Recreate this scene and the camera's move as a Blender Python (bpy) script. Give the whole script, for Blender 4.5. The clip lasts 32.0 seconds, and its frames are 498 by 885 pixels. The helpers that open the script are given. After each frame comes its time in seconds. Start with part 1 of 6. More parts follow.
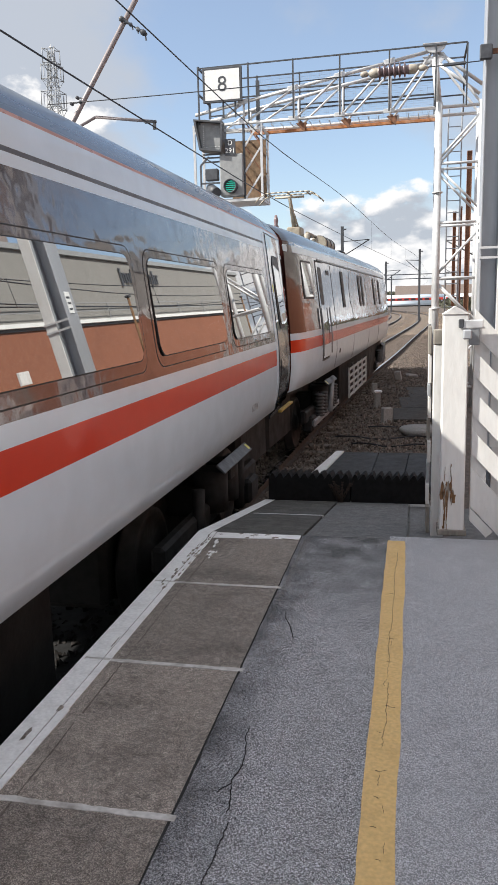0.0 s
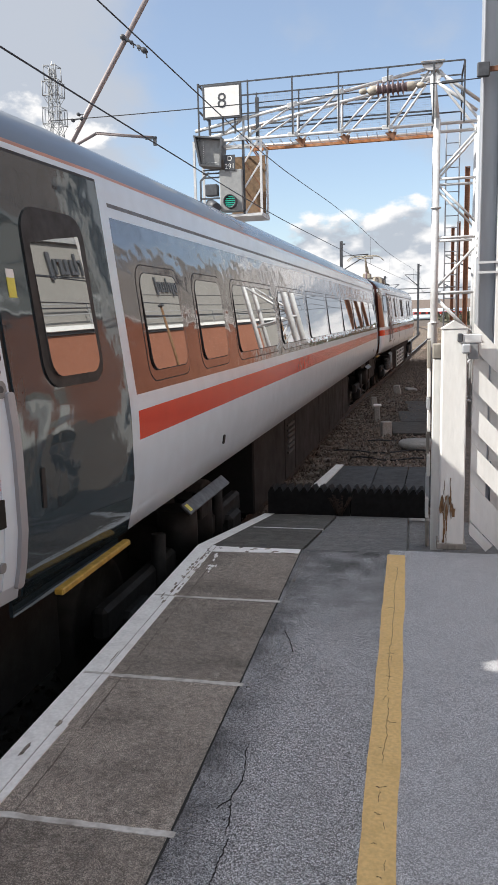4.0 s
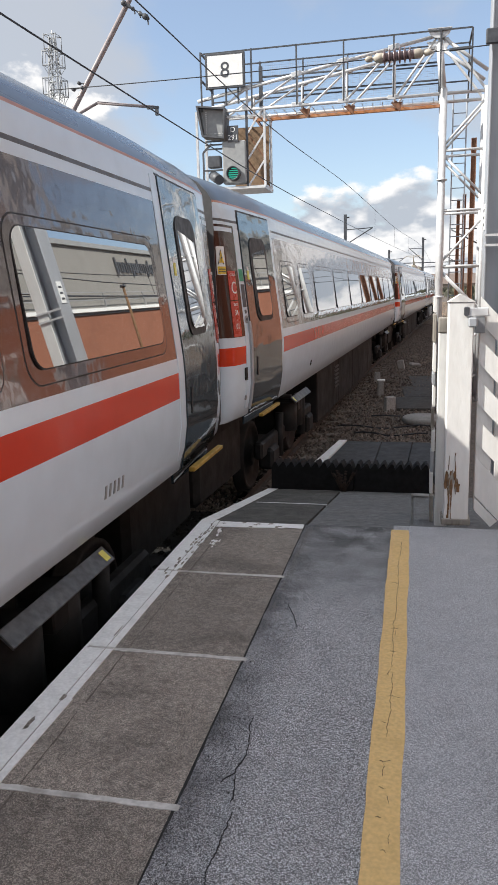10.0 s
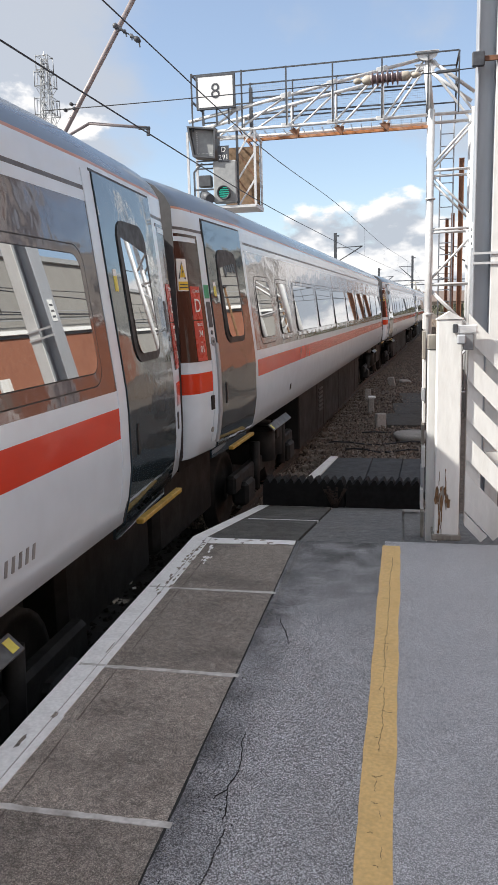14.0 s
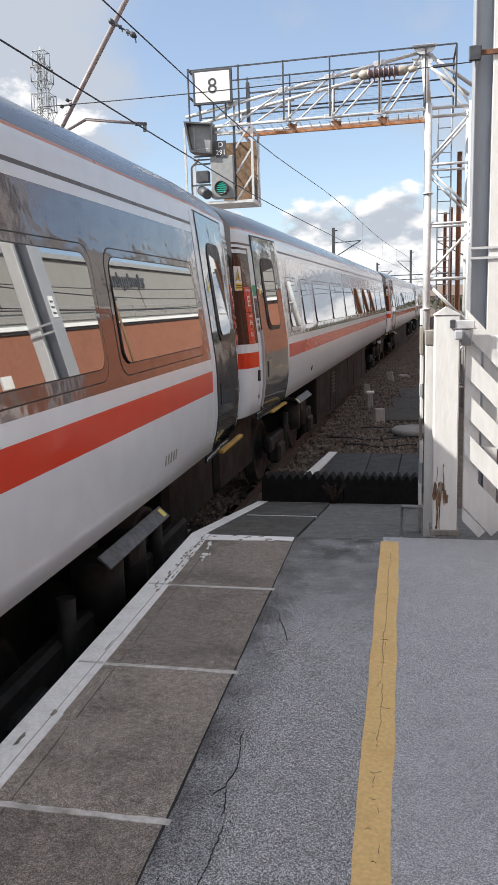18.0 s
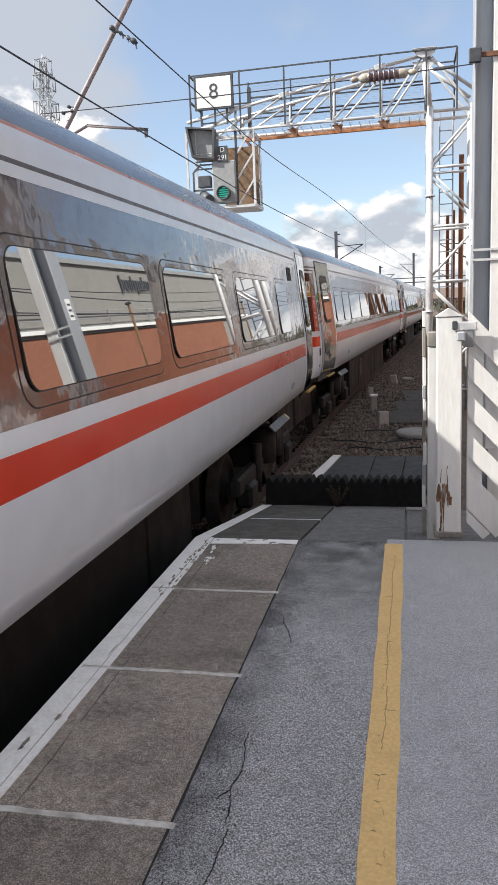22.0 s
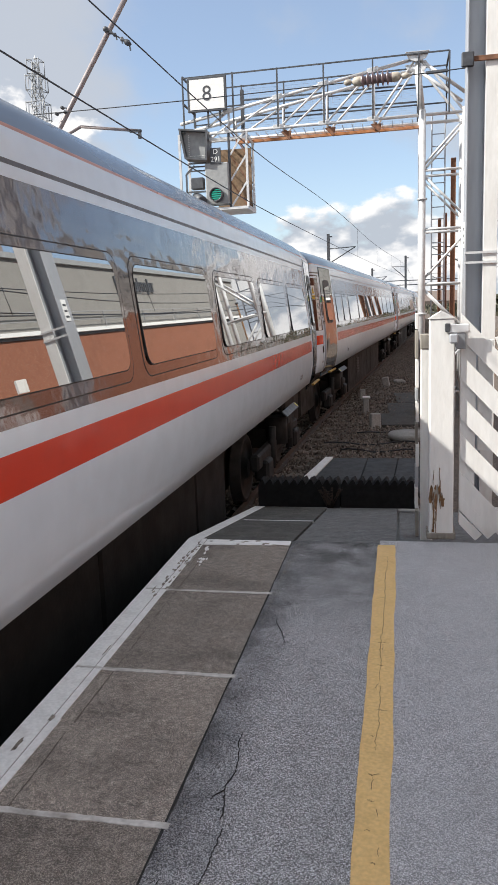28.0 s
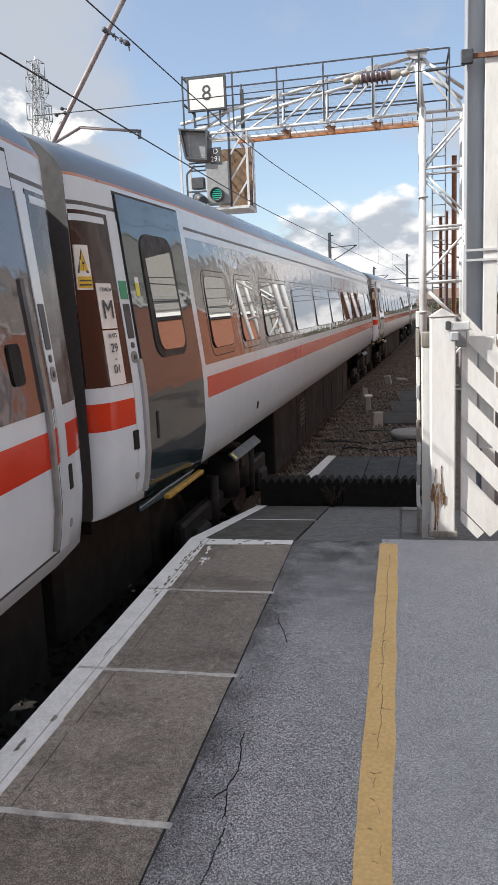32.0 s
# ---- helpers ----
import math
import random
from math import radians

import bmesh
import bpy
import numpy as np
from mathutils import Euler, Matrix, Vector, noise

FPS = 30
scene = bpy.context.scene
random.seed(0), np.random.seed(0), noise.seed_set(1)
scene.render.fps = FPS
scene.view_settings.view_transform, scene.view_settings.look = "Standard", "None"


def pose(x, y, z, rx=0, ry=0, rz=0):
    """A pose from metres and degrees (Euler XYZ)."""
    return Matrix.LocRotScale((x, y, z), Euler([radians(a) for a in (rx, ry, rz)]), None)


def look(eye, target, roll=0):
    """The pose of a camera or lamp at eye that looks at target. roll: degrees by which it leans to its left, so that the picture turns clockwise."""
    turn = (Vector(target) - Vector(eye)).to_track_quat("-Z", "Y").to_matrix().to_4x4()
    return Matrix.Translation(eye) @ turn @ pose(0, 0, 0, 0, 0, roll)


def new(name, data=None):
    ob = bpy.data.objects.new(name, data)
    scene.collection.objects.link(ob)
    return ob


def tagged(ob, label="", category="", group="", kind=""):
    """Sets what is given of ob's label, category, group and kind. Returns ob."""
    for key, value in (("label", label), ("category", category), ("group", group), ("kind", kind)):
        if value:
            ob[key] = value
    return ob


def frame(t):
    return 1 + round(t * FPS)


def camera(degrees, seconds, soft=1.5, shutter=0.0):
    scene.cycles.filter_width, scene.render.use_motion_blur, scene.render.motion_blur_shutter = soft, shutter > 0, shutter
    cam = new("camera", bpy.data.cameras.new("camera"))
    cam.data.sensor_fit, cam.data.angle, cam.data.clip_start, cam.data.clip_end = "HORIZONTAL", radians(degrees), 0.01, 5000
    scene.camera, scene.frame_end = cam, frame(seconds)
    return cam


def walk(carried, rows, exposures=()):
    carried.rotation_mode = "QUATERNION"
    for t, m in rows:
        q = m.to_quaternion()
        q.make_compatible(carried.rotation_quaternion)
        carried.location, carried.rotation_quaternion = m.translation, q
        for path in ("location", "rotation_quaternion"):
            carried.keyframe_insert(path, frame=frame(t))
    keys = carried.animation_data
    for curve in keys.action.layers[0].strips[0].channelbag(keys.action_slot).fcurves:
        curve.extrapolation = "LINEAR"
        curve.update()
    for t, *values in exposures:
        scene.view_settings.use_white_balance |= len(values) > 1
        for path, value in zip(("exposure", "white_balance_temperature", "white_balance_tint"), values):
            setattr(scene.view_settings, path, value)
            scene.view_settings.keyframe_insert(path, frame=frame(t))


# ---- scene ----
cam = camera(36.3, 32.0, soft=0.95)
# camera: held by hand near the platform's end, looking along the departing train
SIGHT = [
    (0, 0.000, 0.000, 1.665, -10.434, 1.427, 11.962),
    (0.5, 0.002, 0.002, 1.664, -10.125, 1.073, 11.841),
    (1, 0.003, -0.001, 1.665, -9.961, 1.092, 12.015),
    (1.5, 0.002, -0.005, 1.668, -9.515, 1.072, 11.835),
    (2, 0.004, -0.009, 1.672, -9.771, 0.926, 11.455),
    (2.5, 0.000, -0.009, 1.663, -9.343, 1.046, 11.700),
    (3, -0.002, -0.005, 1.665, -9.514, 1.103, 11.692),
    (3.5, -0.001, -0.005, 1.666, -9.401, 1.372, 11.878),
    (5.5, -0.002, -0.009, 1.667, -9.533, 1.388, 11.992),
    (6, -0.003, -0.002, 1.667, -9.812, 1.478, 11.889),
    (6.5, 0.002, -0.004, 1.668, -9.895, 1.665, 11.688),
    (7, -0.000, 0.004, 1.666, -10.529, 1.617, 11.619),
    (7.5, -0.007, 0.009, 1.664, -9.947, 1.307, 11.980),
    (8, -0.010, 0.013, 1.659, -9.889, 1.286, 12.104),
    (8.5, -0.014, 0.010, 1.665, -10.358, 1.243, 11.928),
    (9, -0.014, 0.010, 1.663, -10.786, 1.037, 12.038),
    (9.5, -0.009, 0.023, 1.659, -11.145, 1.184, 12.050),
    (10, -0.013, 0.025, 1.657, -11.251, 1.392, 12.141),
    (10.5, -0.010, 0.020, 1.653, -11.014, 1.415, 12.027),
    (11, -0.011, 0.016, 1.656, -10.920, 1.061, 11.809),
    (11.5, -0.006, 0.015, 1.654, -10.451, 1.099, 12.202),
    (12, -0.005, 0.015, 1.655, -10.664, 1.126, 11.943),
    (12.5, -0.009, 0.003, 1.651, -10.233, 1.253, 11.572),
    (13, -0.002, -0.001, 1.657, -10.594, 1.504, 11.488),
    (13.5, -0.003, 0.002, 1.654, -10.192, 1.552, 11.494),
    (14, -0.008, 0.003, 1.657, -9.979, 1.455, 11.469),
    (14.5, -0.006, 0.003, 1.660, -10.220, 1.589, 11.105),
    (16.5, -0.013, 0.013, 1.661, -10.733, 1.749, 11.321),
    (17, -0.003, 0.006, 1.660, -10.515, 1.920, 11.031),
    (17.5, 0.002, 0.005, 1.665, -10.281, 1.943, 11.702),
    (18, 0.001, 0.004, 1.666, -10.332, 1.744, 11.357),
    (18.5, -0.002, 0.005, 1.662, -10.377, 1.743, 11.189),
    (19, -0.000, 0.008, 1.661, -10.699, 1.809, 10.944),
    (19.5, -0.004, 0.005, 1.657, -10.743, 1.797, 11.598),
    (20, -0.003, 0.015, 1.658, -10.957, 1.845, 11.530),
    (20.5, -0.008, 0.001, 1.659, -10.261, 1.843, 11.650),
    (21, 0.007, -0.008, 1.660, -10.111, 1.899, 11.547),
    (21.5, 0.004, 0.006, 1.663, -10.082, 1.915, 11.326),
    (22, 0.010, 0.005, 1.658, -9.993, 2.265, 11.600),
    (22.5, 0.006, 0.001, 1.657, -9.857, 1.874, 11.650),
    (23, 0.014, -0.005, 1.663, -10.293, 1.743, 11.389),
    (23.5, 0.011, -0.000, 1.662, -10.127, 1.734, 11.460),
    (24, 0.004, -0.006, 1.661, -9.727, 1.468, 11.248),
    (24.5, 0.006, 0.003, 1.662, -9.846, 1.566, 11.437),
    (25, 0.007, -0.005, 1.662, -9.924, 1.572, 11.127),
    (25.5, 0.003, -0.004, 1.663, -9.986, 1.533, 11.275),
    (27.5, 0.002, -0.002, 1.663, -9.666, 2.077, 11.040),
    (28, 0.002, -0.006, 1.656, -9.875, 2.038, 11.025),
    (28.5, 0.007, -0.007, 1.656, -9.682, 2.169, 11.247),
    (29, 0.003, -0.006, 1.655, -10.161, 2.303, 10.906),
    (29.5, 0.013, -0.008, 1.661, -10.167, 2.547, 11.066),
    (30, 0.008, 0.004, 1.658, -10.255, 2.489, 11.168),
    (30.5, 0.009, 0.001, 1.660, -10.325, 2.366, 11.372),
    (31, 0.007, -0.003, 1.658, -10.156, 2.318, 11.139),
    (31.5, 0.010, -0.001, 1.656, -10.282, 2.443, 10.946),
    (32, 0.012, -0.003, 1.655, -9.912, 2.478, 11.157),]
walk(cam, [(t, pose(x, y, z, 90 + pitch, roll, yaw)) for t, x, y, z, pitch, roll, yaw in SIGHT],
     exposures=[(0, 0.95, 6420, 10), (9, 0.95, 6420, 10), (11, 0.95, 6420, 10), (12, 0.89, 6420, 10), (13, 0.93, 6420, 10), (14, 1.02, 6420, 10), (22, 1.0, 6420, 10), (24, 1.0, 6420, 10), (32, 0.94, 6420, 10)])

# ---- light ----
SUN_WAY = Vector((1.0, 0.42, -0.93)).normalized()   # from over the train, behind the camera
sun = new("sun", bpy.data.lights.new("sun", "SUN"))
sun.data.energy, sun.data.angle, sun.data.color = 4.1, radians(0.6), (1.0, 0.945, 0.85)
sun.matrix_world = look((-40, -20, 60), Vector((-40, -20, 60)) + SUN_WAY)

world = bpy.data.worlds.new("sky")
scene.world = world
world.use_nodes = True
wn, wl = world.node_tree.nodes, world.node_tree.links
wn.clear()
w_out = wn.new("ShaderNodeOutputWorld")
w_bg = wn.new("ShaderNodeBackground")
w_sky = wn.new("ShaderNodeTexSky")
w_sky.sky_type, w_sky.sun_disc = "NISHITA", False
w_sky.sun_elevation = math.asin(-SUN_WAY.z)
w_sky.sun_rotation = math.atan2(-SUN_WAY.x, -SUN_WAY.y)
w_sky.air_density, w_sky.dust_density, w_sky.ozone_density = 1.0, 0.6, 1.5
w_bg.inputs["Strength"].default_value = 0.10
# broken cloud: noise over the sky dome, denser and banked towards the horizon
w_co = wn.new("ShaderNodeTexCoord")
w_sep = wn.new("ShaderNodeSeparateXYZ")
wl.new(w_co.outputs["Generated"], w_sep.inputs[0])


def wmath(op, a, b=None, clamp=False):
    n = wn.new("ShaderNodeMath")
    n.operation, n.use_clamp = op, clamp
    for i, v in enumerate((a, b)):
        if v is None:
            continue
        if isinstance(v, (int, float)):
            n.inputs[i].default_value = v
        else:
            wl.new(v, n.inputs[i])
    return n.outputs[0]


def wnoise(vec, scale, detail, rough=0.55):
    n = wn.new("ShaderNodeTexNoise")
    n.inputs["Scale"].default_value, n.inputs["Detail"].default_value, n.inputs["Roughness"].default_value = scale, detail, rough
    wl.new(vec, n.inputs["Vector"])
    return n.outputs["Fac"]


def wspan(v, a, b, lo, hi, smooth=True):
    n = wn.new("ShaderNodeMapRange")
    n.interpolation_type = "SMOOTHSTEP" if smooth else "LINEAR"
    for k, val in zip(("From Min", "From Max", "To Min", "To Max"), (a, b, lo, hi)):
        n.inputs[k].default_value = val
    wl.new(v, n.inputs["Value"])
    return n.outputs[0]


def wvec(vec, scale, shift):
    n = wn.new("ShaderNodeMapping")
    n.inputs["Scale"].default_value, n.inputs["Location"].default_value = scale, shift
    wl.new(vec, n.inputs[0])
    return n.outputs[0]


def wmix(a, b, fac):
    n = wn.new("ShaderNodeMix")
    n.data_type = "RGBA"
    wl.new(fac, n.inputs["Factor"])
    for k, v in (("A", a), ("B", b)):
        if isinstance(v, tuple):
            n.inputs[k].default_value = (*v, 1)
        else:
            wl.new(v, n.inputs[k])
    return n.outputs["Result"]


way = w_co.outputs["Generated"]
up = wmath("MAXIMUM", w_sep.outputs["Z"], 0.0)
# a clear gap ahead, more cloud over the rest of the sky
w_dot = wn.new("ShaderNodeVectorMath")
w_dot.operation = "DOT_PRODUCT"
wl.new(way, w_dot.inputs[0])
w_dot.inputs[1].default_value = Vector((0.10, 0.93, 0.30)).normalized()
apart = wspan(w_dot.outputs["Value"], 0.82, 0.96, 1.0, 0.0)
# banked cumulus near the horizon, billowing
low = wspan(up, 0.045, 0.19, 1.0, -0.45)
puff = wnoise(wvec(way, (1, 1, 1.7), (0.28, 0.1, 0.62)), 7.5, 9.0)
puff_above = wnoise(wvec(way, (1, 1, 1.7), (0.28, 0.1, 0.655)), 7.5, 4.0)
bank = wspan(wmath("ADD", wmath("ADD", puff, wmath("MULTIPLY", low, 0.29)), wmath("MULTIPLY", apart, 0.15)), 0.585, 0.66, 0.0, 1.0)
lit = wspan(wmath("SUBTRACT", puff, puff_above), -0.07, 0.06, 0.0, 1.0)
bank_color = wmix((2.75, 3.0, 3.35), (5.6, 5.5, 5.4), lit)
# thin high veil
den = wmath("ADD", up, 0.25)
w_cmb = wn.new("ShaderNodeCombineXYZ")
wl.new(wmath("DIVIDE", w_sep.outputs["X"], den), w_cmb.inputs[0]), wl.new(wmath("DIVIDE", w_sep.outputs["Y"], den), w_cmb.inputs[1])
veil_n = wnoise(wvec(w_cmb.outputs[0], (1.3, 0.8, 1), (2.2, 0.4, 0)), 1.5, 7.0)
w_left = wn.new("ShaderNodeVectorMath")
w_left.operation = "DOT_PRODUCT"
wl.new(way, w_left.inputs[0])
w_left.inputs[1].default_value = Vector((-0.46, 0.80, 0.45)).normalized()
heap = wspan(w_left.outputs["Value"], 0.955, 0.995, 0.0, 0.20)
veil = wspan(wmath("ADD", wmath("ADD", veil_n, heap), wmath("MULTIPLY", apart, 0.22)), 0.50, 0.74, 0.26, 0.92)
around = wspan(w_dot.outputs["Value"], 0.50, 0.84, 1.0, 0.0)
veil_color = wmix((2.95, 3.12, 3.42), (4.45, 4.65, 5.0), around)
sky_veiled = wmix(w_sky.outputs[0], veil_color, veil)
wl.new(wmix(sky_veiled, bank_color, bank), w_bg.inputs["Color"])
wl.new(w_bg.outputs[0], w_out.inputs["Surface"])


# ---- materials ----
def material(name, color, rough=0.6, metal=0.0, grain=0.0, grain_scale=40.0, stain=0.0, stain_scale=2.5, bump=0.0, bump_scale=60.0,
             stain_color=None, spec=0.5, coat=0.0, stretch=(1, 1, 1), piece=0.0, island=0.0, detail=4.0, speck=0.0, speck_scale=130.0, dirt=()):
    """A surface with fine grain, larger stains and relief; piece varies it from object to object, island from lump to lump."""
    m = bpy.data.materials.new(name)
    m.use_nodes = True
    n, l = m.node_tree.nodes, m.node_tree.links
    b = n["Principled BSDF"]
    b.inputs["Roughness"].default_value, b.inputs["Metallic"].default_value = rough, metal
    b.inputs["Specular IOR Level"].default_value, b.inputs["Coat Weight"].default_value = spec, coat
    b.inputs["Coat Roughness"].default_value = 0.04
    co = n.new("ShaderNodeTexCoord")
    mp = n.new("ShaderNodeMapping")
    mp.inputs["Scale"].default_value = stretch
    l.new(co.outputs["Object"], mp.inputs[0])

    def tex(scale, det):
        t = n.new("ShaderNodeTexNoise")
        t.inputs["Scale"].default_value, t.inputs["Detail"].default_value = scale, det
        l.new(mp.outputs[0], t.inputs["Vector"])
        return t.outputs["Fac"]

    def mix(a, fac, c2, mode="MIX"):
        x = n.new("ShaderNodeMix")
        x.data_type, x.blend_type = "RGBA", mode
        l.new(a, x.inputs["A"])
        if isinstance(fac, float):
            x.inputs["Factor"].default_value = fac
        else:
            l.new(fac, x.inputs["Factor"])
        if isinstance(c2, tuple):
            x.inputs["B"].default_value = (*c2, 1)
        else:
            l.new(c2, x.inputs["B"])
        return x.outputs["Result"]

    def span(v, a, c, lo, hi):
        r = n.new("ShaderNodeMapRange")
        for k, val in zip(("From Min", "From Max", "To Min", "To Max"), (a, c, lo, hi)):
            r.inputs[k].default_value = val
        l.new(v, r.inputs["Value"])
        return r.outputs[0]

    rgb = n.new("ShaderNodeRGB")
    rgb.outputs[0].default_value = (*color, 1)
    col = rgb.outputs[0]
    if stain:
        sc = stain_color or tuple(c * 0.45 for c in color)
        col = mix(col, span(tex(stain_scale, 6), 0.48, 0.70, 0.0, stain), sc)
    for axis, near, far, amount, dirt_color in dirt:
        # grime that thickens along one axis, broken up by patches
        pos = n.new("ShaderNodeSeparateXYZ")
        l.new(co.outputs["Object"], pos.inputs[0])
        ma = n.new("ShaderNodeMath")
        ma.operation, ma.use_clamp = "MULTIPLY", True
        l.new(span(pos.outputs[axis], near, far, 0.0, amount), ma.inputs[0])
        l.new(span(tex(5.0, 6), 0.35, 0.62, 0.45, 1.25), ma.inputs[1])
        col = mix(col, ma.outputs[0], dirt_color)
    if grain:
        f = span(tex(grain_scale, detail), 0.32, 0.68, 1 - grain, 1 + grain)
        col = mix(col, 1.0, f, "MULTIPLY")
    if speck:
        vor = n.new("ShaderNodeTexVoronoi")
        vor.inputs["Scale"].default_value = speck_scale
        l.new(mp.outputs[0], vor.inputs["Vector"])
        chip = n.new("ShaderNodeSeparateColor")
        l.new(vor.outputs["Color"], chip.inputs[0])
        pw = n.new("ShaderNodeMath")
        pw.operation = "POWER"
        l.new(chip.outputs[0], pw.inputs[0])
        pw.inputs[1].default_value = 1.7
        col = mix(col, 1.0, span(pw.outputs[0], 0, 1, 1 - 0.62 * speck, 1 + 1.05 * speck), "MULTIPLY")
    if piece or island:
        src = n.new("ShaderNodeObjectInfo").outputs["Random"] if piece else n.new("ShaderNodeNewGeometry").outputs["Random Per Island"]
        k = piece or island
        col = mix(col, 1.0, span(src, 0, 1, 1 - k, 1 + k), "MULTIPLY")
    l.new(col, b.inputs["Base Color"])
    if grain and rough > 0.2:
        l.new(span(tex(grain_scale * 0.4, 3), 0.3, 0.7, max(rough - 0.1, 0.02), min(rough + 0.1, 1)), b.inputs["Roughness"])
    if bump:
        bp = n.new("ShaderNodeBump")
        bp.inputs["Strength"].default_value, bp.inputs["Distance"].default_value = 1.0, bump
        l.new(vor.outputs["Distance"] if speck else tex(bump_scale, 3), bp.inputs["Height"])
        l.new(bp.outputs[0], b.inputs["Normal"])
    return m


def lacquer(name, color, rough, metal, coat, wave, ripple, spec=0.5):
    """Gloss paint on thin sheet: long waves and short ripples bend what it mirrors."""
    m = material(name, color, rough, metal, grain=0.03, grain_scale=5, coat=coat, spec=spec)
    n, l = m.node_tree.nodes, m.node_tree.links
    b = n["Principled BSDF"]
    co = n.new("ShaderNodeTexCoord")
    total = None
    for scale, stretch, amount, det in ((2.0, (1, 0.55, 1), wave, 1.0), (7.5, (1, 0.5, 1), ripple, 1.0), (17.0, (1, 0.8, 0.7), ripple * 0.22, 1.0)):
        mp = n.new("ShaderNodeMapping")
        mp.inputs["Scale"].default_value = stretch
        l.new(co.outputs["Object"], mp.inputs[0])
        t = n.new("ShaderNodeTexNoise")
        t.inputs["Scale"].default_value, t.inputs["Detail"].default_value = scale, det
        l.new(mp.outputs[0], t.inputs["Vector"])
        k = n.new("ShaderNodeMath")
        k.operation = "MULTIPLY_ADD"
        l.new(t.outputs["Fac"], k.inputs[0])
        k.inputs[1].default_value = amount
        if total is None:
            k.inputs[2].default_value = 0.0
        else:
            l.new(total, k.inputs[2])
        total = k.outputs[0]
    bp = n.new("ShaderNodeBump")
    bp.inputs["Strength"].default_value, bp.inputs["Distance"].default_value = 1.0, 1.0
    l.new(total, bp.inputs["Height"])
    l.new(bp.outputs[0], b.inputs["Normal"])
    l.new(bp.outputs[0], b.inputs["Coat Normal"])
    return m


def glow(name, color, strength):
    m = bpy.data.materials.new(name)
    m.use_nodes = True
    b = m.node_tree.nodes["Principled BSDF"]
    b.inputs["Base Color"].default_value = (*color, 1)
    b.inputs["Emission Color"].default_value, b.inputs["Emission Strength"].default_value = (*color, 1), strength
    return m


TARMAC = material("tarmac", (0.405, 0.410, 0.432), 0.85, grain=0.06, grain_scale=9, stain=0.40, stain_scale=1.6, bump=0.004, stain_color=(0.29, 0.293, 0.31), speck=1.2, speck_scale=325,
                  dirt=((1, 3.6, 5.4, 1.0, (0.095, 0.098, 0.10)), (0, -0.52, -0.76, 0.85, (0.12, 0.122, 0.13))))
TARMAC_PALE = material("tarmac_pale", (0.395, 0.40, 0.42), 0.85, grain=0.05, grain_scale=6, stain=0.30, stain_scale=1.1, bump=0.002, stain_color=(0.30, 0.305, 0.32), speck=0.75, speck_scale=330)
TARMAC_DARK = material("tarmac_dark", (0.135, 0.138, 0.14), 0.85, grain=0.2, grain_scale=12, stain=0.6, stain_scale=2.2, bump=0.003, stain_color=(0.15, 0.15, 0.145), speck=0.5, speck_scale=110)
RUBBER_SLAB = material("dark_rubber_slab", (0.036, 0.038, 0.041), 0.75, grain=0.3, grain_scale=14, stain=0.4, stain_scale=3, stain_color=(0.05, 0.05, 0.05), bump=0.002, bump_scale=40, piece=0.2)
COPING = material("coping_stone", (0.303, 0.266, 0.234), 0.85, grain=0.20, grain_scale=30, stain=0.85, stain_scale=2.6, bump=0.003, piece=0.14, stain_color=(0.150, 0.132, 0.117), speck=0.80, speck_scale=300)
COPING_DARK = material("weathered_dark_coping", (0.075, 0.074, 0.068), 0.85, grain=0.25, grain_scale=12, stain=0.5, stain_scale=4.0, bump=0.003, piece=0.12, stain_color=(0.12, 0.115, 0.105), speck=0.4, speck_scale=110)
WHITE_LINE = material("white_line_paint", (0.86, 0.86, 0.86), 0.6, grain=0.08, grain_scale=60, stain=0.22, stain_scale=9, stain_color=(0.34, 0.33, 0.32), bump=0.002, bump_scale=40)
YELLOW_LINE = material("yellow_line_paint", (0.70, 0.47, 0.19), 0.65, grain=0.10, grain_scale=70, stain=0.35, stain_scale=6, stain_color=(0.55, 0.36, 0.14), bump=0.0015, bump_scale=60)
GROOVE = material("worn_groove_brown", (0.135, 0.112, 0.098), 0.9, grain=0.3, grain_scale=40)
JOINT_WORN = material("worn_white_joint", (0.56, 0.545, 0.525), 0.8, grain=0.15, grain_scale=45, stain=0.75, stain_scale=11, stain_color=(0.27, 0.24, 0.215), bump=0.001, bump_scale=60)
CRACK = material("crack_filler", (0.02, 0.02, 0.02), 0.9, grain=0.3)
CONCRETE = material("concrete", (0.30, 0.29, 0.275), 0.85, grain=0.2, grain_scale=50, stain=0.5, stain_scale=2.5, bump=0.003, bump_scale=50, piece=0.15)
BLACK_BOARD = material("black_rubber_board", (0.006, 0.006, 0.0065), 0.8, grain=0.4, grain_scale=20, bump=0.002, bump_scale=50, spec=0.25)
GROUND = material("ballast_soil", (0.115, 0.092, 0.076), 0.95, grain=0.55, grain_scale=22, stain=0.5, stain_scale=1.2, bump=0.03, bump_scale=24, detail=8)
# near-black stone: the shade beside the platform, put into its colour
STONE_SHADED = material("oil_black_ballast", (0.014, 0.012, 0.011), 0.8, grain=0.35, grain_scale=30, island=0.5, spec=0.3)
STONE = material("ballast_stone", (0.24, 0.185, 0.14), 0.9, grain=0.35, grain_scale=30, island=0.45)
# darker copy of STONE: the train's shadow put into its colour
STONE_NEAR = material("ballast_stone_grimy", (0.145, 0.116, 0.098), 0.9, grain=0.35, grain_scale=30, island=0.6)
COVER = material("trough_cover_dark", (0.045, 0.041, 0.037), 0.85, grain=0.3, grain_scale=12, stain=0.5, stain_color=(0.075, 0.065, 0.055), bump=0.003, bump_scale=30)
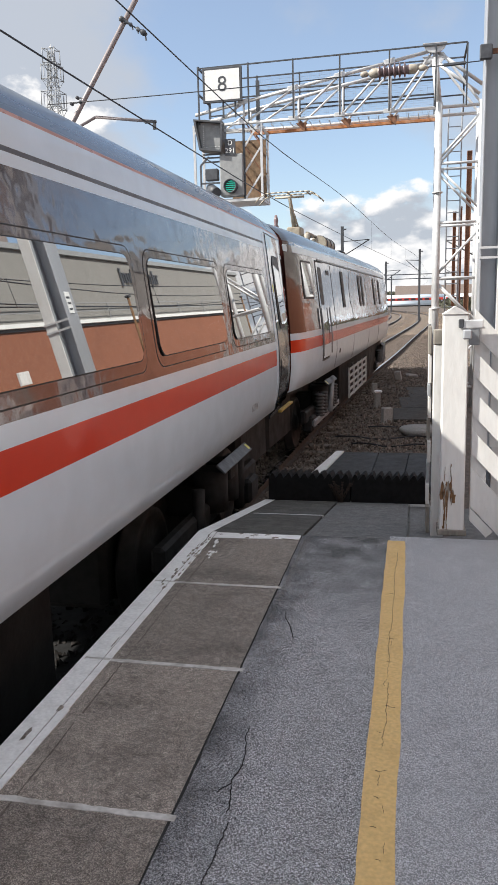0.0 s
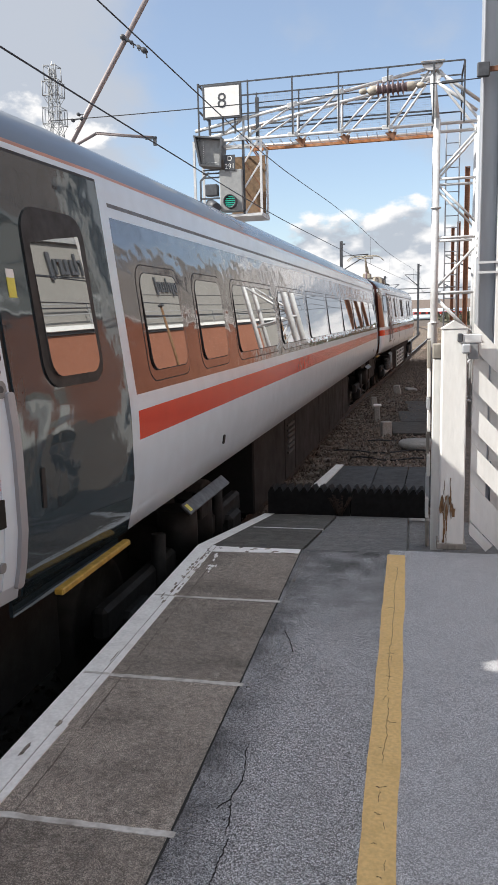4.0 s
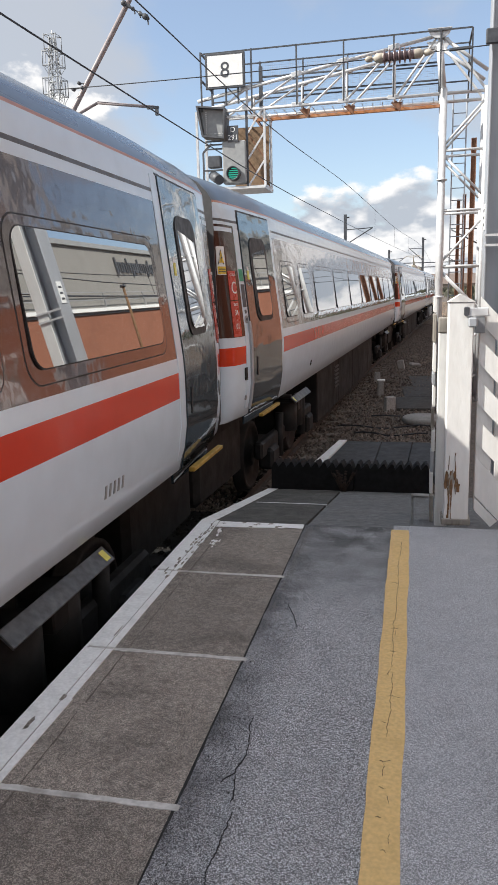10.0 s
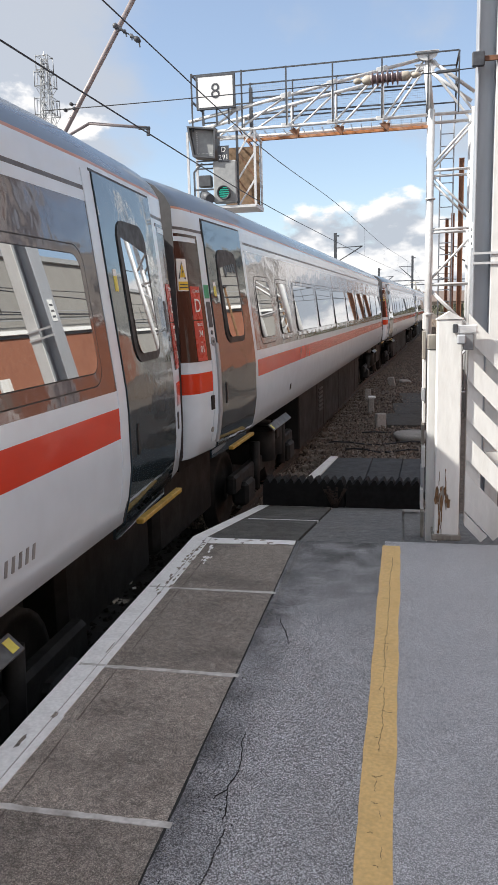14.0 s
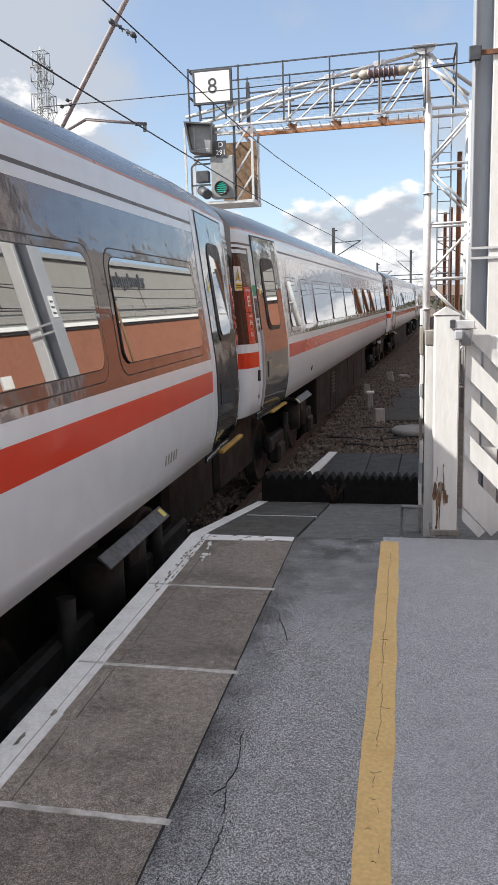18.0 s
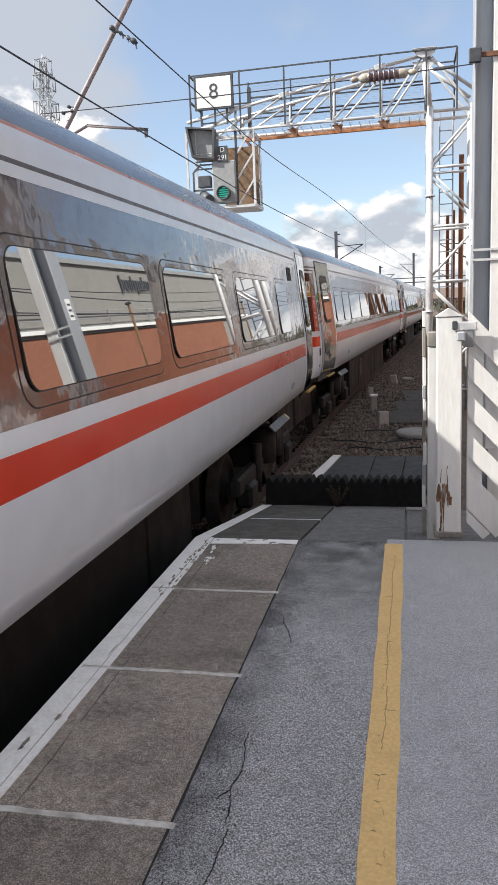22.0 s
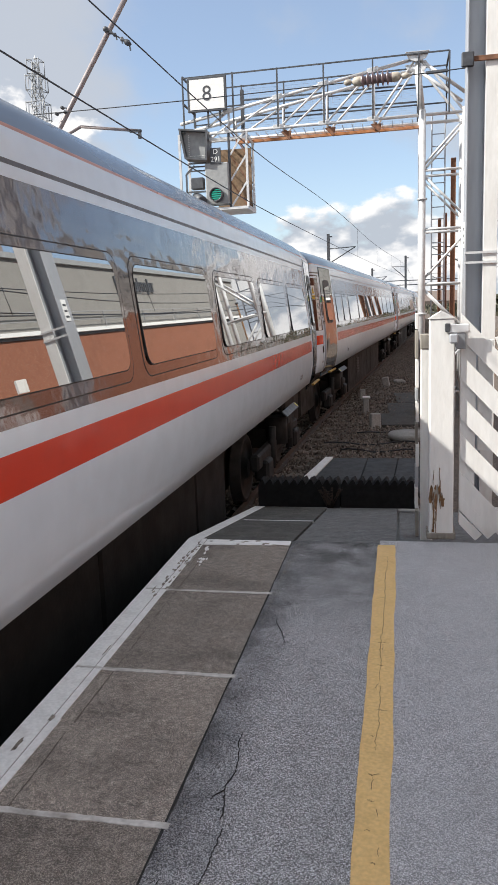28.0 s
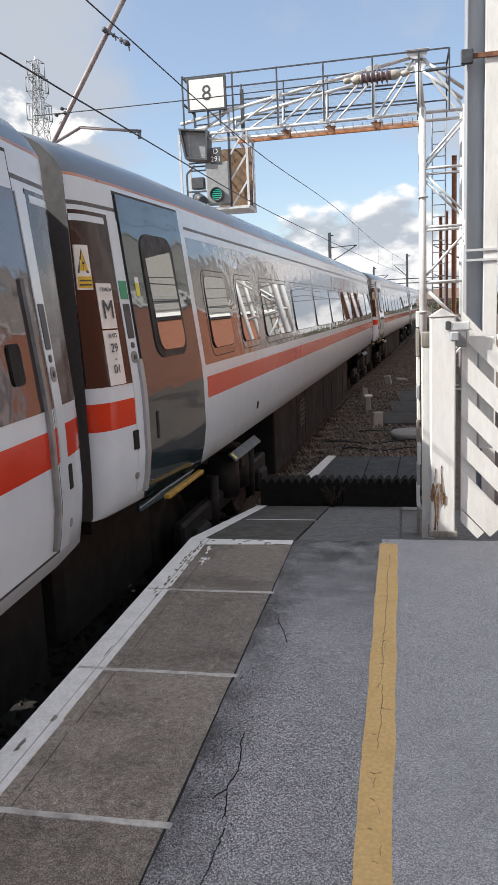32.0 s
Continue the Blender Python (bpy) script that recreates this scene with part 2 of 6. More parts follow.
RAIL_SIDE = material("rail_rust", (0.045, 0.032, 0.026), 0.8, grain=0.3, grain_scale=30)
RAIL_TOP = material("rail_running_band", (0.5, 0.48, 0.46), 0.25, metal=1.0, grain=0.1, grain_scale=20)
SLEEPER = material("sleeper_concrete", (0.15, 0.125, 0.105), 0.9, grain=0.25, grain_scale=20, stain=0.4, piece=0.2)
STEEL_PALE = material("galvanised_steel", (0.62, 0.63, 0.64), 0.45, metal=0.25, grain=0.1, grain_scale=12, stain=0.25, stain_scale=3, bump=0.0008, bump_scale=30)
STEEL_DARK = material("dark_handrail_steel", (0.075, 0.08, 0.09), 0.5, metal=0.4, grain=0.25, grain_scale=15)
STEEL_RUST = material("rusty_steel", (0.19, 0.090, 0.050), 0.8, grain=0.35, grain_scale=14, stain=0.6, stain_scale=5, stain_color=(0.10, 0.045, 0.025), bump=0.002, bump_scale=40)
BEARER_ORANGE = material("orange_rust_bearer", (0.40, 0.165, 0.065), 0.8, grain=0.25, grain_scale=10, stain=0.5, stain_scale=3, stain_color=(0.55, 0.42, 0.32))
MAST_GREY = material("mast_galvanised", (0.40, 0.42, 0.45), 0.5, metal=0.35, grain=0.08, grain_scale=10, stain=0.25, stain_scale=2, stretch=(1, 1, 0.15))
TOWER_GREY = material("tower_grey_steel", (0.28, 0.29, 0.30), 0.6, metal=0.3, grain=0.15, grain_scale=2)
TUBE_BROWN = material("tube_brown_grey", (0.27, 0.235, 0.235), 0.5, metal=0.2, grain=0.15, grain_scale=12)
# white wood paint; also paints sunlight onto the mast's face plate
WHITE_WOOD_LIT_PLATE = material("white_painted_wood", (0.72, 0.72, 0.705), 0.6, grain=0.05, grain_scale=30, stain=0.28, stain_scale=7, stain_color=(0.50, 0.47, 0.42), bump=0.0015, bump_scale=60, stretch=(1, 1, 0.25))
WOOD_ROT = material("weathered_brown_wood", (0.17, 0.095, 0.045), 0.9, grain=0.4, grain_scale=40, stain=0.5, stain_scale=18, bump=0.006, bump_scale=60)
WOOD_OLD = material("bare_grey_wood", (0.27, 0.25, 0.22), 0.9, grain=0.3, grain_scale=30, stain=0.4, bump=0.002, bump_scale=70, stretch=(1, 1, 0.2))
INSULATOR = material("insulator_ceramic", (0.20, 0.145, 0.15), 0.22, grain=0.15, grain_scale=12)
CAP_CREAM = material("insulator_cap", (0.40, 0.36, 0.30), 0.5, grain=0.2, grain_scale=20)
WIRE = material("wire_copper_black", (0.02, 0.022, 0.028), 0.5, grain=0.2)
SIGN_WHITE = material("sign_white", (0.80, 0.81, 0.80), 0.45, grain=0.05, grain_scale=8, stain=0.08)
SIGN_DARK = material("sign_dark_grey", (0.06, 0.065, 0.075), 0.5, grain=0.15, grain_scale=10)
SIGNAL_GREY = material("signal_case_grey", (0.29, 0.30, 0.305), 0.55, grain=0.12, grain_scale=9, stain=0.2)
SIGNAL_DARK = material("signal_hood_dark", (0.07, 0.075, 0.085), 0.5, grain=0.2, grain_scale=9)
PLY = material("ply_board_tan", (0.20, 0.132, 0.080), 0.8, grain=0.25, grain_scale=14, stain=0.4)
GREEN_LAMP = glow("green_signal_lens", (0.03, 0.42, 0.30), 0.45)
LENS_DARK = material("lens_dark", (0.01, 0.02, 0.02), 0.15, grain=0.1)
TRAIN_WHITE = lacquer("coach_white_paint", (0.66, 0.765, 0.86), 0.20, 0.0, 0.22, 0.004, 0.0016, 0.45)
TRAIN_RED = lacquer("coach_red_stripe", (0.62, 0.036, 0.008), 0.17, 0.0, 0.16, 0.006, 0.0026, 0.35)
TRAIN_BAND = lacquer("coach_mirror_grey_band", (0.150, 0.128, 0.136), 0.10, 0.88, 0.55, 0.009, 0.0042)
TRAIN_GLASS = material("coach_window_glass", (0.47, 0.475, 0.48), 0.012, metal=0.95, grain=0.0)
TRAIN_RUBBER = material("coach_window_surround", (0.30, 0.285, 0.28), 0.10, metal=0.85, grain=0.08, bump=0.004, bump_scale=9)
TRAIN_SEAL = material("coach_rubber_seal", (0.015, 0.015, 0.016), 0.5, grain=0.2)
TRAIN_DOOR = lacquer("coach_door_charcoal", (0.040, 0.064, 0.080), 0.07, 0.25, 0.7, 0.020, 0.002)
TRAIN_ROOF = material("coach_roof_slate_blue", (0.125, 0.16, 0.205), 0.30, grain=0.12, grain_scale=5, stain=0.35, stain_scale=1.5, coat=0.35, stretch=(1, 0.12, 1))
TRAIN_GUTTER = material("coach_gutter_grey", (0.09, 0.09, 0.095), 0.4, grain=0.1)
TRAIN_MAROON = lacquer("coach_end_maroon", (0.034, 0.0115, 0.0095), 0.16, 0.0, 0.25, 0.006, 0.002, 0.35)
TRAIN_ORANGE = material("coach_cantrail_orange", (0.52, 0.27, 0.19), 0.35, grain=0.15, grain_scale=4)
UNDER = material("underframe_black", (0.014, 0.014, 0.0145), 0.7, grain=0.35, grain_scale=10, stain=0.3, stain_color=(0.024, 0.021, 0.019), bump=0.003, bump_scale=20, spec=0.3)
UNDER_GREY = material("underframe_grey", (0.24, 0.25, 0.26), 0.5, grain=0.2, grain_scale=12, stain=0.35, stain_color=(0.10, 0.10, 0.10))
STEP_YELLOW = material("step_edge_yellow", (0.40, 0.25, 0.04), 0.55, grain=0.2, grain_scale=30, stain=0.5, stain_scale=10)
HAZARD_YELLOW = material("hazard_yellow", (0.75, 0.52, 0.05), 0.5, grain=0.05)
RED_PRINT = material("coach_letter_red", (0.50, 0.05, 0.035), 0.3, grain=0.05)
PANTO_TAN = material("pantograph_tan_metal", (0.36, 0.32, 0.255), 0.5, metal=0.3, grain=0.2, grain_scale=14)
LABEL_YELLOW = material("label_yellow", (0.72, 0.66, 0.12), 0.5, grain=0.06)
LABEL_GREEN = material("label_green", (0.05, 0.32, 0.17), 0.5, grain=0.06)
CASE_SOOT = material("equipment_case_soot", (0.010, 0.010, 0.0105), 0.7, grain=0.3, grain_scale=8, stain=0.5, stain_scale=3, stain_color=(0.013, 0.012, 0.011), bump=0.002, bump_scale=30, spec=0.25)
LOUVRE = material("louvre_dull_grey", (0.05, 0.051, 0.052), 0.6, grain=0.2, grain_scale=15, stain=0.4)
BRACKET = material("bracket_bare_metal", (0.105, 0.108, 0.110), 0.5, metal=0.4, grain=0.3, grain_scale=20, stain=0.4, stain_color=(0.15, 0.15, 0.15))


# ---- building helpers ----
def mesh_of(bm, name, mats):
    me = bpy.data.meshes.new(name)
    bm.to_mesh(me)
    bm.free()
    for m in mats if isinstance(mats, (list, tuple)) else (mats,):
        me.materials.append(m)
    return me


def part(name, bm, mats, parent=None, label=""):
    if name in ("yellow_line", "joint_filler", "white_joint", "crack"):
        bmesh.ops.remove_doubles(bm, verts=bm.verts, dist=1e-5)
    ob = new(name, mesh_of(bm, name, mats))
    if parent is not None:
        ob.parent = parent
    if label:
        ob["label"] = label
    return ob


def again(ob, parent, m):
    """Another object on the same mesh."""
    c = new(ob.name.split(".")[0], ob.data)
    c.parent = parent
    c.matrix_basis = m
    if "label" in ob:
        c["label"] = ob["label"]
    return c


def empty(name, m=None):
    ob = new(name)
    ob.empty_display_size = 0.2
    if m is not None:
        ob.matrix_basis = m
    return ob


def box(bm, x0, x1, y0, y1, z0, z1, bev=0.0, mat=0, m=None):
    r = bmesh.ops.create_cube(bm, size=1.0)
    bmesh.ops.scale(bm, vec=(x1 - x0, y1 - y0, z1 - z0), verts=r["verts"])
    bmesh.ops.translate(bm, vec=((x0 + x1) / 2, (y0 + y1) / 2, (z0 + z1) / 2), verts=r["verts"])
    vs = r["verts"]
    faces = list({f for v in vs for f in v.link_faces})
    for f in faces:
        f.material_index = mat
    if bev:
        g = bmesh.ops.bevel(bm, geom=list({e for v in vs for e in v.link_edges}), offset=bev, segments=1, affect="EDGES", profile=0.5)
        vs = list({v for f in g["faces"] for v in f.verts} | {v for v in vs if v.is_valid})
        for f in g["faces"]:
            f.material_index = mat
    if m is not None:
        bmesh.ops.transform(bm, matrix=m, verts=vs)
    return bm


def boxed(*a, **k):
    return box(bmesh.new(), *a, **k)


def rod(bm, a, b, r, seg=8, r2=None, mat=0):
    a, b = Vector(a), Vector(b)
    d = b - a
    g = bmesh.ops.create_cone(bm, cap_ends=True, segments=seg, radius1=r, radius2=r if r2 is None else r2, depth=d.length)
    q = d.to_track_quat("Z", "Y").to_matrix().to_4x4()
    bmesh.ops.transform(bm, matrix=Matrix.Translation((a + b) / 2) @ q, verts=g["verts"])
    for f in {f for v in g["verts"] for f in v.link_faces}:
        f.material_index = mat
        f.smooth = len(f.verts) == 4
    return bm


def rodded(*a, **k):
    return rod(bmesh.new(), *a, **k)


def bar(bm, a, b, w, h, mat=0):
    """A square bar from a to b."""
    a, b = Vector(a), Vector(b)
    d = b - a
    q = d.to_track_quat("Y", "Z").to_matrix().to_4x4()
    return box(bm, -w / 2, w / 2, -d.length / 2, d.length / 2, -h / 2, h / 2, mat=mat, m=Matrix.Translation((a + b) / 2) @ q)


def lathe(bm, pts, axis_m, seg=16, mat=0, caps=True):
    """Turn a profile of (radius, height) pairs about z, then place it."""
    rings = []
    for r, z in pts:
        rings.append([bm.verts.new(axis_m @ Vector((r * math.cos(2 * math.pi * i / seg), r * math.sin(2 * math.pi * i / seg), z))) for i in range(seg)])
    for a, b in zip(rings, rings[1:]):
        for i in range(seg):
            f = bm.faces.new((a[i], a[(i + 1) % seg], b[(i + 1) % seg], b[i]))
            f.material_index, f.smooth = mat, True
    for ring in (rings[0][::-1], rings[-1]) if caps else ():
        f = bm.faces.new(ring)
        f.material_index = mat
    return bm


def slab(bm, outline, z0, z1, mat=0):
    """A prism on an outline in x, y; z1 may be a function of (x, y)."""
    top = z1 if callable(z1) else (lambda x, y: z1)
    bot = z0 if callable(z0) else (lambda x, y: z0)
    a = [bm.verts.new((x, y, bot(x, y))) for x, y in outline]
    b = [bm.verts.new((x, y, top(x, y))) for x, y in outline]
    n = len(a)
    fs = [bm.faces.new(b), bm.faces.new(a[::-1])] + [bm.faces.new((a[i], a[(i + 1) % n], b[(i + 1) % n], b[i])) for i in range(n)]
    for f in fs:
        f.material_index = mat
    return bm


def writing(name, text, size, m, mat, parent, label="", align="CENTER"):
    cu = bpy.data.curves.new(name, "FONT")
    cu.body, cu.size, cu.align_x, cu.align_y, cu.extrude, cu.resolution_u = text, size, align, "CENTER", 0.001, 3
    tmp = bpy.data.objects.new(name, cu)
    me = bpy.data.meshes.new_from_object(tmp)
    bpy.data.objects.remove(tmp)
    me.materials.clear()
    me.materials.append(mat)
    ob = new(name, me)
    ob.parent = parent
    ob.matrix_basis = m
    if label:
        ob["label"] = label
    return ob


# ---- the line of the track ----
RAIL_Z = -0.915      # rail top below the platform
LINE = [(-260, -2.993), (-60, -2.993), (0, -2.993), (4, -2.985), (8, -2.91), (14, -2.765), (20, -2.54), (26, -2.235), (33.5, -1.74), (40, -1.34),
        (47, -0.97), (57.6, -0.36), (75, 0.66), (90, 1.33), (104, 1.68), (117, 1.72), (135, 1.10), (154, -0.95), (182, -5.4), (215, -12.5),
        (260, -25), (320, -45)]


def spline(rows):
    xs, ys = np.array([r[0] for r in rows], float), np.array([r[1] for r in rows], float)
    d = np.gradient(ys, xs)

    def at(q):
        i = int(np.clip(np.searchsorted(xs, q) - 1, 0, len(xs) - 2))
        w = xs[i + 1] - xs[i]
        u = (q - xs[i]) / w
        a, b, c, e = 2 * u ** 3 - 3 * u ** 2 + 1, u ** 3 - 2 * u ** 2 + u, -2 * u ** 3 + 3 * u ** 2, u ** 3 - u ** 2
        return float(a * ys[i] + b * w * d[i] + c * ys[i + 1] + e * w * d[i + 1])
    return at


line_x = spline(LINE)
GRID_Y = np.arange(-255, 318, 0.5)
GRID_X = np.array([line_x(y) for y in GRID_Y])
GRID_S = np.concatenate([[0], np.cumsum(np.hypot(np.diff(GRID_X), np.diff(GRID_Y)))])
GRID_S -= np.interp(0, GRID_Y, GRID_S)


def on_line(s):
    return Vector((np.interp(s, GRID_S, GRID_X), np.interp(s, GRID_S, GRID_Y), RAIL_Z))


# ---- ground, track ----
def ramp_z(x, y):
    return -max(0.0, y - 5.24) * 0.17


def build_ground():
    bm = bmesh.new()
    zg = RAIL_Z - 0.20
    xs = [-900, -200, -60, -20, -8, -5, -1.55, 0.1, 3, 8, 16, 40, 150, 900]
    ys = [-300, -60, -20, 0, 5, 8, 12, 20, 40, 80, 140, 240, 400, 700, 1600]
    vs = [[bm.verts.new((x, y, zg)) for x in xs] for y in ys]
    for a, b in zip(vs, vs[1:]):
        for i in range(len(xs) - 1):
            bm.faces.new((a[i], a[i + 1], b[i + 1], b[i]))
    tagged(part("ground", bm, GROUND), "brown soil and ballast bed of the railway", "ground", kind="structure")


def rail_run(side, offset, y0, y1, step=2.0):
    bm = bmesh.new()
    prof = [(-0.07, -0.155), (0.07, -0.155), (0.07, -0.14), (0.012, -0.12), (0.012, -0.045), (0.035, -0.03), (0.035, 0.0), (-0.035, 0.0), (-0.035, -0.03), (-0.012, -0.045), (-0.012, -0.12), (-0.07, -0.14)]
    prev, y = None, y0
    while y <= y1 + 1e-6:
        c = line_x(y) + offset
        ring = [bm.verts.new((c + px, y, RAIL_Z + pz)) for px, pz in prof]
        if prev:
            for i in range(12):
                f = bm.faces.new((prev[i], prev[(i + 1) % 12], ring[(i + 1) % 12], ring[i]))
                f.material_index = 1 if i == 6 else 0
        prev, y = ring, y + step
    return bm


def build_track(name, shift, y0, y1, label):
    tr = empty(name)
    for o in (-0.75, 0.75):
        part("rail", rail_run(0, shift + o, y0, y1), [RAIL_SIDE, RAIL_TOP], tr, "rusty steel rail with a bright running band")
    sl = None
    n = 0
    y = max(y0, 10.2)
    while y < min(y1, 150) and n < 220:
        m = pose(line_x(y) + shift, y, RAIL_Z - 0.155)
        if sl is None:
            sl = part("sleeper", boxed(-1.25, 1.25, -0.13, 0.13, -0.12, 0.0, 0.02), SLEEPER, tr)
            sl.matrix_basis = m
        else:
            again(sl, tr, m)
        y += 0.70
        n += 1
    return tagged(tr, label, "track", kind="structure")


def build_ballast():
    """Loose stones: finer and denser where the camera is near."""
    rng = random.Random(5)
    bm_v, bm_f = [], []

    def stone(x, y, z, r):
        k = len(bm_v)
        q = Euler((rng.uniform(0, 6), rng.uniform(0, 6), rng.uniform(0, 6))).to_matrix()
        for p in ((1, 0, 0), (-1, 0, 0), (0, 0.8, 0), (0, -0.8, 0), (0, 0, 0.65), (0, 0, -0.65)):
            v = q @ Vector(p) * r * rng.uniform(0.75, 1.2)
            bm_v.append((x + v.x, y + v.y, z + v.z))
        for a, b, c in ((0, 2, 4), (2, 1, 4), (1, 3, 4), (3, 0, 4), (2, 0, 5), (1, 2, 5), (3, 1, 5), (0, 3, 5)):
            bm_f.append((k + a, k + b, k + c))

    def strip(n, ya, yb, off0, off1, r0, r1, hump=0.0):
        for _ in range(n):
            y = ya + (yb - ya) * rng.random() ** 1.6
            u = rng.random()
            x = line_x(y) + off0 + (off1 - off0) * u
            stone(x, y, RAIL_Z - 0.19 + hump * (1 - u) + rng.uniform(0, 0.03), rng.uniform(r0, r1))
    strip(9000, 60, 160, -2, 4.5, 0.03, 0.07)
    strip(5000, 30, 140, 2.5, 9, 0.03, 0.06)
    strip(7000, 20, 150, -7, -2, 0.03, 0.07)
    me = bpy.data.meshes.new("ballast")
    me.from_pydata(bm_v, [], bm_f)
    me.materials.append(STONE)
    tagged(new("ballast", me), "loose brown and grey ballast stones", "ballast", kind="stuff")
    bm_v.clear(), bm_f.clear()
    # stones by the ramp, coloured down for the train's shadow
    strip(30000, 9, 60, -1.6, 3.4, 0.022, 0.05, 0.04)
    me = bpy.data.meshes.new("grimy_ballast")
    me.from_pydata(bm_v, [], bm_f)
    me.materials.append(STONE_NEAR)
    tagged(new("grimy_ballast", me), "dark brown ballast stones by the ramp, train's shadow in their colour", "ballast", kind="stuff")
    bm_v.clear(), bm_f.clear()
    # stones under the train, darkened in colour for the shade there
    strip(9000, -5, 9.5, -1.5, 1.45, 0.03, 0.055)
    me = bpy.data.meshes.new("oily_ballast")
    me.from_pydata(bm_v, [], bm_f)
    me.materials.append(STONE_SHADED)
    tagged(new("oily_ballast", me), "ballast beside the platform wall, shade put into its black", "ballast", kind="stuff")
    # bed in underframe black, standing in for the shade below the train
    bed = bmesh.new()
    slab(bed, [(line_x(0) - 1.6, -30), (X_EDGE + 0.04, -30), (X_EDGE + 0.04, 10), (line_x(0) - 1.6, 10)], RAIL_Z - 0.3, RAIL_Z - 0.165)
    tagged(part("oily_bed", bed, UNDER), "bed between the rails at the platform, blackened for shade", "ballast bed", kind="structure")


# ---- platform ----
X_EDGE, X_SLAB, Y_RAMP, SLAB_L, SLAB_Y = -1.533, -0.751, 5.24, 1.038, 2.127


def build_platform():
    pf = empty("platform")
    tagged(pf, "tarmac station platform with stone coping, ending in a ramp", "platform", kind="structure")
    zb = RAIL_Z - 0.3
    # core under the surface
    bm = bmesh.new()
    slab(bm, [(X_EDGE + 0.05, -30), (1.8, -30), (1.8, Y_RAMP + 0.1), (X_EDGE + 0.05, Y_RAMP + 0.1)], zb, -0.062)
    part("platform_core", bm, CONCRETE, pf)
    bm = bmesh.new()
    slab(bm, [(X_EDGE + 0.05, Y_RAMP + 0.1), (0.22, Y_RAMP + 0.1), (0.22, 11.3), (X_EDGE + 0.05, 11.3)], zb, lambda x, y: ramp_z(x, y) - 0.062)
    part("ramp_core", bm, CONCRETE, pf)
    # tarmac
    for name, x0, x1, y0, y1, mat in (("tarmac_strip", X_SLAB - 0.009, -0.135, -30, Y_RAMP, TARMAC), ("tarmac_strip", -0.135, 1.8, -30, Y_RAMP + 0.06, TARMAC_PALE)):
        bm = bmesh.new()
        nx, ny = 6, 40
        for i in range(ny):
            a, b = y0 + (y1 - y0) * i / ny, y0 + (y1 - y0) * (i + 1) / ny
            slab(bm, [(x0, a), (x1, a), (x1, b), (x0, b)], -0.06, 0.0)
        bmesh.ops.remove_doubles(bm, verts=bm.verts, dist=1e-4)
        part(name, bm, mat, pf)
    bm = bmesh.new()
    slab(bm, [(X_SLAB + 0.012, Y_RAMP + 0.001), (-0.02, Y_RAMP + 0.001), (-0.02, 8.6), (X_SLAB + 0.012, 8.6)], lambda x, y: ramp_z(x, y) - 0.06, ramp_z)
    part("ramp_tarmac", bm, TARMAC_DARK, pf)
    bm = bmesh.new()
    slab(bm, [(0.0, Y_RAMP + 0.07), (0.9, Y_RAMP + 0.07), (0.9, 7.9), (0.0, 7.9)], lambda x, y: ramp_z(x, y) - 0.10, lambda x, y: ramp_z(x, y) - 0.035)
    part("ramp_tarmac", bm, TARMAC_DARK, pf)
    # yellow line and its cracks
    bm = bmesh.new()
    wob = random.Random(9)
    left, right, a, b = [], [], 0.0, 0.0
    for k in range(121):
        y = -3.0 + (5.19 + 3.0) * k / 120
        a, b = a * 0.75 + wob.uniform(-0.0028, 0.0028), b * 0.75 + wob.uniform(-0.0028, 0.0028)
        left.append((-0.146 + a, y)), right.append((-0.026 + b, y))
    for k in range(120):
        slab(bm, [left[k], right[k], right[k + 1], left[k + 1]], 0.0, 0.0035)
    part("yellow_line", bm, YELLOW_LINE, pf, "worn mustard yellow platform line")
    rng = random.Random(3)

    def crack(points, w, name):
        bm = bmesh.new()
        left, right = [], []
        fine = []
        for (xa, ya), (xb, yb) in zip(points, points[1:]):
            for k in range(4):
                fine.append((xa + (xb - xa) * k / 4 + (rng.uniform(-1, 1) * 0.0035 if k else 0), ya + (yb - ya) * k / 4 + (rng.uniform(-1, 1) * 0.003 if k else 0)))
        points = fine + [points[-1]]
        w *= 0.75
        for i, (x, y) in enumerate(points):
            k = w * (0.5 + rng.random()) * (0.25 if i in (0, len(points) - 1) else 1)
            left.append((x - k / 2, y + rng.uniform(-0.2, 0.2) * w)), right.append((x + k / 2, y))
        for i in range(len(points) - 1):
            slab(bm, [left[i], right[i], right[i + 1], left[i + 1]], 0.001, 0.0042)
        part(name, bm, CRACK, pf, "dark hairline crack in the surface")

    def wander(x, y0, y1, amp, n):
        out, o = [], 0.0
        for i in range(n + 1):
            o = o * 0.8 + rng.uniform(-amp, amp)
            out.append((x + o, y0 + (y1 - y0) * i / n))
        return out
    crack(wander(-0.085, 3.2, 4.95, 0.006, 34), 0.0022, "crack")
    crack(wander(-0.088, 2.65, 3.15, 0.005, 14), 0.002, "crack")
    for y in (2.05, 2.2, 2.35, 2.5, 2.75, 2.95, 3.35, 3.6, 4.2, 1.85):
        x = rng.uniform(-0.12, -0.08)
        crack([(x + 0.008 * i, y + rng.uniform(-0.008, 0.008)) for i in range(rng.randint(3, 7))], 0.0022, "crack")
    for y in (2.08, 2.27, 2.41, 3.12, 3.52):
        x = rng.uniform(-0.10, -0.06)
        crack([(x, y), (x + rng.uniform(-0.006, 0.006), y + 0.02), (x + rng.uniform(-0.008, 0.010), y + rng.uniform(0.035, 0.07))], 0.002, "crack")
    crack([(-0.655, 3.85), (-0.645, 3.78), (-0.61, 3.70), (-0.598, 3.66), (-0.575, 3.58), (-0.563, 3.53)], 0.0045, "crack")
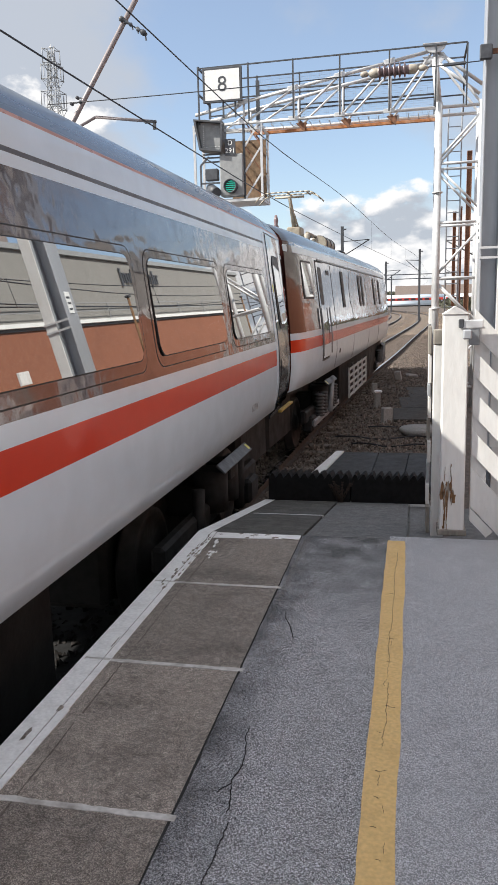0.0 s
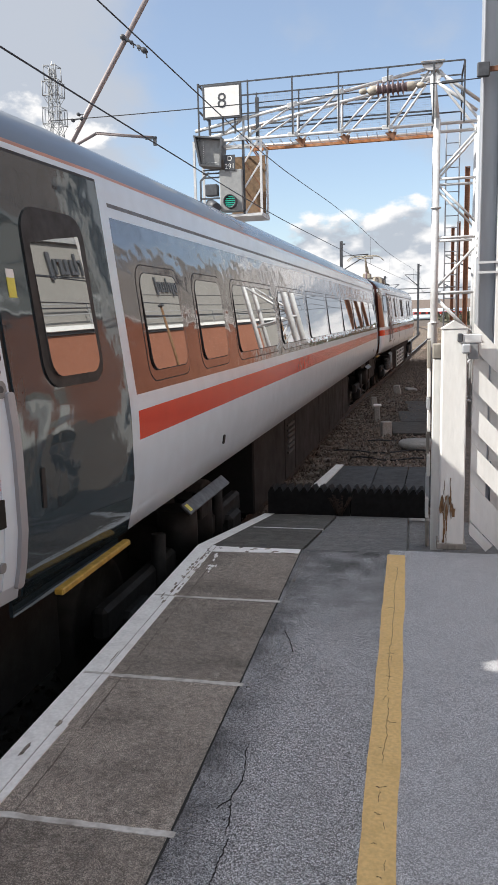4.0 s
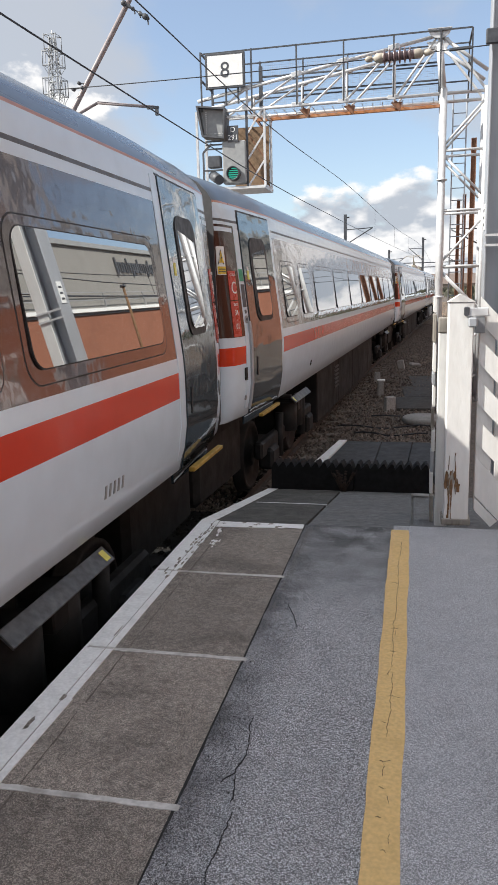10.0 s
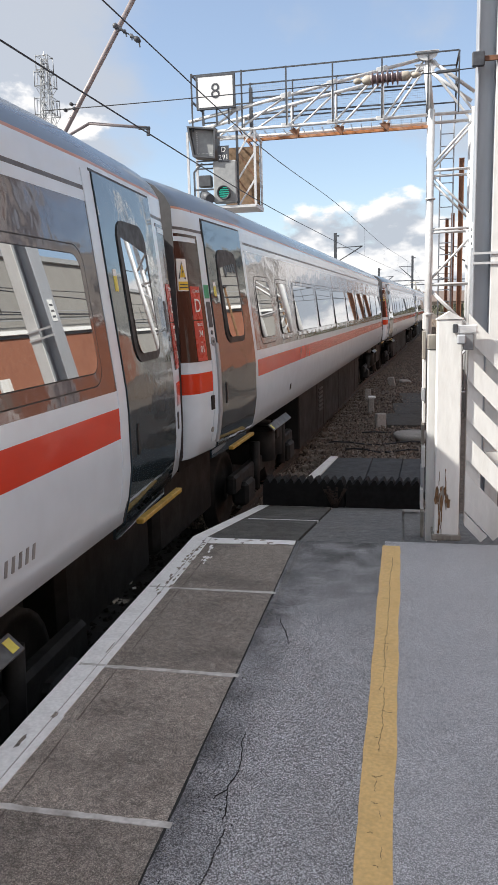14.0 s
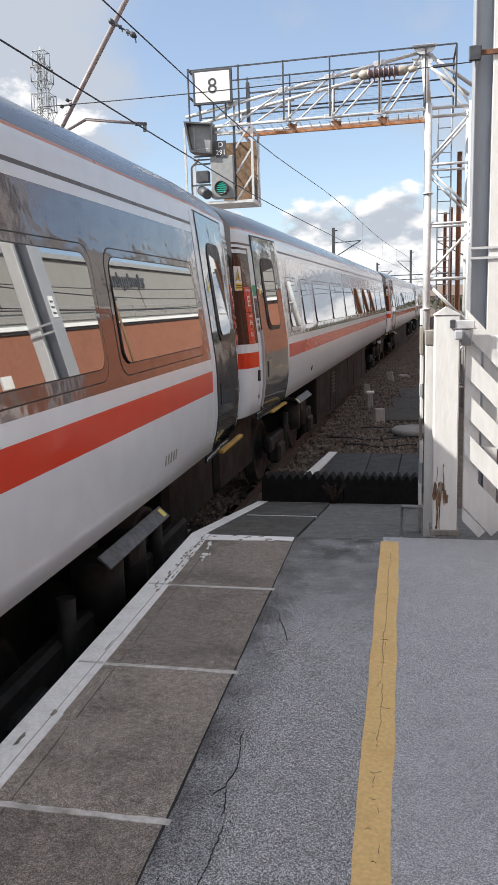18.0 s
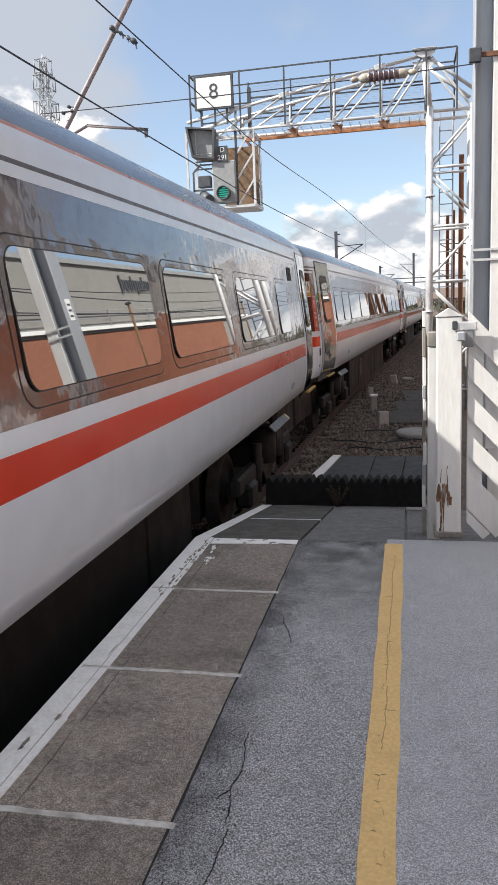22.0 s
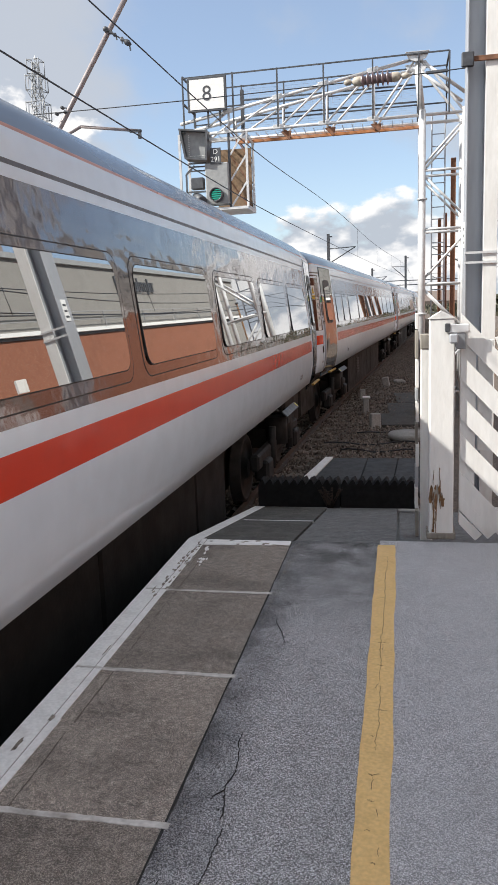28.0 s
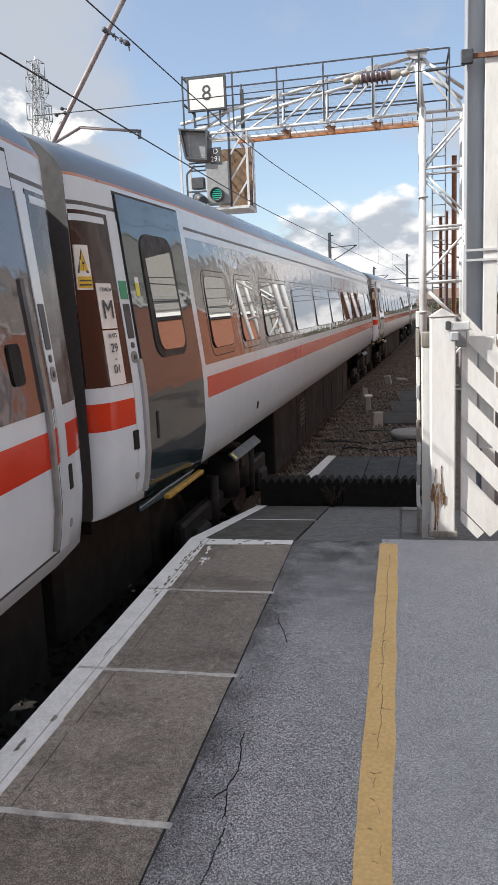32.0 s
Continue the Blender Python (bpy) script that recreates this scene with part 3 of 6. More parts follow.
    crack([(-0.61, 2.70), (-0.614, 2.64), (-0.60, 2.58), (-0.59, 2.50), (-0.586, 2.45), (-0.603, 2.37), (-0.60, 2.33), (-0.585, 2.26), (-0.578, 2.16)], 0.005, "crack")
    crack([(-0.60, 2.34), (-0.625, 2.31), (-0.64, 2.28)], 0.003, "crack")
    crack(wander(-0.57, 1.75, 2.14, 0.008, 10), 0.0035, "crack")
    # chips and flakes out of the white edge paint, grit along the joint
    def chip(x, y, rx, ry, mat, name, label, z=0.0046):
        bm = bmesh.new()
        n = 11
        vs = []
        for i in range(n):
            a = 2 * math.pi * i / n
            k = rng.uniform(0.55, 1.2)
            vs.append((x + rx * k * math.cos(a), y + ry * k * math.sin(a)))
        slab(bm, vs, z - 0.003, z + rng.uniform(0, 0.0012))
        part(name, bm, mat, pf, label)
    for x, y, rx, ry in ((-1.43, 2.71, 0.012, 0.028), (-1.475, 2.50, 0.010, 0.05), (-1.44, 3.35, 0.004, 0.06), (-1.47, 4.2, 0.005, 0.05)):
        chip(x, y, rx, ry, COPING, "paint_chip", "chip in the white paint")
    for i in range(40):
        y = rng.uniform(4.1, 5.15)
        chip(rng.uniform(-1.46, -1.385), y, rng.uniform(0.003, 0.012), rng.uniform(0.010, 0.036), COPING, "paint_chip", "chip in the white paint")
    for i in range(12):
        chip(rng.uniform(-1.36, -0.8), rng.uniform(5.12, 5.21), rng.uniform(0.008, 0.03), rng.uniform(0.006, 0.015), COPING, "paint_chip", "chip in the white bar")
    for i in range(12):
        chip(rng.uniform(-1.36, -1.28), rng.uniform(4.6, 5.05), rng.uniform(0.004, 0.015), rng.uniform(0.01, 0.03), WHITE_LINE, "paint_fleck", "fleck of white paint", 0.003)
    bmv, bmf = [], []
    for i in range(420):
        y = rng.uniform(1.2, 5.2) if i < 180 else rng.uniform(4.0, 5.2)
        x = X_SLAB + 0.02 + abs(rng.gauss(0, 0.02))
        r0 = rng.uniform(0.002, 0.006)
        k = len(bmv)
        bmv += [(x - r0, y, 0.001), (x + r0, y - r0, 0.001), (x + r0 * 0.3, y + r0, 0.001), (x, y, r0 * 1.3)]
        bmf += [(k, k + 1, k + 3), (k + 1, k + 2, k + 3), (k + 2, k, k + 3)]
    me = bpy.data.meshes.new("grit")
    me.from_pydata(bmv, [], bmf)
    me.materials.append(CONCRETE)
    tagged(new("grit", me), "pale loose grit along the platform joint", "grit", kind="stuff")
    # dark joint beside the coping
    bm = bmesh.new()
    xo = 0.0
    ys = [-3 + (Y_RAMP + 3) * k / 110 for k in range(111)]
    edge = []
    for y in ys:
        xo = xo * 0.7 + rng.uniform(-0.004, 0.004)
        edge.append(X_SLAB - 0.003 + xo)
    for k in range(110):
        slab(bm, [(X_SLAB - 0.011, ys[k]), (edge[k], ys[k]), (edge[k + 1], ys[k + 1]), (X_SLAB - 0.011, ys[k + 1])], -0.05, 0.0016)
    part("joint_filler", bm, CRACK, pf)
    for i in range(70):
        y = rng.uniform(0.6, 5.2)
        x = X_SLAB + 0.03 + abs(rng.gauss(0, 0.05))
        r = rng.uniform(0.0014, 0.0036)
        chip(x, y, r, r * rng.uniform(1, 2.2), CRACK, "pit", "small dark pit in the tarmac", 0.0012)
    bm = bmesh.new()
    o, ys = 0.0, [-6 + (Y_RAMP + 6) * i / 150 for i in range(151)]
    for a, b in zip(ys, ys[1:]):
        p, o = o, 0.8 * o + rng.uniform(-0.0015, 0.0015)
        w = rng.uniform(0.003, 0.008)
        if rng.random() < 0.9:
            slab(bm, [(X_EDGE + 0.205 + p, a), (X_EDGE + 0.205 + p + w, a), (X_EDGE + 0.205 + o + w, b), (X_EDGE + 0.205 + o, b)], -0.01, 0.0009)
    part("groove", bm, GROOVE, pf, "thin worn brown groove along the coping")
    # white edge paint: nosing strip with a seam, and the broad bar at the head of the ramp
    bm = bmesh.new()
    n = 34
    ys = [-12 + (Y_RAMP + 12) * i / n for i in range(n + 1)]
    for a, b in zip(ys, ys[1:]):
        slab(bm, [(X_EDGE - 0.004, a), (X_EDGE + 0.100, a), (X_EDGE + 0.100, b), (X_EDGE - 0.004, b)], -0.10, 0.004)
        slab(bm, [(X_EDGE + 0.106, a), (X_EDGE + 0.142 + rng.uniform(-.006, .006), a), (X_EDGE + 0.142 + rng.uniform(-.006, .006), b), (X_EDGE + 0.106, b)], -0.02, 0.004)
    part("white_edge_line", bm, WHITE_LINE, pf, "scuffed white painted platform edge")
    bm = bmesh.new()
    slab(bm, [(X_EDGE - 0.004, Y_RAMP + 0.001), (X_EDGE + 0.10, Y_RAMP + 0.001), (X_EDGE + 0.10, 7.86), (X_EDGE - 0.004, 7.86)], lambda x, y: ramp_z(x, y) - 0.1, lambda x, y: ramp_z(x, y) + 0.004)
    part("white_edge_line", bm, WHITE_LINE, pf, "flaking white painted edge of the ramp")
    bm = bmesh.new()
    slab(bm, [(X_EDGE + 0.144, 5.10), (X_SLAB - 0.015, 5.135), (X_SLAB - 0.015, 5.225), (X_EDGE + 0.144, 5.225)], 0.0, 0.004)
    part("white_bar", bm, WHITE_LINE, pf, "flaking white bar across the head of the ramp")
    # mortar-white joints
    for i in range(-3, 3):
        y = SLAB_Y + SLAB_L * i
        bm = bmesh.new()
        pts = 40
        w = v = 0.014
        for k in range(pts):
            a, b = X_EDGE + 0.142 + (X_SLAB - 0.004 - X_EDGE - 0.128) * k / pts, X_EDGE + 0.142 + (X_SLAB - 0.004 - X_EDGE - 0.128) * (k + 1) / pts
            w2, v2 = 0.7 * w + 0.0042 + rng.uniform(-0.0025, 0.0025), 0.7 * v + 0.0042 + rng.uniform(-0.0025, 0.0025)
            slab(bm, [(a, y - w), (b, y - w2), (b, y + v2), (a, y + v)], -0.01, 0.0028)
            w, v = w2, v2
        part("white_joint", bm, JOINT_WORN, pf, "worn white joint between coping slabs")
        bm = bmesh.new()
        rim = [(X_EDGE + 0.012 + 0.130 * k / 9, y + 0.004 * k / 9 + rng.uniform(-0.011, -0.004)) for k in range(10)] + [(X_EDGE + 0.142 - 0.130 * k / 9, y + 0.004 + rng.uniform(0.004, 0.012)) for k in range(10)]
        slab(bm, rim, 0.001, 0.0048)
        part("joint_smear", bm, JOINT_WORN, pf, "grey smear where the edge paint crosses a joint")
    # coping slabs
    def coping(y0, y1, zf, mat=COPING):
        bm = bmesh.new()
        slab(bm, [(X_EDGE, y0 + 0.004), (X_SLAB - 0.010, y0 + 0.004), (X_SLAB - 0.010, y1 - 0.004), (X_EDGE, y1 - 0.004)], lambda x, y: zf(x, y) - 0.06, zf)
        part("coping_slab", bm, mat, pf)
    for i in range(-6, 3):
        coping(SLAB_Y + SLAB_L * i, SLAB_Y + SLAB_L * (i + 1), lambda x, y: 0.0)
    y = Y_RAMP + 0.001
    while y < 7.8:
        coping(y, min(y + 1.3, 7.85), ramp_z, COPING_DARK)
        y += 1.3
    bm = bmesh.new()
    slab(bm, [(X_EDGE + 0.144, 6.53), (X_SLAB + 0.0, 6.53), (X_SLAB + 0.0, 6.556), (X_EDGE + 0.144, 6.556)], lambda x, y: ramp_z(x, y) - 0.02, lambda x, y: ramp_z(x, y) + 0.0025)
    part("white_joint", bm, WHITE_LINE, pf)
    # flat boarded crossing at the foot of the ramp, beyond the trespass boards
    xa = [(-1.42, -1.17), (-0.62, -0.55), (-0.12, -0.02), (0.32, 0.36)]
    for (a0, a1), (b0, b1) in zip(xa, xa[1:]):
        bm = bmesh.new()
        slab(bm, [(a0 + 0.008, 10.9), (b0 - 0.008, 10.9), (b1 - 0.008, 13.35), (a1 + 0.008, 13.35)], -1.15, -1.0)
        part("crossing_slab", bm, RUBBER_SLAB, pf)
    bm = bmesh.new()
    slab(bm, [(-1.60, 10.9), (-1.425, 10.9), (-1.165, 13.4), (-1.30, 13.4)], -1.15, -0.985)
    part("white_edge_line", bm, WHITE_LINE, pf, "white painted edge at the foot of the ramp")


def build_trespass_boards():
    th = empty("trespass_guard", pose(0, 7.86, 0))
    tagged(th, "black anti-trespass boards with a toothed top edge", "trespass guard")
    for k, (x0, x1) in enumerate(((-1.50, -0.62), (-0.61, 0.17))):
        bm = bmesh.new()
        n = int(round((x1 - x0) / 0.090))
        for row in range(2):
            y = row * 0.20
            zb = ramp_z(0, 7.86 + y)
            zt = zb + 0.30
            out = [(x0, zb), (x1, zb)]
            for i in range(n, 0, -1):
                w = (x1 - x0) / n
                out += [(x0 + w * i - 0.010, zt - 0.055), (x0 + w * (i - 0.5) + 0.009, zt), (x0 + w * (i - 0.5) - 0.009, zt)]
            out.append((x0 + 0.004, zt - 0.055))
            f = [bm.verts.new((x, y, z)) for x, z in out]
            g = [bm.verts.new((x, y + 0.16, z)) for x, z in out]
            bm.faces.new(f), bm.faces.new(g[::-1])
            for i in range(len(out)):
                bm.faces.new((f[i], g[i], g[(i + 1) % len(out)], f[(i + 1) % len(out)]))
        part("toothed_board", bm, BLACK_BOARD, th)


build_ground()
build_track("track", 0.0, -40, 300, "railway track on concrete sleepers curving away")
build_platform()
build_trespass_boards()

# ---- the train ----
COACH = 23.4
HALF = 1.365
Z0 = -RAIL_Z          # from platform level to the vehicle's own zero at rail top
PROFILE = [(0.13, 0.352), (0.065, 0.385), (0.024, 0.55), (0.0, 0.72), (0.0, 0.93), (0.0, 1.06), (0.002, 1.11), (0.008, 1.21), (0.023, 1.34), (0.052, 1.58),
           (0.079, 1.80), (0.116, 2.12), (0.133, 2.27), (0.140, 2.33), (0.144, 2.355), (0.155, 2.45), (0.165, 2.50), (0.172, 2.52), (0.22, 2.60),
           (0.31, 2.69), (0.45, 2.77), (0.66, 2.83), (1.0, 2.868), (1.365, 2.875)]
PROF_Z, PROF_D = [p[1] for p in PROFILE], [p[0] for p in PROFILE]


def inset(e, k=1.0):
    """How far the side draws in at e metres from the vehicle's end."""
    return k * float(np.interp(e, [0.06, 0.08, 0.12, 0.18, 0.30, 0.45, 0.60, 1.15, 1.73], [0.26, 0.215, 0.175, 0.14, 0.115, 0.092, 0.068, 0.034, 0.0]))


def drawn_in(ins, d):
    """The end corner stands upright: where the side leans in by d already, it draws in less."""
    return ins - 0.8 * min(d, 0.17) * min(ins / 0.26, 1.0) ** 1.5


class Skin:
    """The outer surface of a vehicle of some length: side x at (y, z), z counted from platform level."""
    def __init__(self, length, taper=1.0, nose=None):
        self.len, self.taper, self.nose = length, taper, nose

    def x(self, y, z):
        e = self.len / 2 - abs(y)
        d = float(np.interp(z, PROF_Z[:20], PROF_D[:20]))
        if self.nose and y > 0:
            return HALF - d - float(np.interp(e, *self.nose))
        return HALF - d - drawn_in(inset(e, self.taper), d)

    def shell(self, mats_of, stations, cap=3):
        bm = bmesh.new()
        rings = []
        for y in stations:
            e = self.len / 2 - abs(y)
            nose = self.nose and y > 0
            ins = float(np.interp(e, *self.nose)) if nose else inset(e, self.taper)
            half = [(max(HALF - d - (ins if nose else drawn_in(ins, d)), 0.0), z) for d, z in PROFILE]
            ring = [bm.verts.new((x, y, z + Z0)) for x, z in half] + [bm.verts.new((-x, y, z + Z0)) for x, z in half[-2::-1]]
            rings.append(ring)
        n = len(PROFILE)
        for a, b in zip(rings, rings[1:]):
            for i in range(2 * n - 2):
                j = i if i < n - 1 else 2 * n - 3 - i
                f = bm.faces.new((a[i], a[i + 1], b[i + 1], b[i]))
                f.material_index, f.smooth = mats_of(j), True
        for ring in (rings[0][::-1], rings[-1]):
            bm.faces.new(ring).material_index = cap
        bm.normal_update()
        bmesh.ops.recalc_face_normals(bm, faces=bm.faces)
        return bm

    def patch(self, y0, y1, z0, z1, off, r=0.0, depth=0.02, side=1, lean=None, rows=10, cols=0):
        """A rounded panel lying on the side, off metres proud of it."""
        zs = set(np.linspace(z0, z1, 4 if not r else 6))
        if r:
            for k in range(rows // 2 + 1):
                a = math.pi / 2 * k / (rows // 2)
                zs |= {z0 + r * (1 - math.cos(a)), z1 - r * (1 - math.cos(a))}
        zs |= {z for z in PROF_Z if z0 + 0.01 < z < z1 - 0.01}
        zs = sorted(z for z in zs if z0 - 1e-9 <= z <= z1 + 1e-9)
        bm = bmesh.new()
        grid = []
        ncol = cols or max(2, int((y1 - y0) / 0.45))
        for z in zs:
            c = 0.0
            if r:
                for edge in (z0, z1):
                    q = abs(z - edge)
                    if q < r:
                        c = max(c, r - math.sqrt(max(r * r - (r - q) ** 2, 0)))
            a, b = y0 + c, y1 - c
            grid.append([(a + (b - a) * i / ncol, z) for i in range(ncol + 1)])
        zm = (z0 + z1) / 2
        def put(y, z, o):
            if lean is not None:      # a flat pane leaning in by that slope
                return bm.verts.new((side * (self.x(y, zm) - lean * (z - zm) + o), y, z + Z0))
            return bm.verts.new((side * (self.x(y, z) + o), y, z + Z0))
        front = [[put(y, z, off) for y, z in row] for row in grid]
        back = [[put(y, z, off - depth) for y, z in row] for row in grid]
        for u, v in zip(front, front[1:]):
            for i in range(ncol):
                f = bm.faces.new((u[i], u[i + 1], v[i + 1], v[i]))
                f.smooth = True
        rim = [[put(y, z, off) for y, z in row] for row in grid]
        loop_f = rim[0] + [row[-1] for row in rim[1:-1]] + rim[-1][::-1] + [row[0] for row in rim[-2:0:-1]]
        loop_b = back[0] + [row[-1] for row in back[1:-1]] + back[-1][::-1] + [row[0] for row in back[-2:0:-1]]
        for i in range(len(loop_f)):
            j = (i + 1) % len(loop_f)
            bm.faces.new((loop_f[i], loop_b[i], loop_b[j], loop_f[j]))
        loose = [v for v in bm.verts if not v.link_faces]
        bmesh.ops.delete(bm, geom=loose, context="VERTS")
        bm.normal_update()
        mid = Vector((side * (self.x((y0 + y1) / 2, zm) - 0.3), (y0 + y1) / 2, zm + Z0))
        for f in bm.faces:
            if (f.normal.x * side < 0) if f.smooth else f.normal.dot(f.calc_center_median() - mid) < 0:
                f.normal_flip()
        return bm


def coach_mats(j):
    z = (PROF_Z[j] + PROF_Z[j + 1]) / 2
    for top, k in ((0.93, 0), (1.11, 1), (1.21, 0), (2.27, 2), (2.33, 0), (2.355, 3), (2.50, 0), (2.52, 4), (9, 5)):
        if z < top:
            return k


BODY_MATS = [TRAIN_WHITE, TRAIN_RED, TRAIN_BAND, TRAIN_GUTTER, TRAIN_ORANGE, TRAIN_ROOF, TRAIN_MAROON]


def ends(length, full):
    h = length / 2
    near = [0.06, 0.07, 0.08, 0.10, 0.12, 0.15, 0.18, 0.24, 0.30, 0.45, 0.60, 1.15, 1.73, 1.78]
    return [e - h for e in near] + list(np.linspace(-h + 1.9, h - 1.9, full + 2)[1:-1]) + [h - e for e in reversed(near)]


def window(skin, parent, y0, y1, z0, z1, side, r=0.12):
    fr = part("window", skin.patch(y0, y1, z0, z1, 0.0010, r, side=side), TRAIN_SEAL, parent)
    part("surround", skin.patch(y0 + 0.008, y1 - 0.008, z0 + 0.008, z1 - 0.008, 0.0022, r * 0.95, side=side), TRAIN_BAND, fr)
    part("seal", skin.patch(y0 + 0.062, y1 - 0.062, z0 + 0.072, z1 - 0.050, 0.0084, r * 0.8, side=side, lean=0.136), TRAIN_SEAL, fr)
    part("pane", skin.patch(y0 + 0.068, y1 - 0.068, z0 + 0.079, z1 - 0.056, 0.0096, r * 0.75, side=side, lean=0.136, depth=0.003), TRAIN_GLASS, fr)
    return fr


def door(skin, parent, ya, yb, side, mats=TRAIN_DOOR):
    """A plug door between ya and yb with its window, handle slot and step."""
    sl = part("door_seal", skin.patch(ya - 0.02, yb + 0.02, 0.37, 2.47, 0.003, side=side), TRAIN_SEAL, parent)
    dr = part("door", skin.patch(ya, yb, 0.27, 2.45, 0.012, side=side), mats, parent, "charcoal gloss plug door")
    yc = (ya + yb) / 2
    part("window_frame", skin.patch(yc - 0.30, yc + 0.30, 1.34, 2.22, 0.020, 0.13, side=side), TRAIN_SEAL, dr)
    part("pane", skin.patch(yc - 0.245, yc + 0.245, 1.395, 2.165, 0.027, 0.09, side=side, lean=0.135), TRAIN_GLASS, dr)
    part("label", skin.patch(ya + 0.09, ya + 0.15, 1.78, 1.87, 0.015, side=side), LABEL_YELLOW, dr, "yellow and white door label")
    part("label", skin.patch(ya + 0.09, ya + 0.15, 1.87, 1.91, 0.015, side=side), SIGN_WHITE, dr)
    part("handle", skin.patch(ya + 0.13, ya + 0.16, 0.78, 0.98, 0.018, 0.012, side=side), TRAIN_SEAL, dr)
    st = bmesh.new()
    x = HALF - 0.01
    box(st, side * (x - 0.05) if side > 0 else -x, x if side > 0 else -(x - 0.05), ya + 0.20, yb - 0.06, Z0 + 0.318, Z0 + 0.352, 0.006)
    part("step", st, STEP_YELLOW, parent, "worn yellow step board")


def bogie(parent, yc):
    b = bmesh.new()
    for sd in (-1, 1):
        box(b, sd * 1.02 - 0.06, sd * 1.02 + 0.06, yc - 1.75, yc + 1.75, 0.50, 0.72, 0.03)
        for k in (-1.3, 1.3):
            box(b, sd * 1.06 - 0.10, sd * 1.06 + 0.10, yc + k - 0.20, yc + k + 0.20, 0.32, 0.60, 0.04)
            rod(b, (sd * 1.08, yc + k * 0.62, 0.36), (sd * 1.08, yc + k * 0.62 + 0.05, 0.95), 0.06, 8)
        rod(b, (sd * 1.05, yc - 0.22, 0.62), (sd * 1.05, yc - 0.22, 1.02), 0.17, 12)
        rod(b, (sd * 1.05, yc + 0.22, 0.62), (sd * 1.05, yc + 0.22, 1.02), 0.17, 12)
    box(b, -1.0, 1.0, yc - 0.3, yc + 0.3, 0.55, 0.85, 0.03)
    # solid box across the bogie, added to block sun and view beneath
    box(b, -0.62, 0.62, yc - 1.85, yc + 1.85, 0.22, 0.95, 0.05)
    bg = part("bogie", b, UNDER, parent, "black bogie with coil springs")
    for k in (-1.3, 1.3):
        w = bmesh.new()
        for sd in (-1, 1):
            m = pose(sd * 0.75, yc + k, 0.46, 0, 90 * sd, 0)
            lathe(w, [(0.07, -0.07), (0.485, -0.07), (0.485, -0.045), (0.46, -0.04), (0.455, 0.065), (0.40, 0.07), (0.37, 0.035), (0.16, 0.03), (0.12, 0.09), (0.07, 0.09)], m, 24)
        rod(w, (-0.7, yc + k, 0.46), (0.7, yc + k, 0.46), 0.08, 10)
        part("wheelset", w, UNDER, bg)


def underframe(parent, skin, buffet=False):
    h = skin.len / 2
    b = bmesh.new()
    box(b, -0.98, 0.98, -h + 0.25, h - 0.25, 1.12, 1.30)
    part("underframe", b, UNDER, parent)
    # solid boxes under the vehicle ends, added to stop sun reaching the ballast
    for e in (-1, 1):
        y0, y1 = sorted((e * (h + 0.0), e * (h - 1.7)))
        part("coupling_gear", boxed(-0.85, 0.85, y0, y1, 0.38, 1.14, 0.06), UNDER, parent, "black block for coupling gear, added to keep out sun")
    # skirt equipment between the bogies
    y = -h + 6.1
    k = 0
    for w in (1.9, 0.8, 2.4, 1.3, 2.2, 1.1):
        b = boxed(-1.06, 1.06, y, y + w, 0.24, 1.16, 0.02)
        eq = part("equipment_case", b, CASE_SOOT, parent, "sooty dark equipment case")
        if k == 1:
            for s in (-1, 1):
                for i in range(6):
                    part("louvre_slat", boxed(s * 1.072 - 0.012, s * 1.072 + 0.012, y + 0.15, y + 0.65, 0.60 + i * 0.08, 0.635 + i * 0.08), LOUVRE, eq)
        y += w + 0.03
        k += 1
    for yc in (-h + 3.6, h - 3.6):
        bogie(parent, yc)
        for s in (-1, 1):
            br = part("lifting_bracket", boxed(-0.055, 0.055, -0.62, 0.54, -0.010, 0.010, 0.004), BRACKET, parent, "slanting grey metal lifting bracket")
            br.matrix_basis = pose(s * 1.235, yc + 0.08, 1.085, 0, s * 42, 0)
            part("label", boxed(-0.035, 0.035, 0.45 if yc > 0 else -0.59, 0.51 if yc > 0 else -0.53, 0.010, 0.013), LABEL_YELLOW, br, "small yellow label")
            part("bracket_arm", boxed(s * 1.16 - 0.04, s * 1.16 + 0.04, yc - 0.02, yc + 0.18, 0.86, 1.10, 0.01), UNDER, parent)


def text_on(skin, parent, text, y, z, size, mat, off=0.016, label=""):
    x = skin.x(y, z) + off
    slope = (skin.x(y + 0.1, z) - skin.x(y - 0.1, z)) / 0.2
    lean = (skin.x(y, z + 0.1) - skin.x(y, z - 0.1)) / 0.2
    n = Vector((1, -slope, -lean)).normalized()
    along = Vector((slope, 1, 0)).normalized()
    upv = n.cross(along)
    m = Matrix((along, upv, n)).transposed().to_4x4()
    m.translation = Vector((x, y, z + Z0))
    return writing("lettering", text, size, m, mat, parent, label)


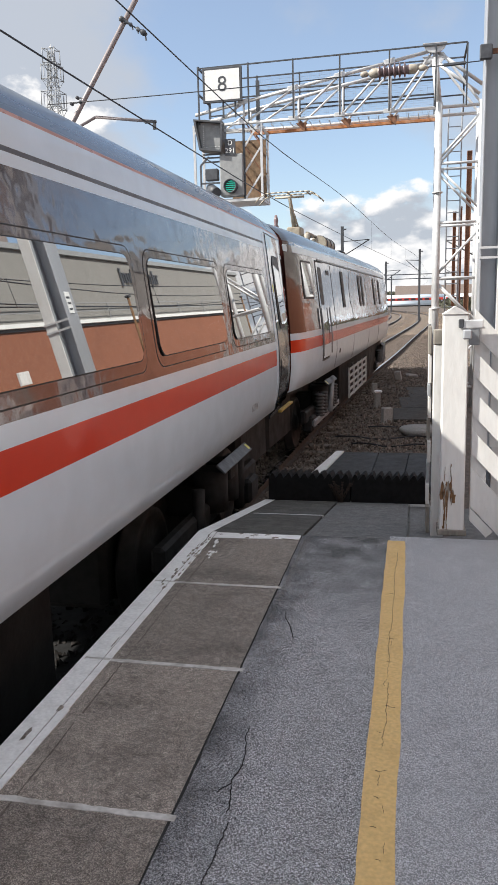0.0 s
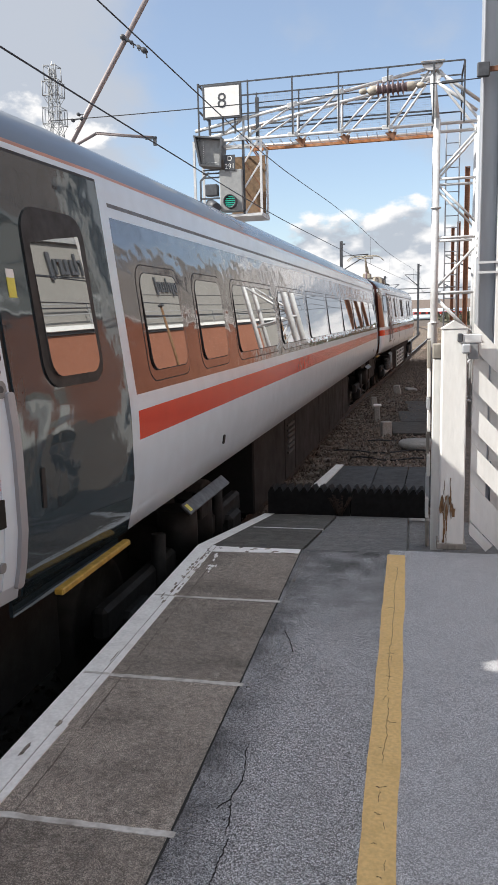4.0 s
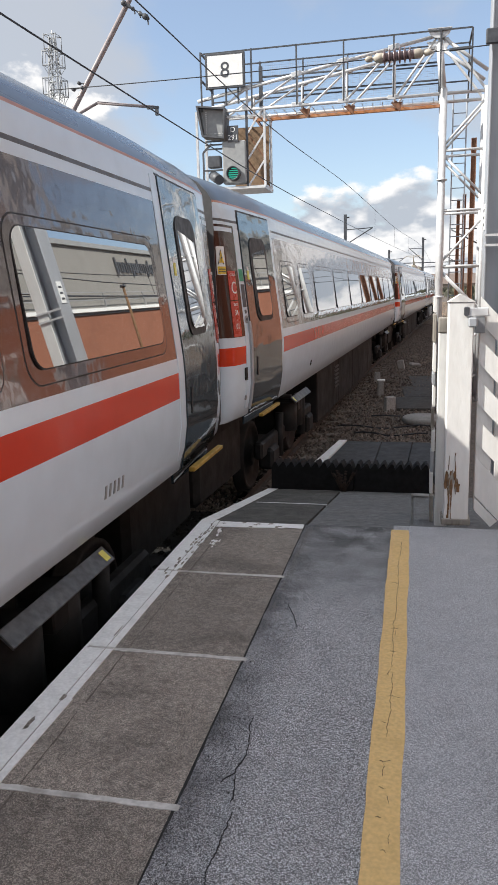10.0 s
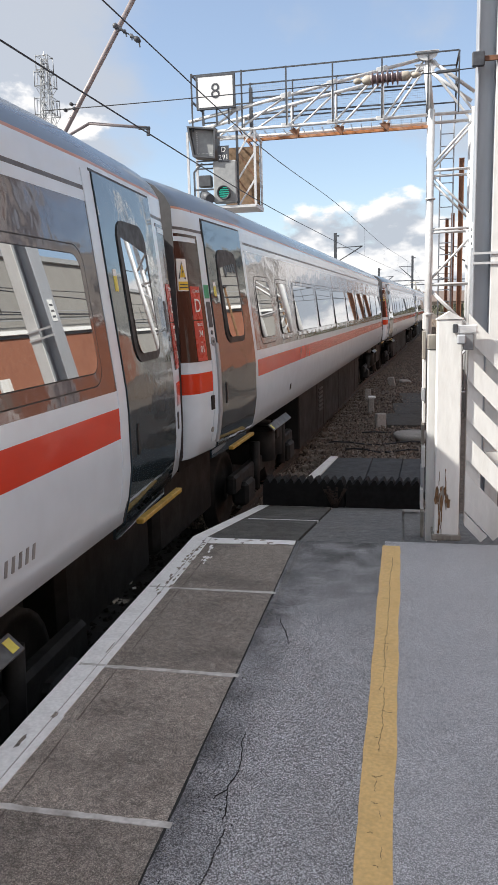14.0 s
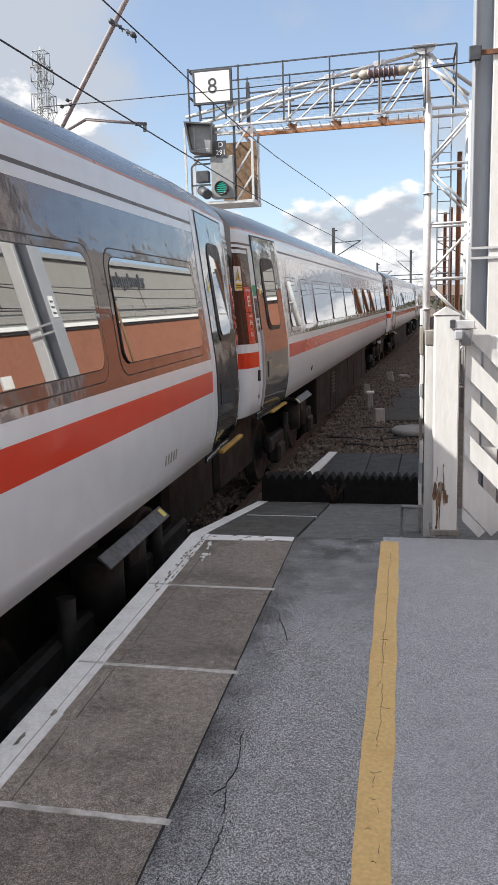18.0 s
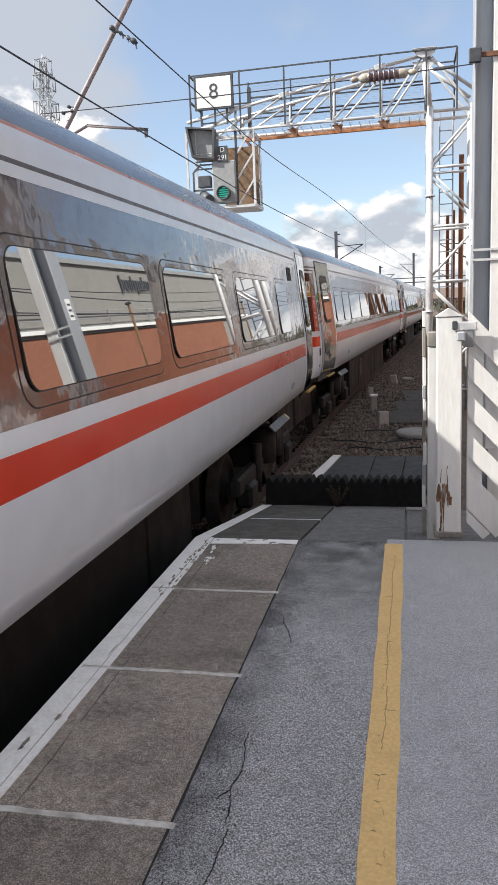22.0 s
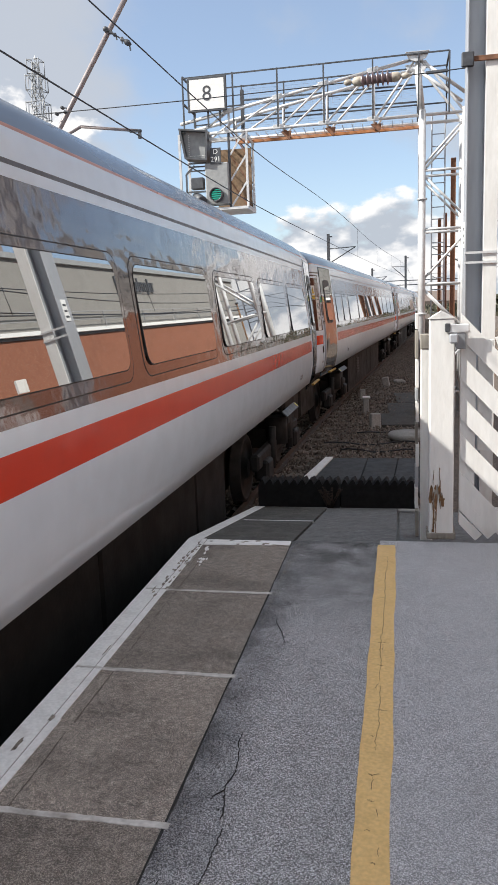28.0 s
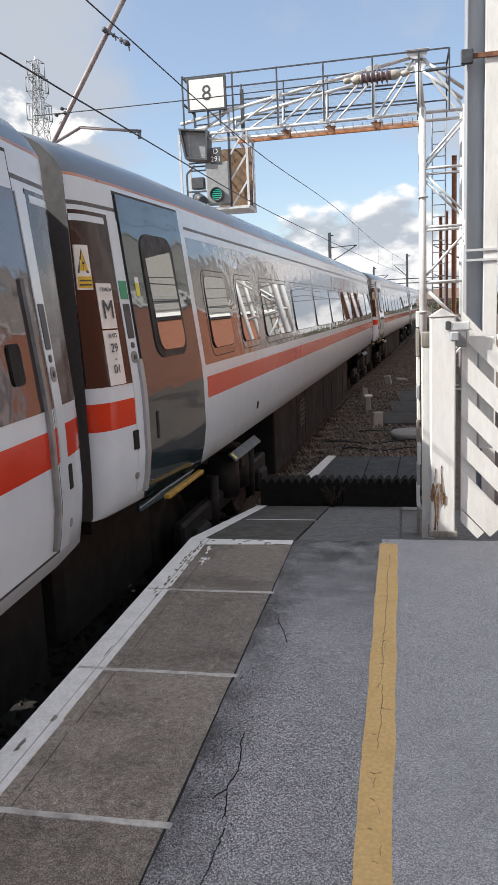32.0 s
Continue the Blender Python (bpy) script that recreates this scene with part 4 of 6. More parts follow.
def coach_end(skin, parent, sgn, side, letter=None, seats="", red=True):
    """The drawn-in end panel outside a door: maroon above, warning plate, control strip, coach letter."""
    h = skin.len / 2
    def yy(e):
        return sgn * (h - e)
    def pt(name, e0, e1, z0, z1, off, mats, r=0.0, par=None, label=""):
        a, b = sorted((yy(e0), yy(e1)))
        return part(name, skin.patch(a, b, z0, z1, off, r, side=side, cols=max(2, int((b - a) / 0.02))), mats, par or parent, label)
    mp = pt("end_panel", 0.063, 0.447, 1.21, 2.30, 0.004, TRAIN_MAROON, label="dark maroon gloss end panel")
    pt("notch", 0.063, 0.40, 2.235, 2.275, 0.006, TRAIN_WHITE, par=mp)
    cs = pt("control_strip", 0.45, 0.575, 0.46, 2.27, 0.006, TRAIN_WHITE)
    if sgn < 0:
        pt("door_post", 0.535, 0.582, 0.44, 1.36, 0.026, MAST_GREY, 0.015, label="grey grab post beside the door")
        pt("label", 0.465, 0.56, 1.76, 1.88, 0.010, LABEL_GREEN, 0.004, cs, "small green label")
    pt("display", 0.475, 0.555, 1.50, 1.73, 0.010, SIGN_DARK, 0.01, cs)
    pt("button", 0.495, 0.535, 1.435, 1.475, 0.012, SIGNAL_DARK, 0.018, cs)
    ring = pt("button", 0.475, 0.555, 1.335, 1.415, 0.011, UNDER_GREY, 0.035, cs)
    pt("button_centre", 0.50, 0.53, 1.36, 1.39, 0.016, SIGNAL_DARK, 0.014, ring)
    pt("socket", 0.40, 0.46, 0.76, 0.89, 0.010, UNDER, 0.005)
    pt("lock", 0.42, 0.46, 0.55, 0.60, 0.010, UNDER_GREY, 0.02)
    if sgn < 0:
        w = pt("warning_plate", 0.068, 0.158, 1.82, 2.09, 0.010, SIGN_WHITE, 0.005, label="white and yellow overhead line warning plate")
        pt("yellow_panel", 0.071, 0.154, 1.83, 1.90, 0.013, HAZARD_YELLOW, par=w)
        pt("text_bar", 0.076, 0.148, 1.845, 1.855, 0.0145, SIGN_DARK, par=w)
        pt("text_bar", 0.076, 0.148, 1.87, 1.88, 0.0145, SIGN_DARK, par=w)
        bm = bmesh.new()
        y0, z0 = yy(0.102), 1.985
        for k, (s, o) in enumerate(((0.085, 0.013), (0.066, 0.016))):
            vs = [bm.verts.new((side * (skin.x(y0 + dy, z0 + dz) + o), y0 + dy, z0 + dz + Z0)) for dy, dz in ((-s * 0.36, -s * 0.75), (s * 0.44, -s * 0.75), (0, s))]
            bm.faces.new(vs).material_index = k
        pts = [(0.007, 0.045), (-0.009, -0.004), (0.001, -0.002), (-0.006, -0.045), (0.010, 0.012), (0.0, 0.010)]
        bm.faces.new([bm.verts.new((side * (skin.x(y0 + dy, z0 + dz) + 0.019), y0 + dy, z0 + dz - 0.008 + Z0)) for dy, dz in pts]).material_index = 0
        part("warning_triangle", bm, [SIGN_DARK, HAZARD_YELLOW], w, "yellow warning triangle with a flash")
    if side > 0 and letter:
        m = RED_PRINT if red else SIGN_WHITE
        pl = pt("coach_plate", 0.185, 0.36, 1.575, 1.86, 0.008, m, 0.004, label="coach letter plate")
        pk = pt("seat_plate", 0.185, 0.36, 1.215, 1.565, 0.008, m, 0.004, label="seat number plate")
        ink = SIGN_WHITE if red else SIGN_DARK
        yc = yy(0.272)
        text_on(skin, pl, "COACH", yc, 1.82, 0.036, ink)
        text_on(skin, pl, letter, yc, 1.69, 0.17, ink)
        text_on(skin, pk, "SEATS", yc, 1.53, 0.036, ink)
        lo, hi = seats
        text_on(skin, pk, lo, yc, 1.45, 0.080, ink)
        text_on(skin, pk, "-", yc, 1.385, 0.07, ink)
        text_on(skin, pk, hi, yc, 1.315, 0.080, ink)


def build_coach(letter, seats, red=True, buffet=False):
    th = empty("coach")
    tagged(th, ("white buffet coach with red stripe and a long blank mirror-grey side" if buffet else "white passenger coach with red stripe, mirror-grey window band, charcoal doors"), "train coach", "coaches of the train")
    sk = Skin(COACH - 0.31)
    h = sk.len / 2
    part("body", sk.shell(coach_mats, ends(sk.len, 8)), BODY_MATS, th, "glossy white body with a red waist stripe")
    for side in (1, -1):
        plain = buffet
        for sgn in (-1, 1):
            a, b = sorted((sgn * (h - 0.60), sgn * (h - 1.73)))
            if buffet and sgn < 0:
                part("door_seal", sk.patch(a - 0.014, b + 0.014, 0.435, 2.465, 0.005, side=side), TRAIN_SEAL, th)
                dr = part("door", sk.patch(a, b, 0.45, 2.45, 0.010, side=side), TRAIN_WHITE, th, "white crew door with red stripe")
                part("stripe", sk.patch(a, b, 0.93, 1.11, 0.012, side=side), TRAIN_RED, dr)
                part("upper_panel", sk.patch(a, b, 1.21, 2.27, 0.012, side=side), TRAIN_BAND, dr)
                part("window_frame", sk.patch(a + 0.39, b - 0.29, 1.46, 2.21, 0.016, 0.11, side=side), TRAIN_SEAL, dr)
                part("pane", sk.patch(a + 0.43, b - 0.33, 1.5, 2.17, 0.021, 0.09, side=side, lean=0.13), TRAIN_GLASS, dr)
                part("handle", sk.patch(a + 0.04, a + 0.09, 0.50, 1.55, 0.035, 0.02, side=side), UNDER_GREY, dr)
            else:
                door(sk, th, a, b, side)
            coach_end(sk, th, sgn, side, letter, (seats, "01") if sgn < 0 else ("78", "35"), red)
            # white upright beside the door
            a, b = sorted((sgn * (h - 1.74), sgn * (h - 1.866)))
            if not (buffet and sgn < 0):
                part("white_upright", sk.patch(a, b, 0.38, 2.45, 0.004, side=side), TRAIN_WHITE, th)
        # windows, counted from the rear end
        if buffet:
            spans = [(4.92, 6.62), (12.72, 14.62), (14.82, 16.74), (17.01, 18.95), (19.22, 20.09)]
        else:
            spans = [(2.14, 2.99), (3.29, 4.14)] + [(4.44 + 2.10 * i, 6.36 + 2.10 * i) for i in range(8)]
        for a, b in spans:
            if buffet and a == 4.92:
                window(sk, th, -h + a, -h + b, 1.62, 1.99, side, 0.08)
            else:
                window(sk, th, -h + a, -h + b, 1.26, 2.02, side)
        if buffet:
            for k in range(5):
                part("vent_slat", sk.patch(h - 2.72 + k * 0.07, h - 2.69 + k * 0.07, 2.02, 2.20, 0.006, side=side, depth=0.008), TRAIN_SEAL, th)
        part("filler_cap", sk.patch(-h + 3.78, -h + 3.84, 0.58, 0.66, 0.008, 0.02, side=side), UNDER, th)
        # small running number as plain bars near the foot of the body
        for i in range(5):
            y = h - 3.22 + i * 0.062
            part("number_bar", sk.patch(y, y + 0.024, 0.565, 0.64, 0.003, side=side, depth=0.004), UNDER_GREY, th)
    part("gangway", boxed(-0.80, 0.80, -h - 0.37, -h + 0.065, 0.95, 3.40, 0.04), UNDER, th, "black rubber gangway bellows")
    part("roof_vent", boxed(-0.32, 0.32, -h + 3.3, -h + 4.0, Z0 + 2.82, Z0 + 2.915, 0.02), TRAIN_GUTTER, th)
    part("roof_hatch", boxed(-0.40, 0.40, h - 3.2, h - 2.2, Z0 + 2.82, Z0 + 2.893, 0.01), TRAIN_ROOF, th)
    underframe(th, sk)
    return th


def loco_mats(j):
    z = (PROF_Z[j] + PROF_Z[j + 1]) / 2
    for top, k in ((0.93, 0), (1.11, 1), (1.21, 0), (2.52, 2), (9, 5)):
        if z < top:
            return k


def build_loco():
    th = empty("locomotive")
    tagged(th, "white and mirror-grey electric locomotive with red stripe, raised pantograph", "locomotive")
    sk = Skin(19.2, 0.6, ([0, 0.5, 1.6, 3.2, 5], [0.36, 0.24, 0.10, 0.02, 0.0]))
    h = sk.len / 2
    part("body", sk.shell(loco_mats, [-h, -h + 0.3, -h + 0.7, -h + 1.8] + list(np.linspace(-h + 2.5, h - 5, 8)) + [h - 3.2, h - 1.6, h - 0.5, h], 6), BODY_MATS, th, "glossy white and grey body with a red waist stripe")
    for side in (1, -1):
        part("end_panel", sk.patch(-h, -h + 0.62, 1.21, 2.36, 0.006, side=side), TRAIN_MAROON, th, "dark maroon end panel")
        part("cantrail_band", sk.patch(-h, h - 3.2, 2.37, 2.47, 0.005, side=side), TRAIN_WHITE, th, "white band under the roof")
        part("gutter", sk.patch(-h + 2.2, h - 3.2, 2.33, 2.355, 0.012, side=side), TRAIN_GUTTER, th)
        w = part("window", sk.patch(-h + 0.80, -h + 1.55, 1.70, 2.28, 0.008, 0.05, side=side), TRAIN_SEAL, th)
        part("pane", sk.patch(-h + 0.83, -h + 1.52, 1.73, 2.25, 0.013, 0.04, side=side, lean=0.13), TRAIN_GLASS, w)
        sl = part("door_seal", sk.patch(-h + 1.93, -h + 2.72, 0.66, 2.33, 0.005, 0.04, side=side), TRAIN_SEAL, th)
        dr = part("door", sk.patch(-h + 1.96, -h + 2.69, 0.69, 2.30, 0.010, 0.03, side=side), TRAIN_BAND, sl, "grey cab door")
        part("stripe", sk.patch(-h + 1.96, -h + 2.69, 0.93, 1.11, 0.013, side=side), TRAIN_RED, sl)
        part("lower_panel", sk.patch(-h + 1.98, -h + 2.67, 0.71, 0.925, 0.013, side=side), TRAIN_WHITE, sl)
        part("pane", sk.patch(-h + 2.10, -h + 2.42, 1.60, 2.22, 0.014, 0.04, side=side), TRAIN_SEAL, sl)
        for yq in (-h + 1.86, -h + 2.78):
            part("grab_rail", sk.patch(yq, yq + 0.03, 0.75, 1.55, 0.04, 0.01, side=side), UNDER_GREY, th)
        part("label", sk.patch(-h + 3.05, -h + 3.35, 2.12, 2.2, 0.008, side=side), SIGN_DARK, th)
        for y, wd in ((-h + 4.9, 0.34), (-h + 7.9, 0.34), (-h + 8.55, 0.34), (-h + 11.6, 0.34), (-h + 13.2, 0.4)):
            g = part("grille", sk.patch(y, y + wd, 1.52, 2.24, 0.010, 0.03, side=side), TRAIN_SEAL, th)
            for k in range(6):
                part("slat", sk.patch(y + 0.05, y + wd - 0.05, 1.57 + k * 0.105, 1.61 + k * 0.105, 0.018, side=side), SIGN_DARK, g)
        part("emblem", sk.patch(-h + 6.1, -h + 7.1, 1.50, 2.15, 0.006, 0.2, side=side), TRAIN_RUBBER, th)
        for y in (-h + 3.6, -h + 6.3, -h + 9.6, -h + 12.4):
            part("panel_seam", sk.patch(y, y + 0.015, 0.42, 2.3, 0.004, side=side, depth=0.008), TRAIN_SEAL, th)
        part("filler_cap", sk.patch(-h + 4.0, -h + 4.08, 0.66, 0.75, 0.008, 0.02, side=side), UNDER, th)
        part("cab_window", sk.patch(h - 2.6, h - 1.8, 1.6, 2.2, 0.010, 0.05, side=side), TRAIN_GLASS, th)
    underframe(th, sk)
    for s in (-1, 1):
        for yc in (-h + 3.6, h - 3.6):
            for k in (-0.85, -0.45, 0.45, 0.85):
                coil = [(r, 0.06 * i + dz) for i in range(7) for r, dz in ((0.075, 0.0), (0.10, 0.015), (0.10, 0.030), (0.075, 0.045))]
                b = lathe(bmesh.new(), coil, pose(s * 1.16, yc + k, 0.52), 12)
                part("coil_spring", b, LOUVRE, th, "dull grey coil spring")
            part("bogie_frame", boxed(s * 1.17 - 0.03, s * 1.17 + 0.03, yc - 1.5, yc + 1.5, 0.42, 0.54, 0.02), UNDER_GREY, th)
            part("damper", rodded((s * 1.24, yc - 0.1, 0.5), (s * 1.24, yc + 0.2, 1.1), 0.05, 10), UNDER_GREY, th)
        b = bmesh.new()
        for i in range(5):
            box(b, s * 1.25 - 0.02, s * 1.25 + 0.02, -h + 6.3, -h + 9.9, 0.42 + i * 0.15, 0.46 + i * 0.15)
        for i in range(5):
            box(b, s * 1.25 - 0.02, s * 1.25 + 0.02, -h + 6.3 + i * 0.89, -h + 6.36 + i * 0.89, 0.40, 1.08)
        part("battery_cage", b, STEEL_PALE, th, "pale grey cage round the equipment")
    # roof gear
    zt = Z0 + 2.86
    for y in (-h + 5.9, -h + 7.0):
        for x in (-0.4, 0.4):
            part("roof_insulator", lathe(bmesh.new(), [(0.05, 0.0), (0.075, 0.05), (0.05, 0.08), (0.075, 0.13), (0.05, 0.16), (0.07, 0.21), (0.04, 0.24)], pose(x, y, zt), 12), CAP_CREAM, th)
    part("air_tank", rodded((0.25, -h + 8.3, zt + 0.20), (0.25, -h + 9.9, zt + 0.20), 0.19, 16), PANTO_TAN, th, "tan cylinder on the roof")
    for y in (-h + 8.5, -h + 9.1, -h + 9.7):
        part("tank_band", rodded((0.25, y, zt + 0.20), (0.25, y + 0.06, zt + 0.20), 0.205, 16), SIGN_DARK, th)
    part("roof_box", boxed(-0.4, 0.4, -h + 11.3, -h + 12.3, zt - 0.03, zt + 0.20, 0.03), UNDER, th)
    part("roof_bushing", lathe(bmesh.new(), [(0.03, 0.0), (0.05, 0.05), (0.03, 0.09), (0.05, 0.14), (0.03, 0.18), (0.04, 0.24), (0.02, 0.34)], pose(0.45, -h + 2.6, zt - 0.05), 12), INSULATOR, th)
    zb, zw = zt + 0.25, Z0 + 3.98
    p = bmesh.new()
    for s in (-1, 1):
        rod(p, (s * 0.40, -h + 5.9, zb), (s * 0.40, -h + 7.0, zb), 0.035)
    rod(p, (-0.40, -h + 6.7, zb), (0.40, -h + 6.7, zb), 0.045)
    box(p, -0.16, 0.16, -h + 6.45, -h + 6.85, zb - 0.02, zb + 0.20, 0.03)
    part("pantograph_base", p, PANTO_TAN, th)
    p = bmesh.new()
    rod(p, (0, -h + 6.65, zb + 0.08), (0, -h + 6.05, zw - 0.10), 0.060, 10, 0.035)
    rod(p, (0.09, -h + 6.80, zb + 0.05), (0.05, -h + 6.30, zw - 0.42), 0.018)
    rod(p, (-0.32, -h + 6.05, zw - 0.09), (0.32, -h + 6.05, zw - 0.09), 0.025)
    part("pantograph_arm", p, PANTO_TAN, th, "raking tan pantograph arm")
    p = bmesh.new()
    for dy in (-0.20, 0.20):
        for i in range(12):
            def arc(u):
                x = -0.72 + 1.44 * u
                return (x, -h + 6.05 + dy, zw - 0.01 - max(0.0, abs(x) - 0.42) ** 2 * 2.0)
            rod(p, arc(i / 12), arc((i + 1) / 12), 0.014, 6)
    for x in (-0.42, 0.0, 0.42):
        rod(p, (x, -h + 5.85, zw - 0.03), (x, -h + 6.25, zw - 0.03), 0.02, 6)
    part("pantograph_head", p, PANTO_TAN, th, "tan pantograph head with curved horns")
    part("gangway", boxed(-0.5, 0.5, -h - 0.09, -h + 0.02, 1.25, 3.1, 0.06), TRAIN_SEAL, th)
    return th


def build_tail_van():
    th = empty("driving_van")
    tagged(th, "white luggage van with red stripe, last vehicle of the train", "train van")
    sk = Skin(18.54)
    h = sk.len / 2
    part("body", sk.shell(coach_mats, ends(sk.len, 6)), BODY_MATS, th, "glossy white body with a red waist stripe")
    for side in (1, -1):
        coach_end(sk, th, 1, side)
        for a, b in ((h - 1.73, h - 0.60), (h - 9.0, h - 7.0)):
            part("door_seal", sk.patch(a, b, 0.46, 2.46, 0.003, side=side), TRAIN_SEAL, th)
            dr = part("door", sk.patch(a + 0.02, b - 0.02, 0.48, 2.44, 0.008, side=side), TRAIN_WHITE, th, "white luggage door with red stripe")
            part("upper_panel", sk.patch(a + 0.02, b - 0.02, 1.21, 2.27, 0.010, side=side), TRAIN_BAND, dr)
            part("stripe", sk.patch(a + 0.02, b - 0.02, 0.93, 1.11, 0.010, side=side), TRAIN_RED, dr)
            part("handle", sk.patch(b - 0.40, b - 0.28, 1.36, 1.55, 0.02, 0.03, side=side), UNDER, dr)
            part("grab_rail", sk.patch(b - 0.12, b - 0.08, 0.5, 1.85, 0.03, 0.01, side=side), UNDER_GREY, dr)
        window(sk, th, h - 4.6, h - 3.2, 1.26, 2.02, side)
    underframe(th, sk)
    return th


TRAIN = [(build_loco(), 19.2)]
for letter, seats, red in (("B", "34", True), ("C", "34", True), ("D", "34", True), ("E", "34", True), ("F", "34", True), ("", "", True), ("K", "26", False), ("L", "26", False), ("M", "29", False)):
    TRAIN.append((build_coach(letter, seats, red, buffet=not letter), COACH))
TRAIN.append((build_tail_van(), 18.85))

# way of the coupling behind the locomotive: seconds, metres along the line
RUN = [(0, 10.87), (1, 14.1), (2, 17.85), (3, 21.78), (4.5, 27.88), (6, 34.29), (7, 38.86), (8, 43.68), (9, 48.72), (10, 53.93), (11, 59.18), (12, 64.71), (13, 70.36), (14, 76.35),
       (15.5, 85.68), (17, 95.36), (18, 101.96), (19, 108.83), (20, 115.9), (21, 123.11), (22, 130.48), (23, 138.11), (24, 145.9), (25, 153.76), (26.5, 166.08), (28, 178.76),
       (29, 187.62), (30, 196.52), (31, 205.58), (32, 214.86)]
run = spline(RUN)


def motions():
    times = [0.5 * i for i in range(65)]
    for k, (veh, length) in enumerate(TRAIN):
        half = 5.6 if k == 0 else 8.0
        centre = 9.675 if k == 0 else -(COACH * (k - 1) + length / 2)
        rows = []
        for t in times:
            s = run(t) + centre
            a, b = on_line(s - half), on_line(s + half)
            rows.append((t, Matrix.Translation((a + b) / 2) @ Matrix.Rotation(math.atan2(a.x - b.x, b.y - a.y), 4, "Z")))
        walk(veh, rows)
    walk(FAR_TRAIN, [(t, pose(x, 262, RAIL_Z)) for t, x in ((0, 130), (6.5, 147), (11, 174), (20, 240), (32, 330))])


# ---- signal gantry over the track ----
GY = 19.3


def build_gantry():
    g = empty("signal_gantry", pose(0, GY, 0))
    tagged(g, "pale galvanised lattice cantilever gantry with walkway and handrails", "signal gantry")

    def member(name, a, b, r, mat=STEEL_PALE, seg=8, label=""):
        return part(name, rodded(a, b, r, seg), mat, g, label)

    def strut(name, a, b, w, h, mat=STEEL_PALE, label=""):
        return part(name, bar(bmesh.new(), a, b, w, h), mat, g, label)
    D = 0.85
    # leg: four chords, rungs and zigzag lacing, ladder behind
    for dx in (0.54, 1.50):
        for dy in (0.0, D):
            member("leg_chord", (dx, dy, RAIL_Z - 0.3), (dx, dy, 6.12), 0.080 if dx < 1 else 0.06, seg=12)
    for z in (-0.50, 0.80, 2.13, 3.42, 4.77, 6.02):
        for dy in (0.0, D):
            member("leg_rung", (0.54, dy, z), (1.50, dy, z), 0.032)
        member("leg_rung", (1.50, 0, z), (1.50, D, z), 0.026)
        member("leg_rung", (0.54, 0, z), (0.54, D, z), 0.030)
    for z in (-0.50, 2.13, 4.77):
        for dy in (0.0, D):
            member("leg_brace", (0.56, dy, z + 0.10), (1.50, dy, z + 1.10), 0.029)
            if z > 0:
                member("leg_brace", (0.56, dy, z - 0.10), (1.50, dy, z - 1.05), 0.029)
    for z in (1.4, 4.1):
        part("flange_plate", lathe(bmesh.new(), [(0.12, 0.0), (0.12, 0.03)], pose(0.54, 0, z), 14), STEEL_PALE, g)
    lad = part("ladder", rodded((0.80, D + 0.2, RAIL_Z), (0.80, D + 0.2, 6.2), 0.018), MAST_GREY, g, "grey steel access ladder")
    part("ladder_stile", rodded((1.12, D + 0.2, RAIL_Z), (1.12, D + 0.2, 6.2), 0.018), MAST_GREY, lad)
    rung = None
    z = -0.6
    while z < 6.1:
        if rung is None:
            rung = part("ladder_rung", rodded((0.80, D + 0.2, 0), (1.12, D + 0.2, 0), 0.012, 6), MAST_GREY, lad)
            rung.location.z = z
        else:
            again(rung, lad, pose(0, 0, z))
        z += 0.29
    # tapered truss: level bottom chords, top chords falling to the tip
    xl, xr = -5.33, 1.50
    for dy in (0.0, D):
        member("bottom_chord", (xl, dy, 5.99), (xr, dy, 6.02), 0.038)
        member("top_chord", (xl, dy, 6.26), (0.42, dy, 7.27), 0.042)
        member("top_stay", (0.42, dy, 7.27), (1.50, dy, 6.45), 0.042)
        member("leg_head", (0.54, dy, 6.1), (0.42, dy, 7.3), 0.06)
        nodes = [(-4.10, 6.47), (-2.87, 6.69), (-1.76, 6.89), (-0.60, 7.09), (0.42, 7.27)]
        for i, (x, zt) in enumerate(nodes[:-1]):
            member("truss_post", (x, dy, 6.0), (x, dy, zt), 0.028)
            member("truss_brace", (x + 0.06, dy, 6.03), (nodes[i + 1][0] - 0.05, dy, nodes[i + 1][1] - 0.03), 0.027)
        member("truss_brace", (xl + 0.5, dy, 6.02), (-4.12, dy, 6.46), 0.027)
        strut("leg_stay", (0.58, dy, 7.2), (1.50, dy, 6.02), 0.05, 0.05)
    for dy in (-0.10, D + 0.04):
        b = bmesh.new()
        rim = [(0.42 + 0.25 * math.cos(a), 7.38 + 0.20 * math.sin(a)) for a in np.linspace(math.pi, 2 * math.pi, 13)]
        f, k = [b.verts.new((x, dy, z)) for x, z in rim], [b.verts.new((x, dy + 0.05, z)) for x, z in rim]
        b.faces.new(f), b.faces.new(k[::-1])
        for i in range(len(rim)):
            b.faces.new((f[i], k[i], k[(i + 1) % len(rim)], f[(i + 1) % len(rim)]))
        bmesh.ops.recalc_face_normals(b, faces=b.faces)
        part("head_plate", b, STEEL_PALE, g, "half-round gusset plate at the head")
        part("head_rim", boxed(0.15, 0.69, dy - 0.02, dy + 0.07, 7.38, 7.392), STEEL_PALE, g)
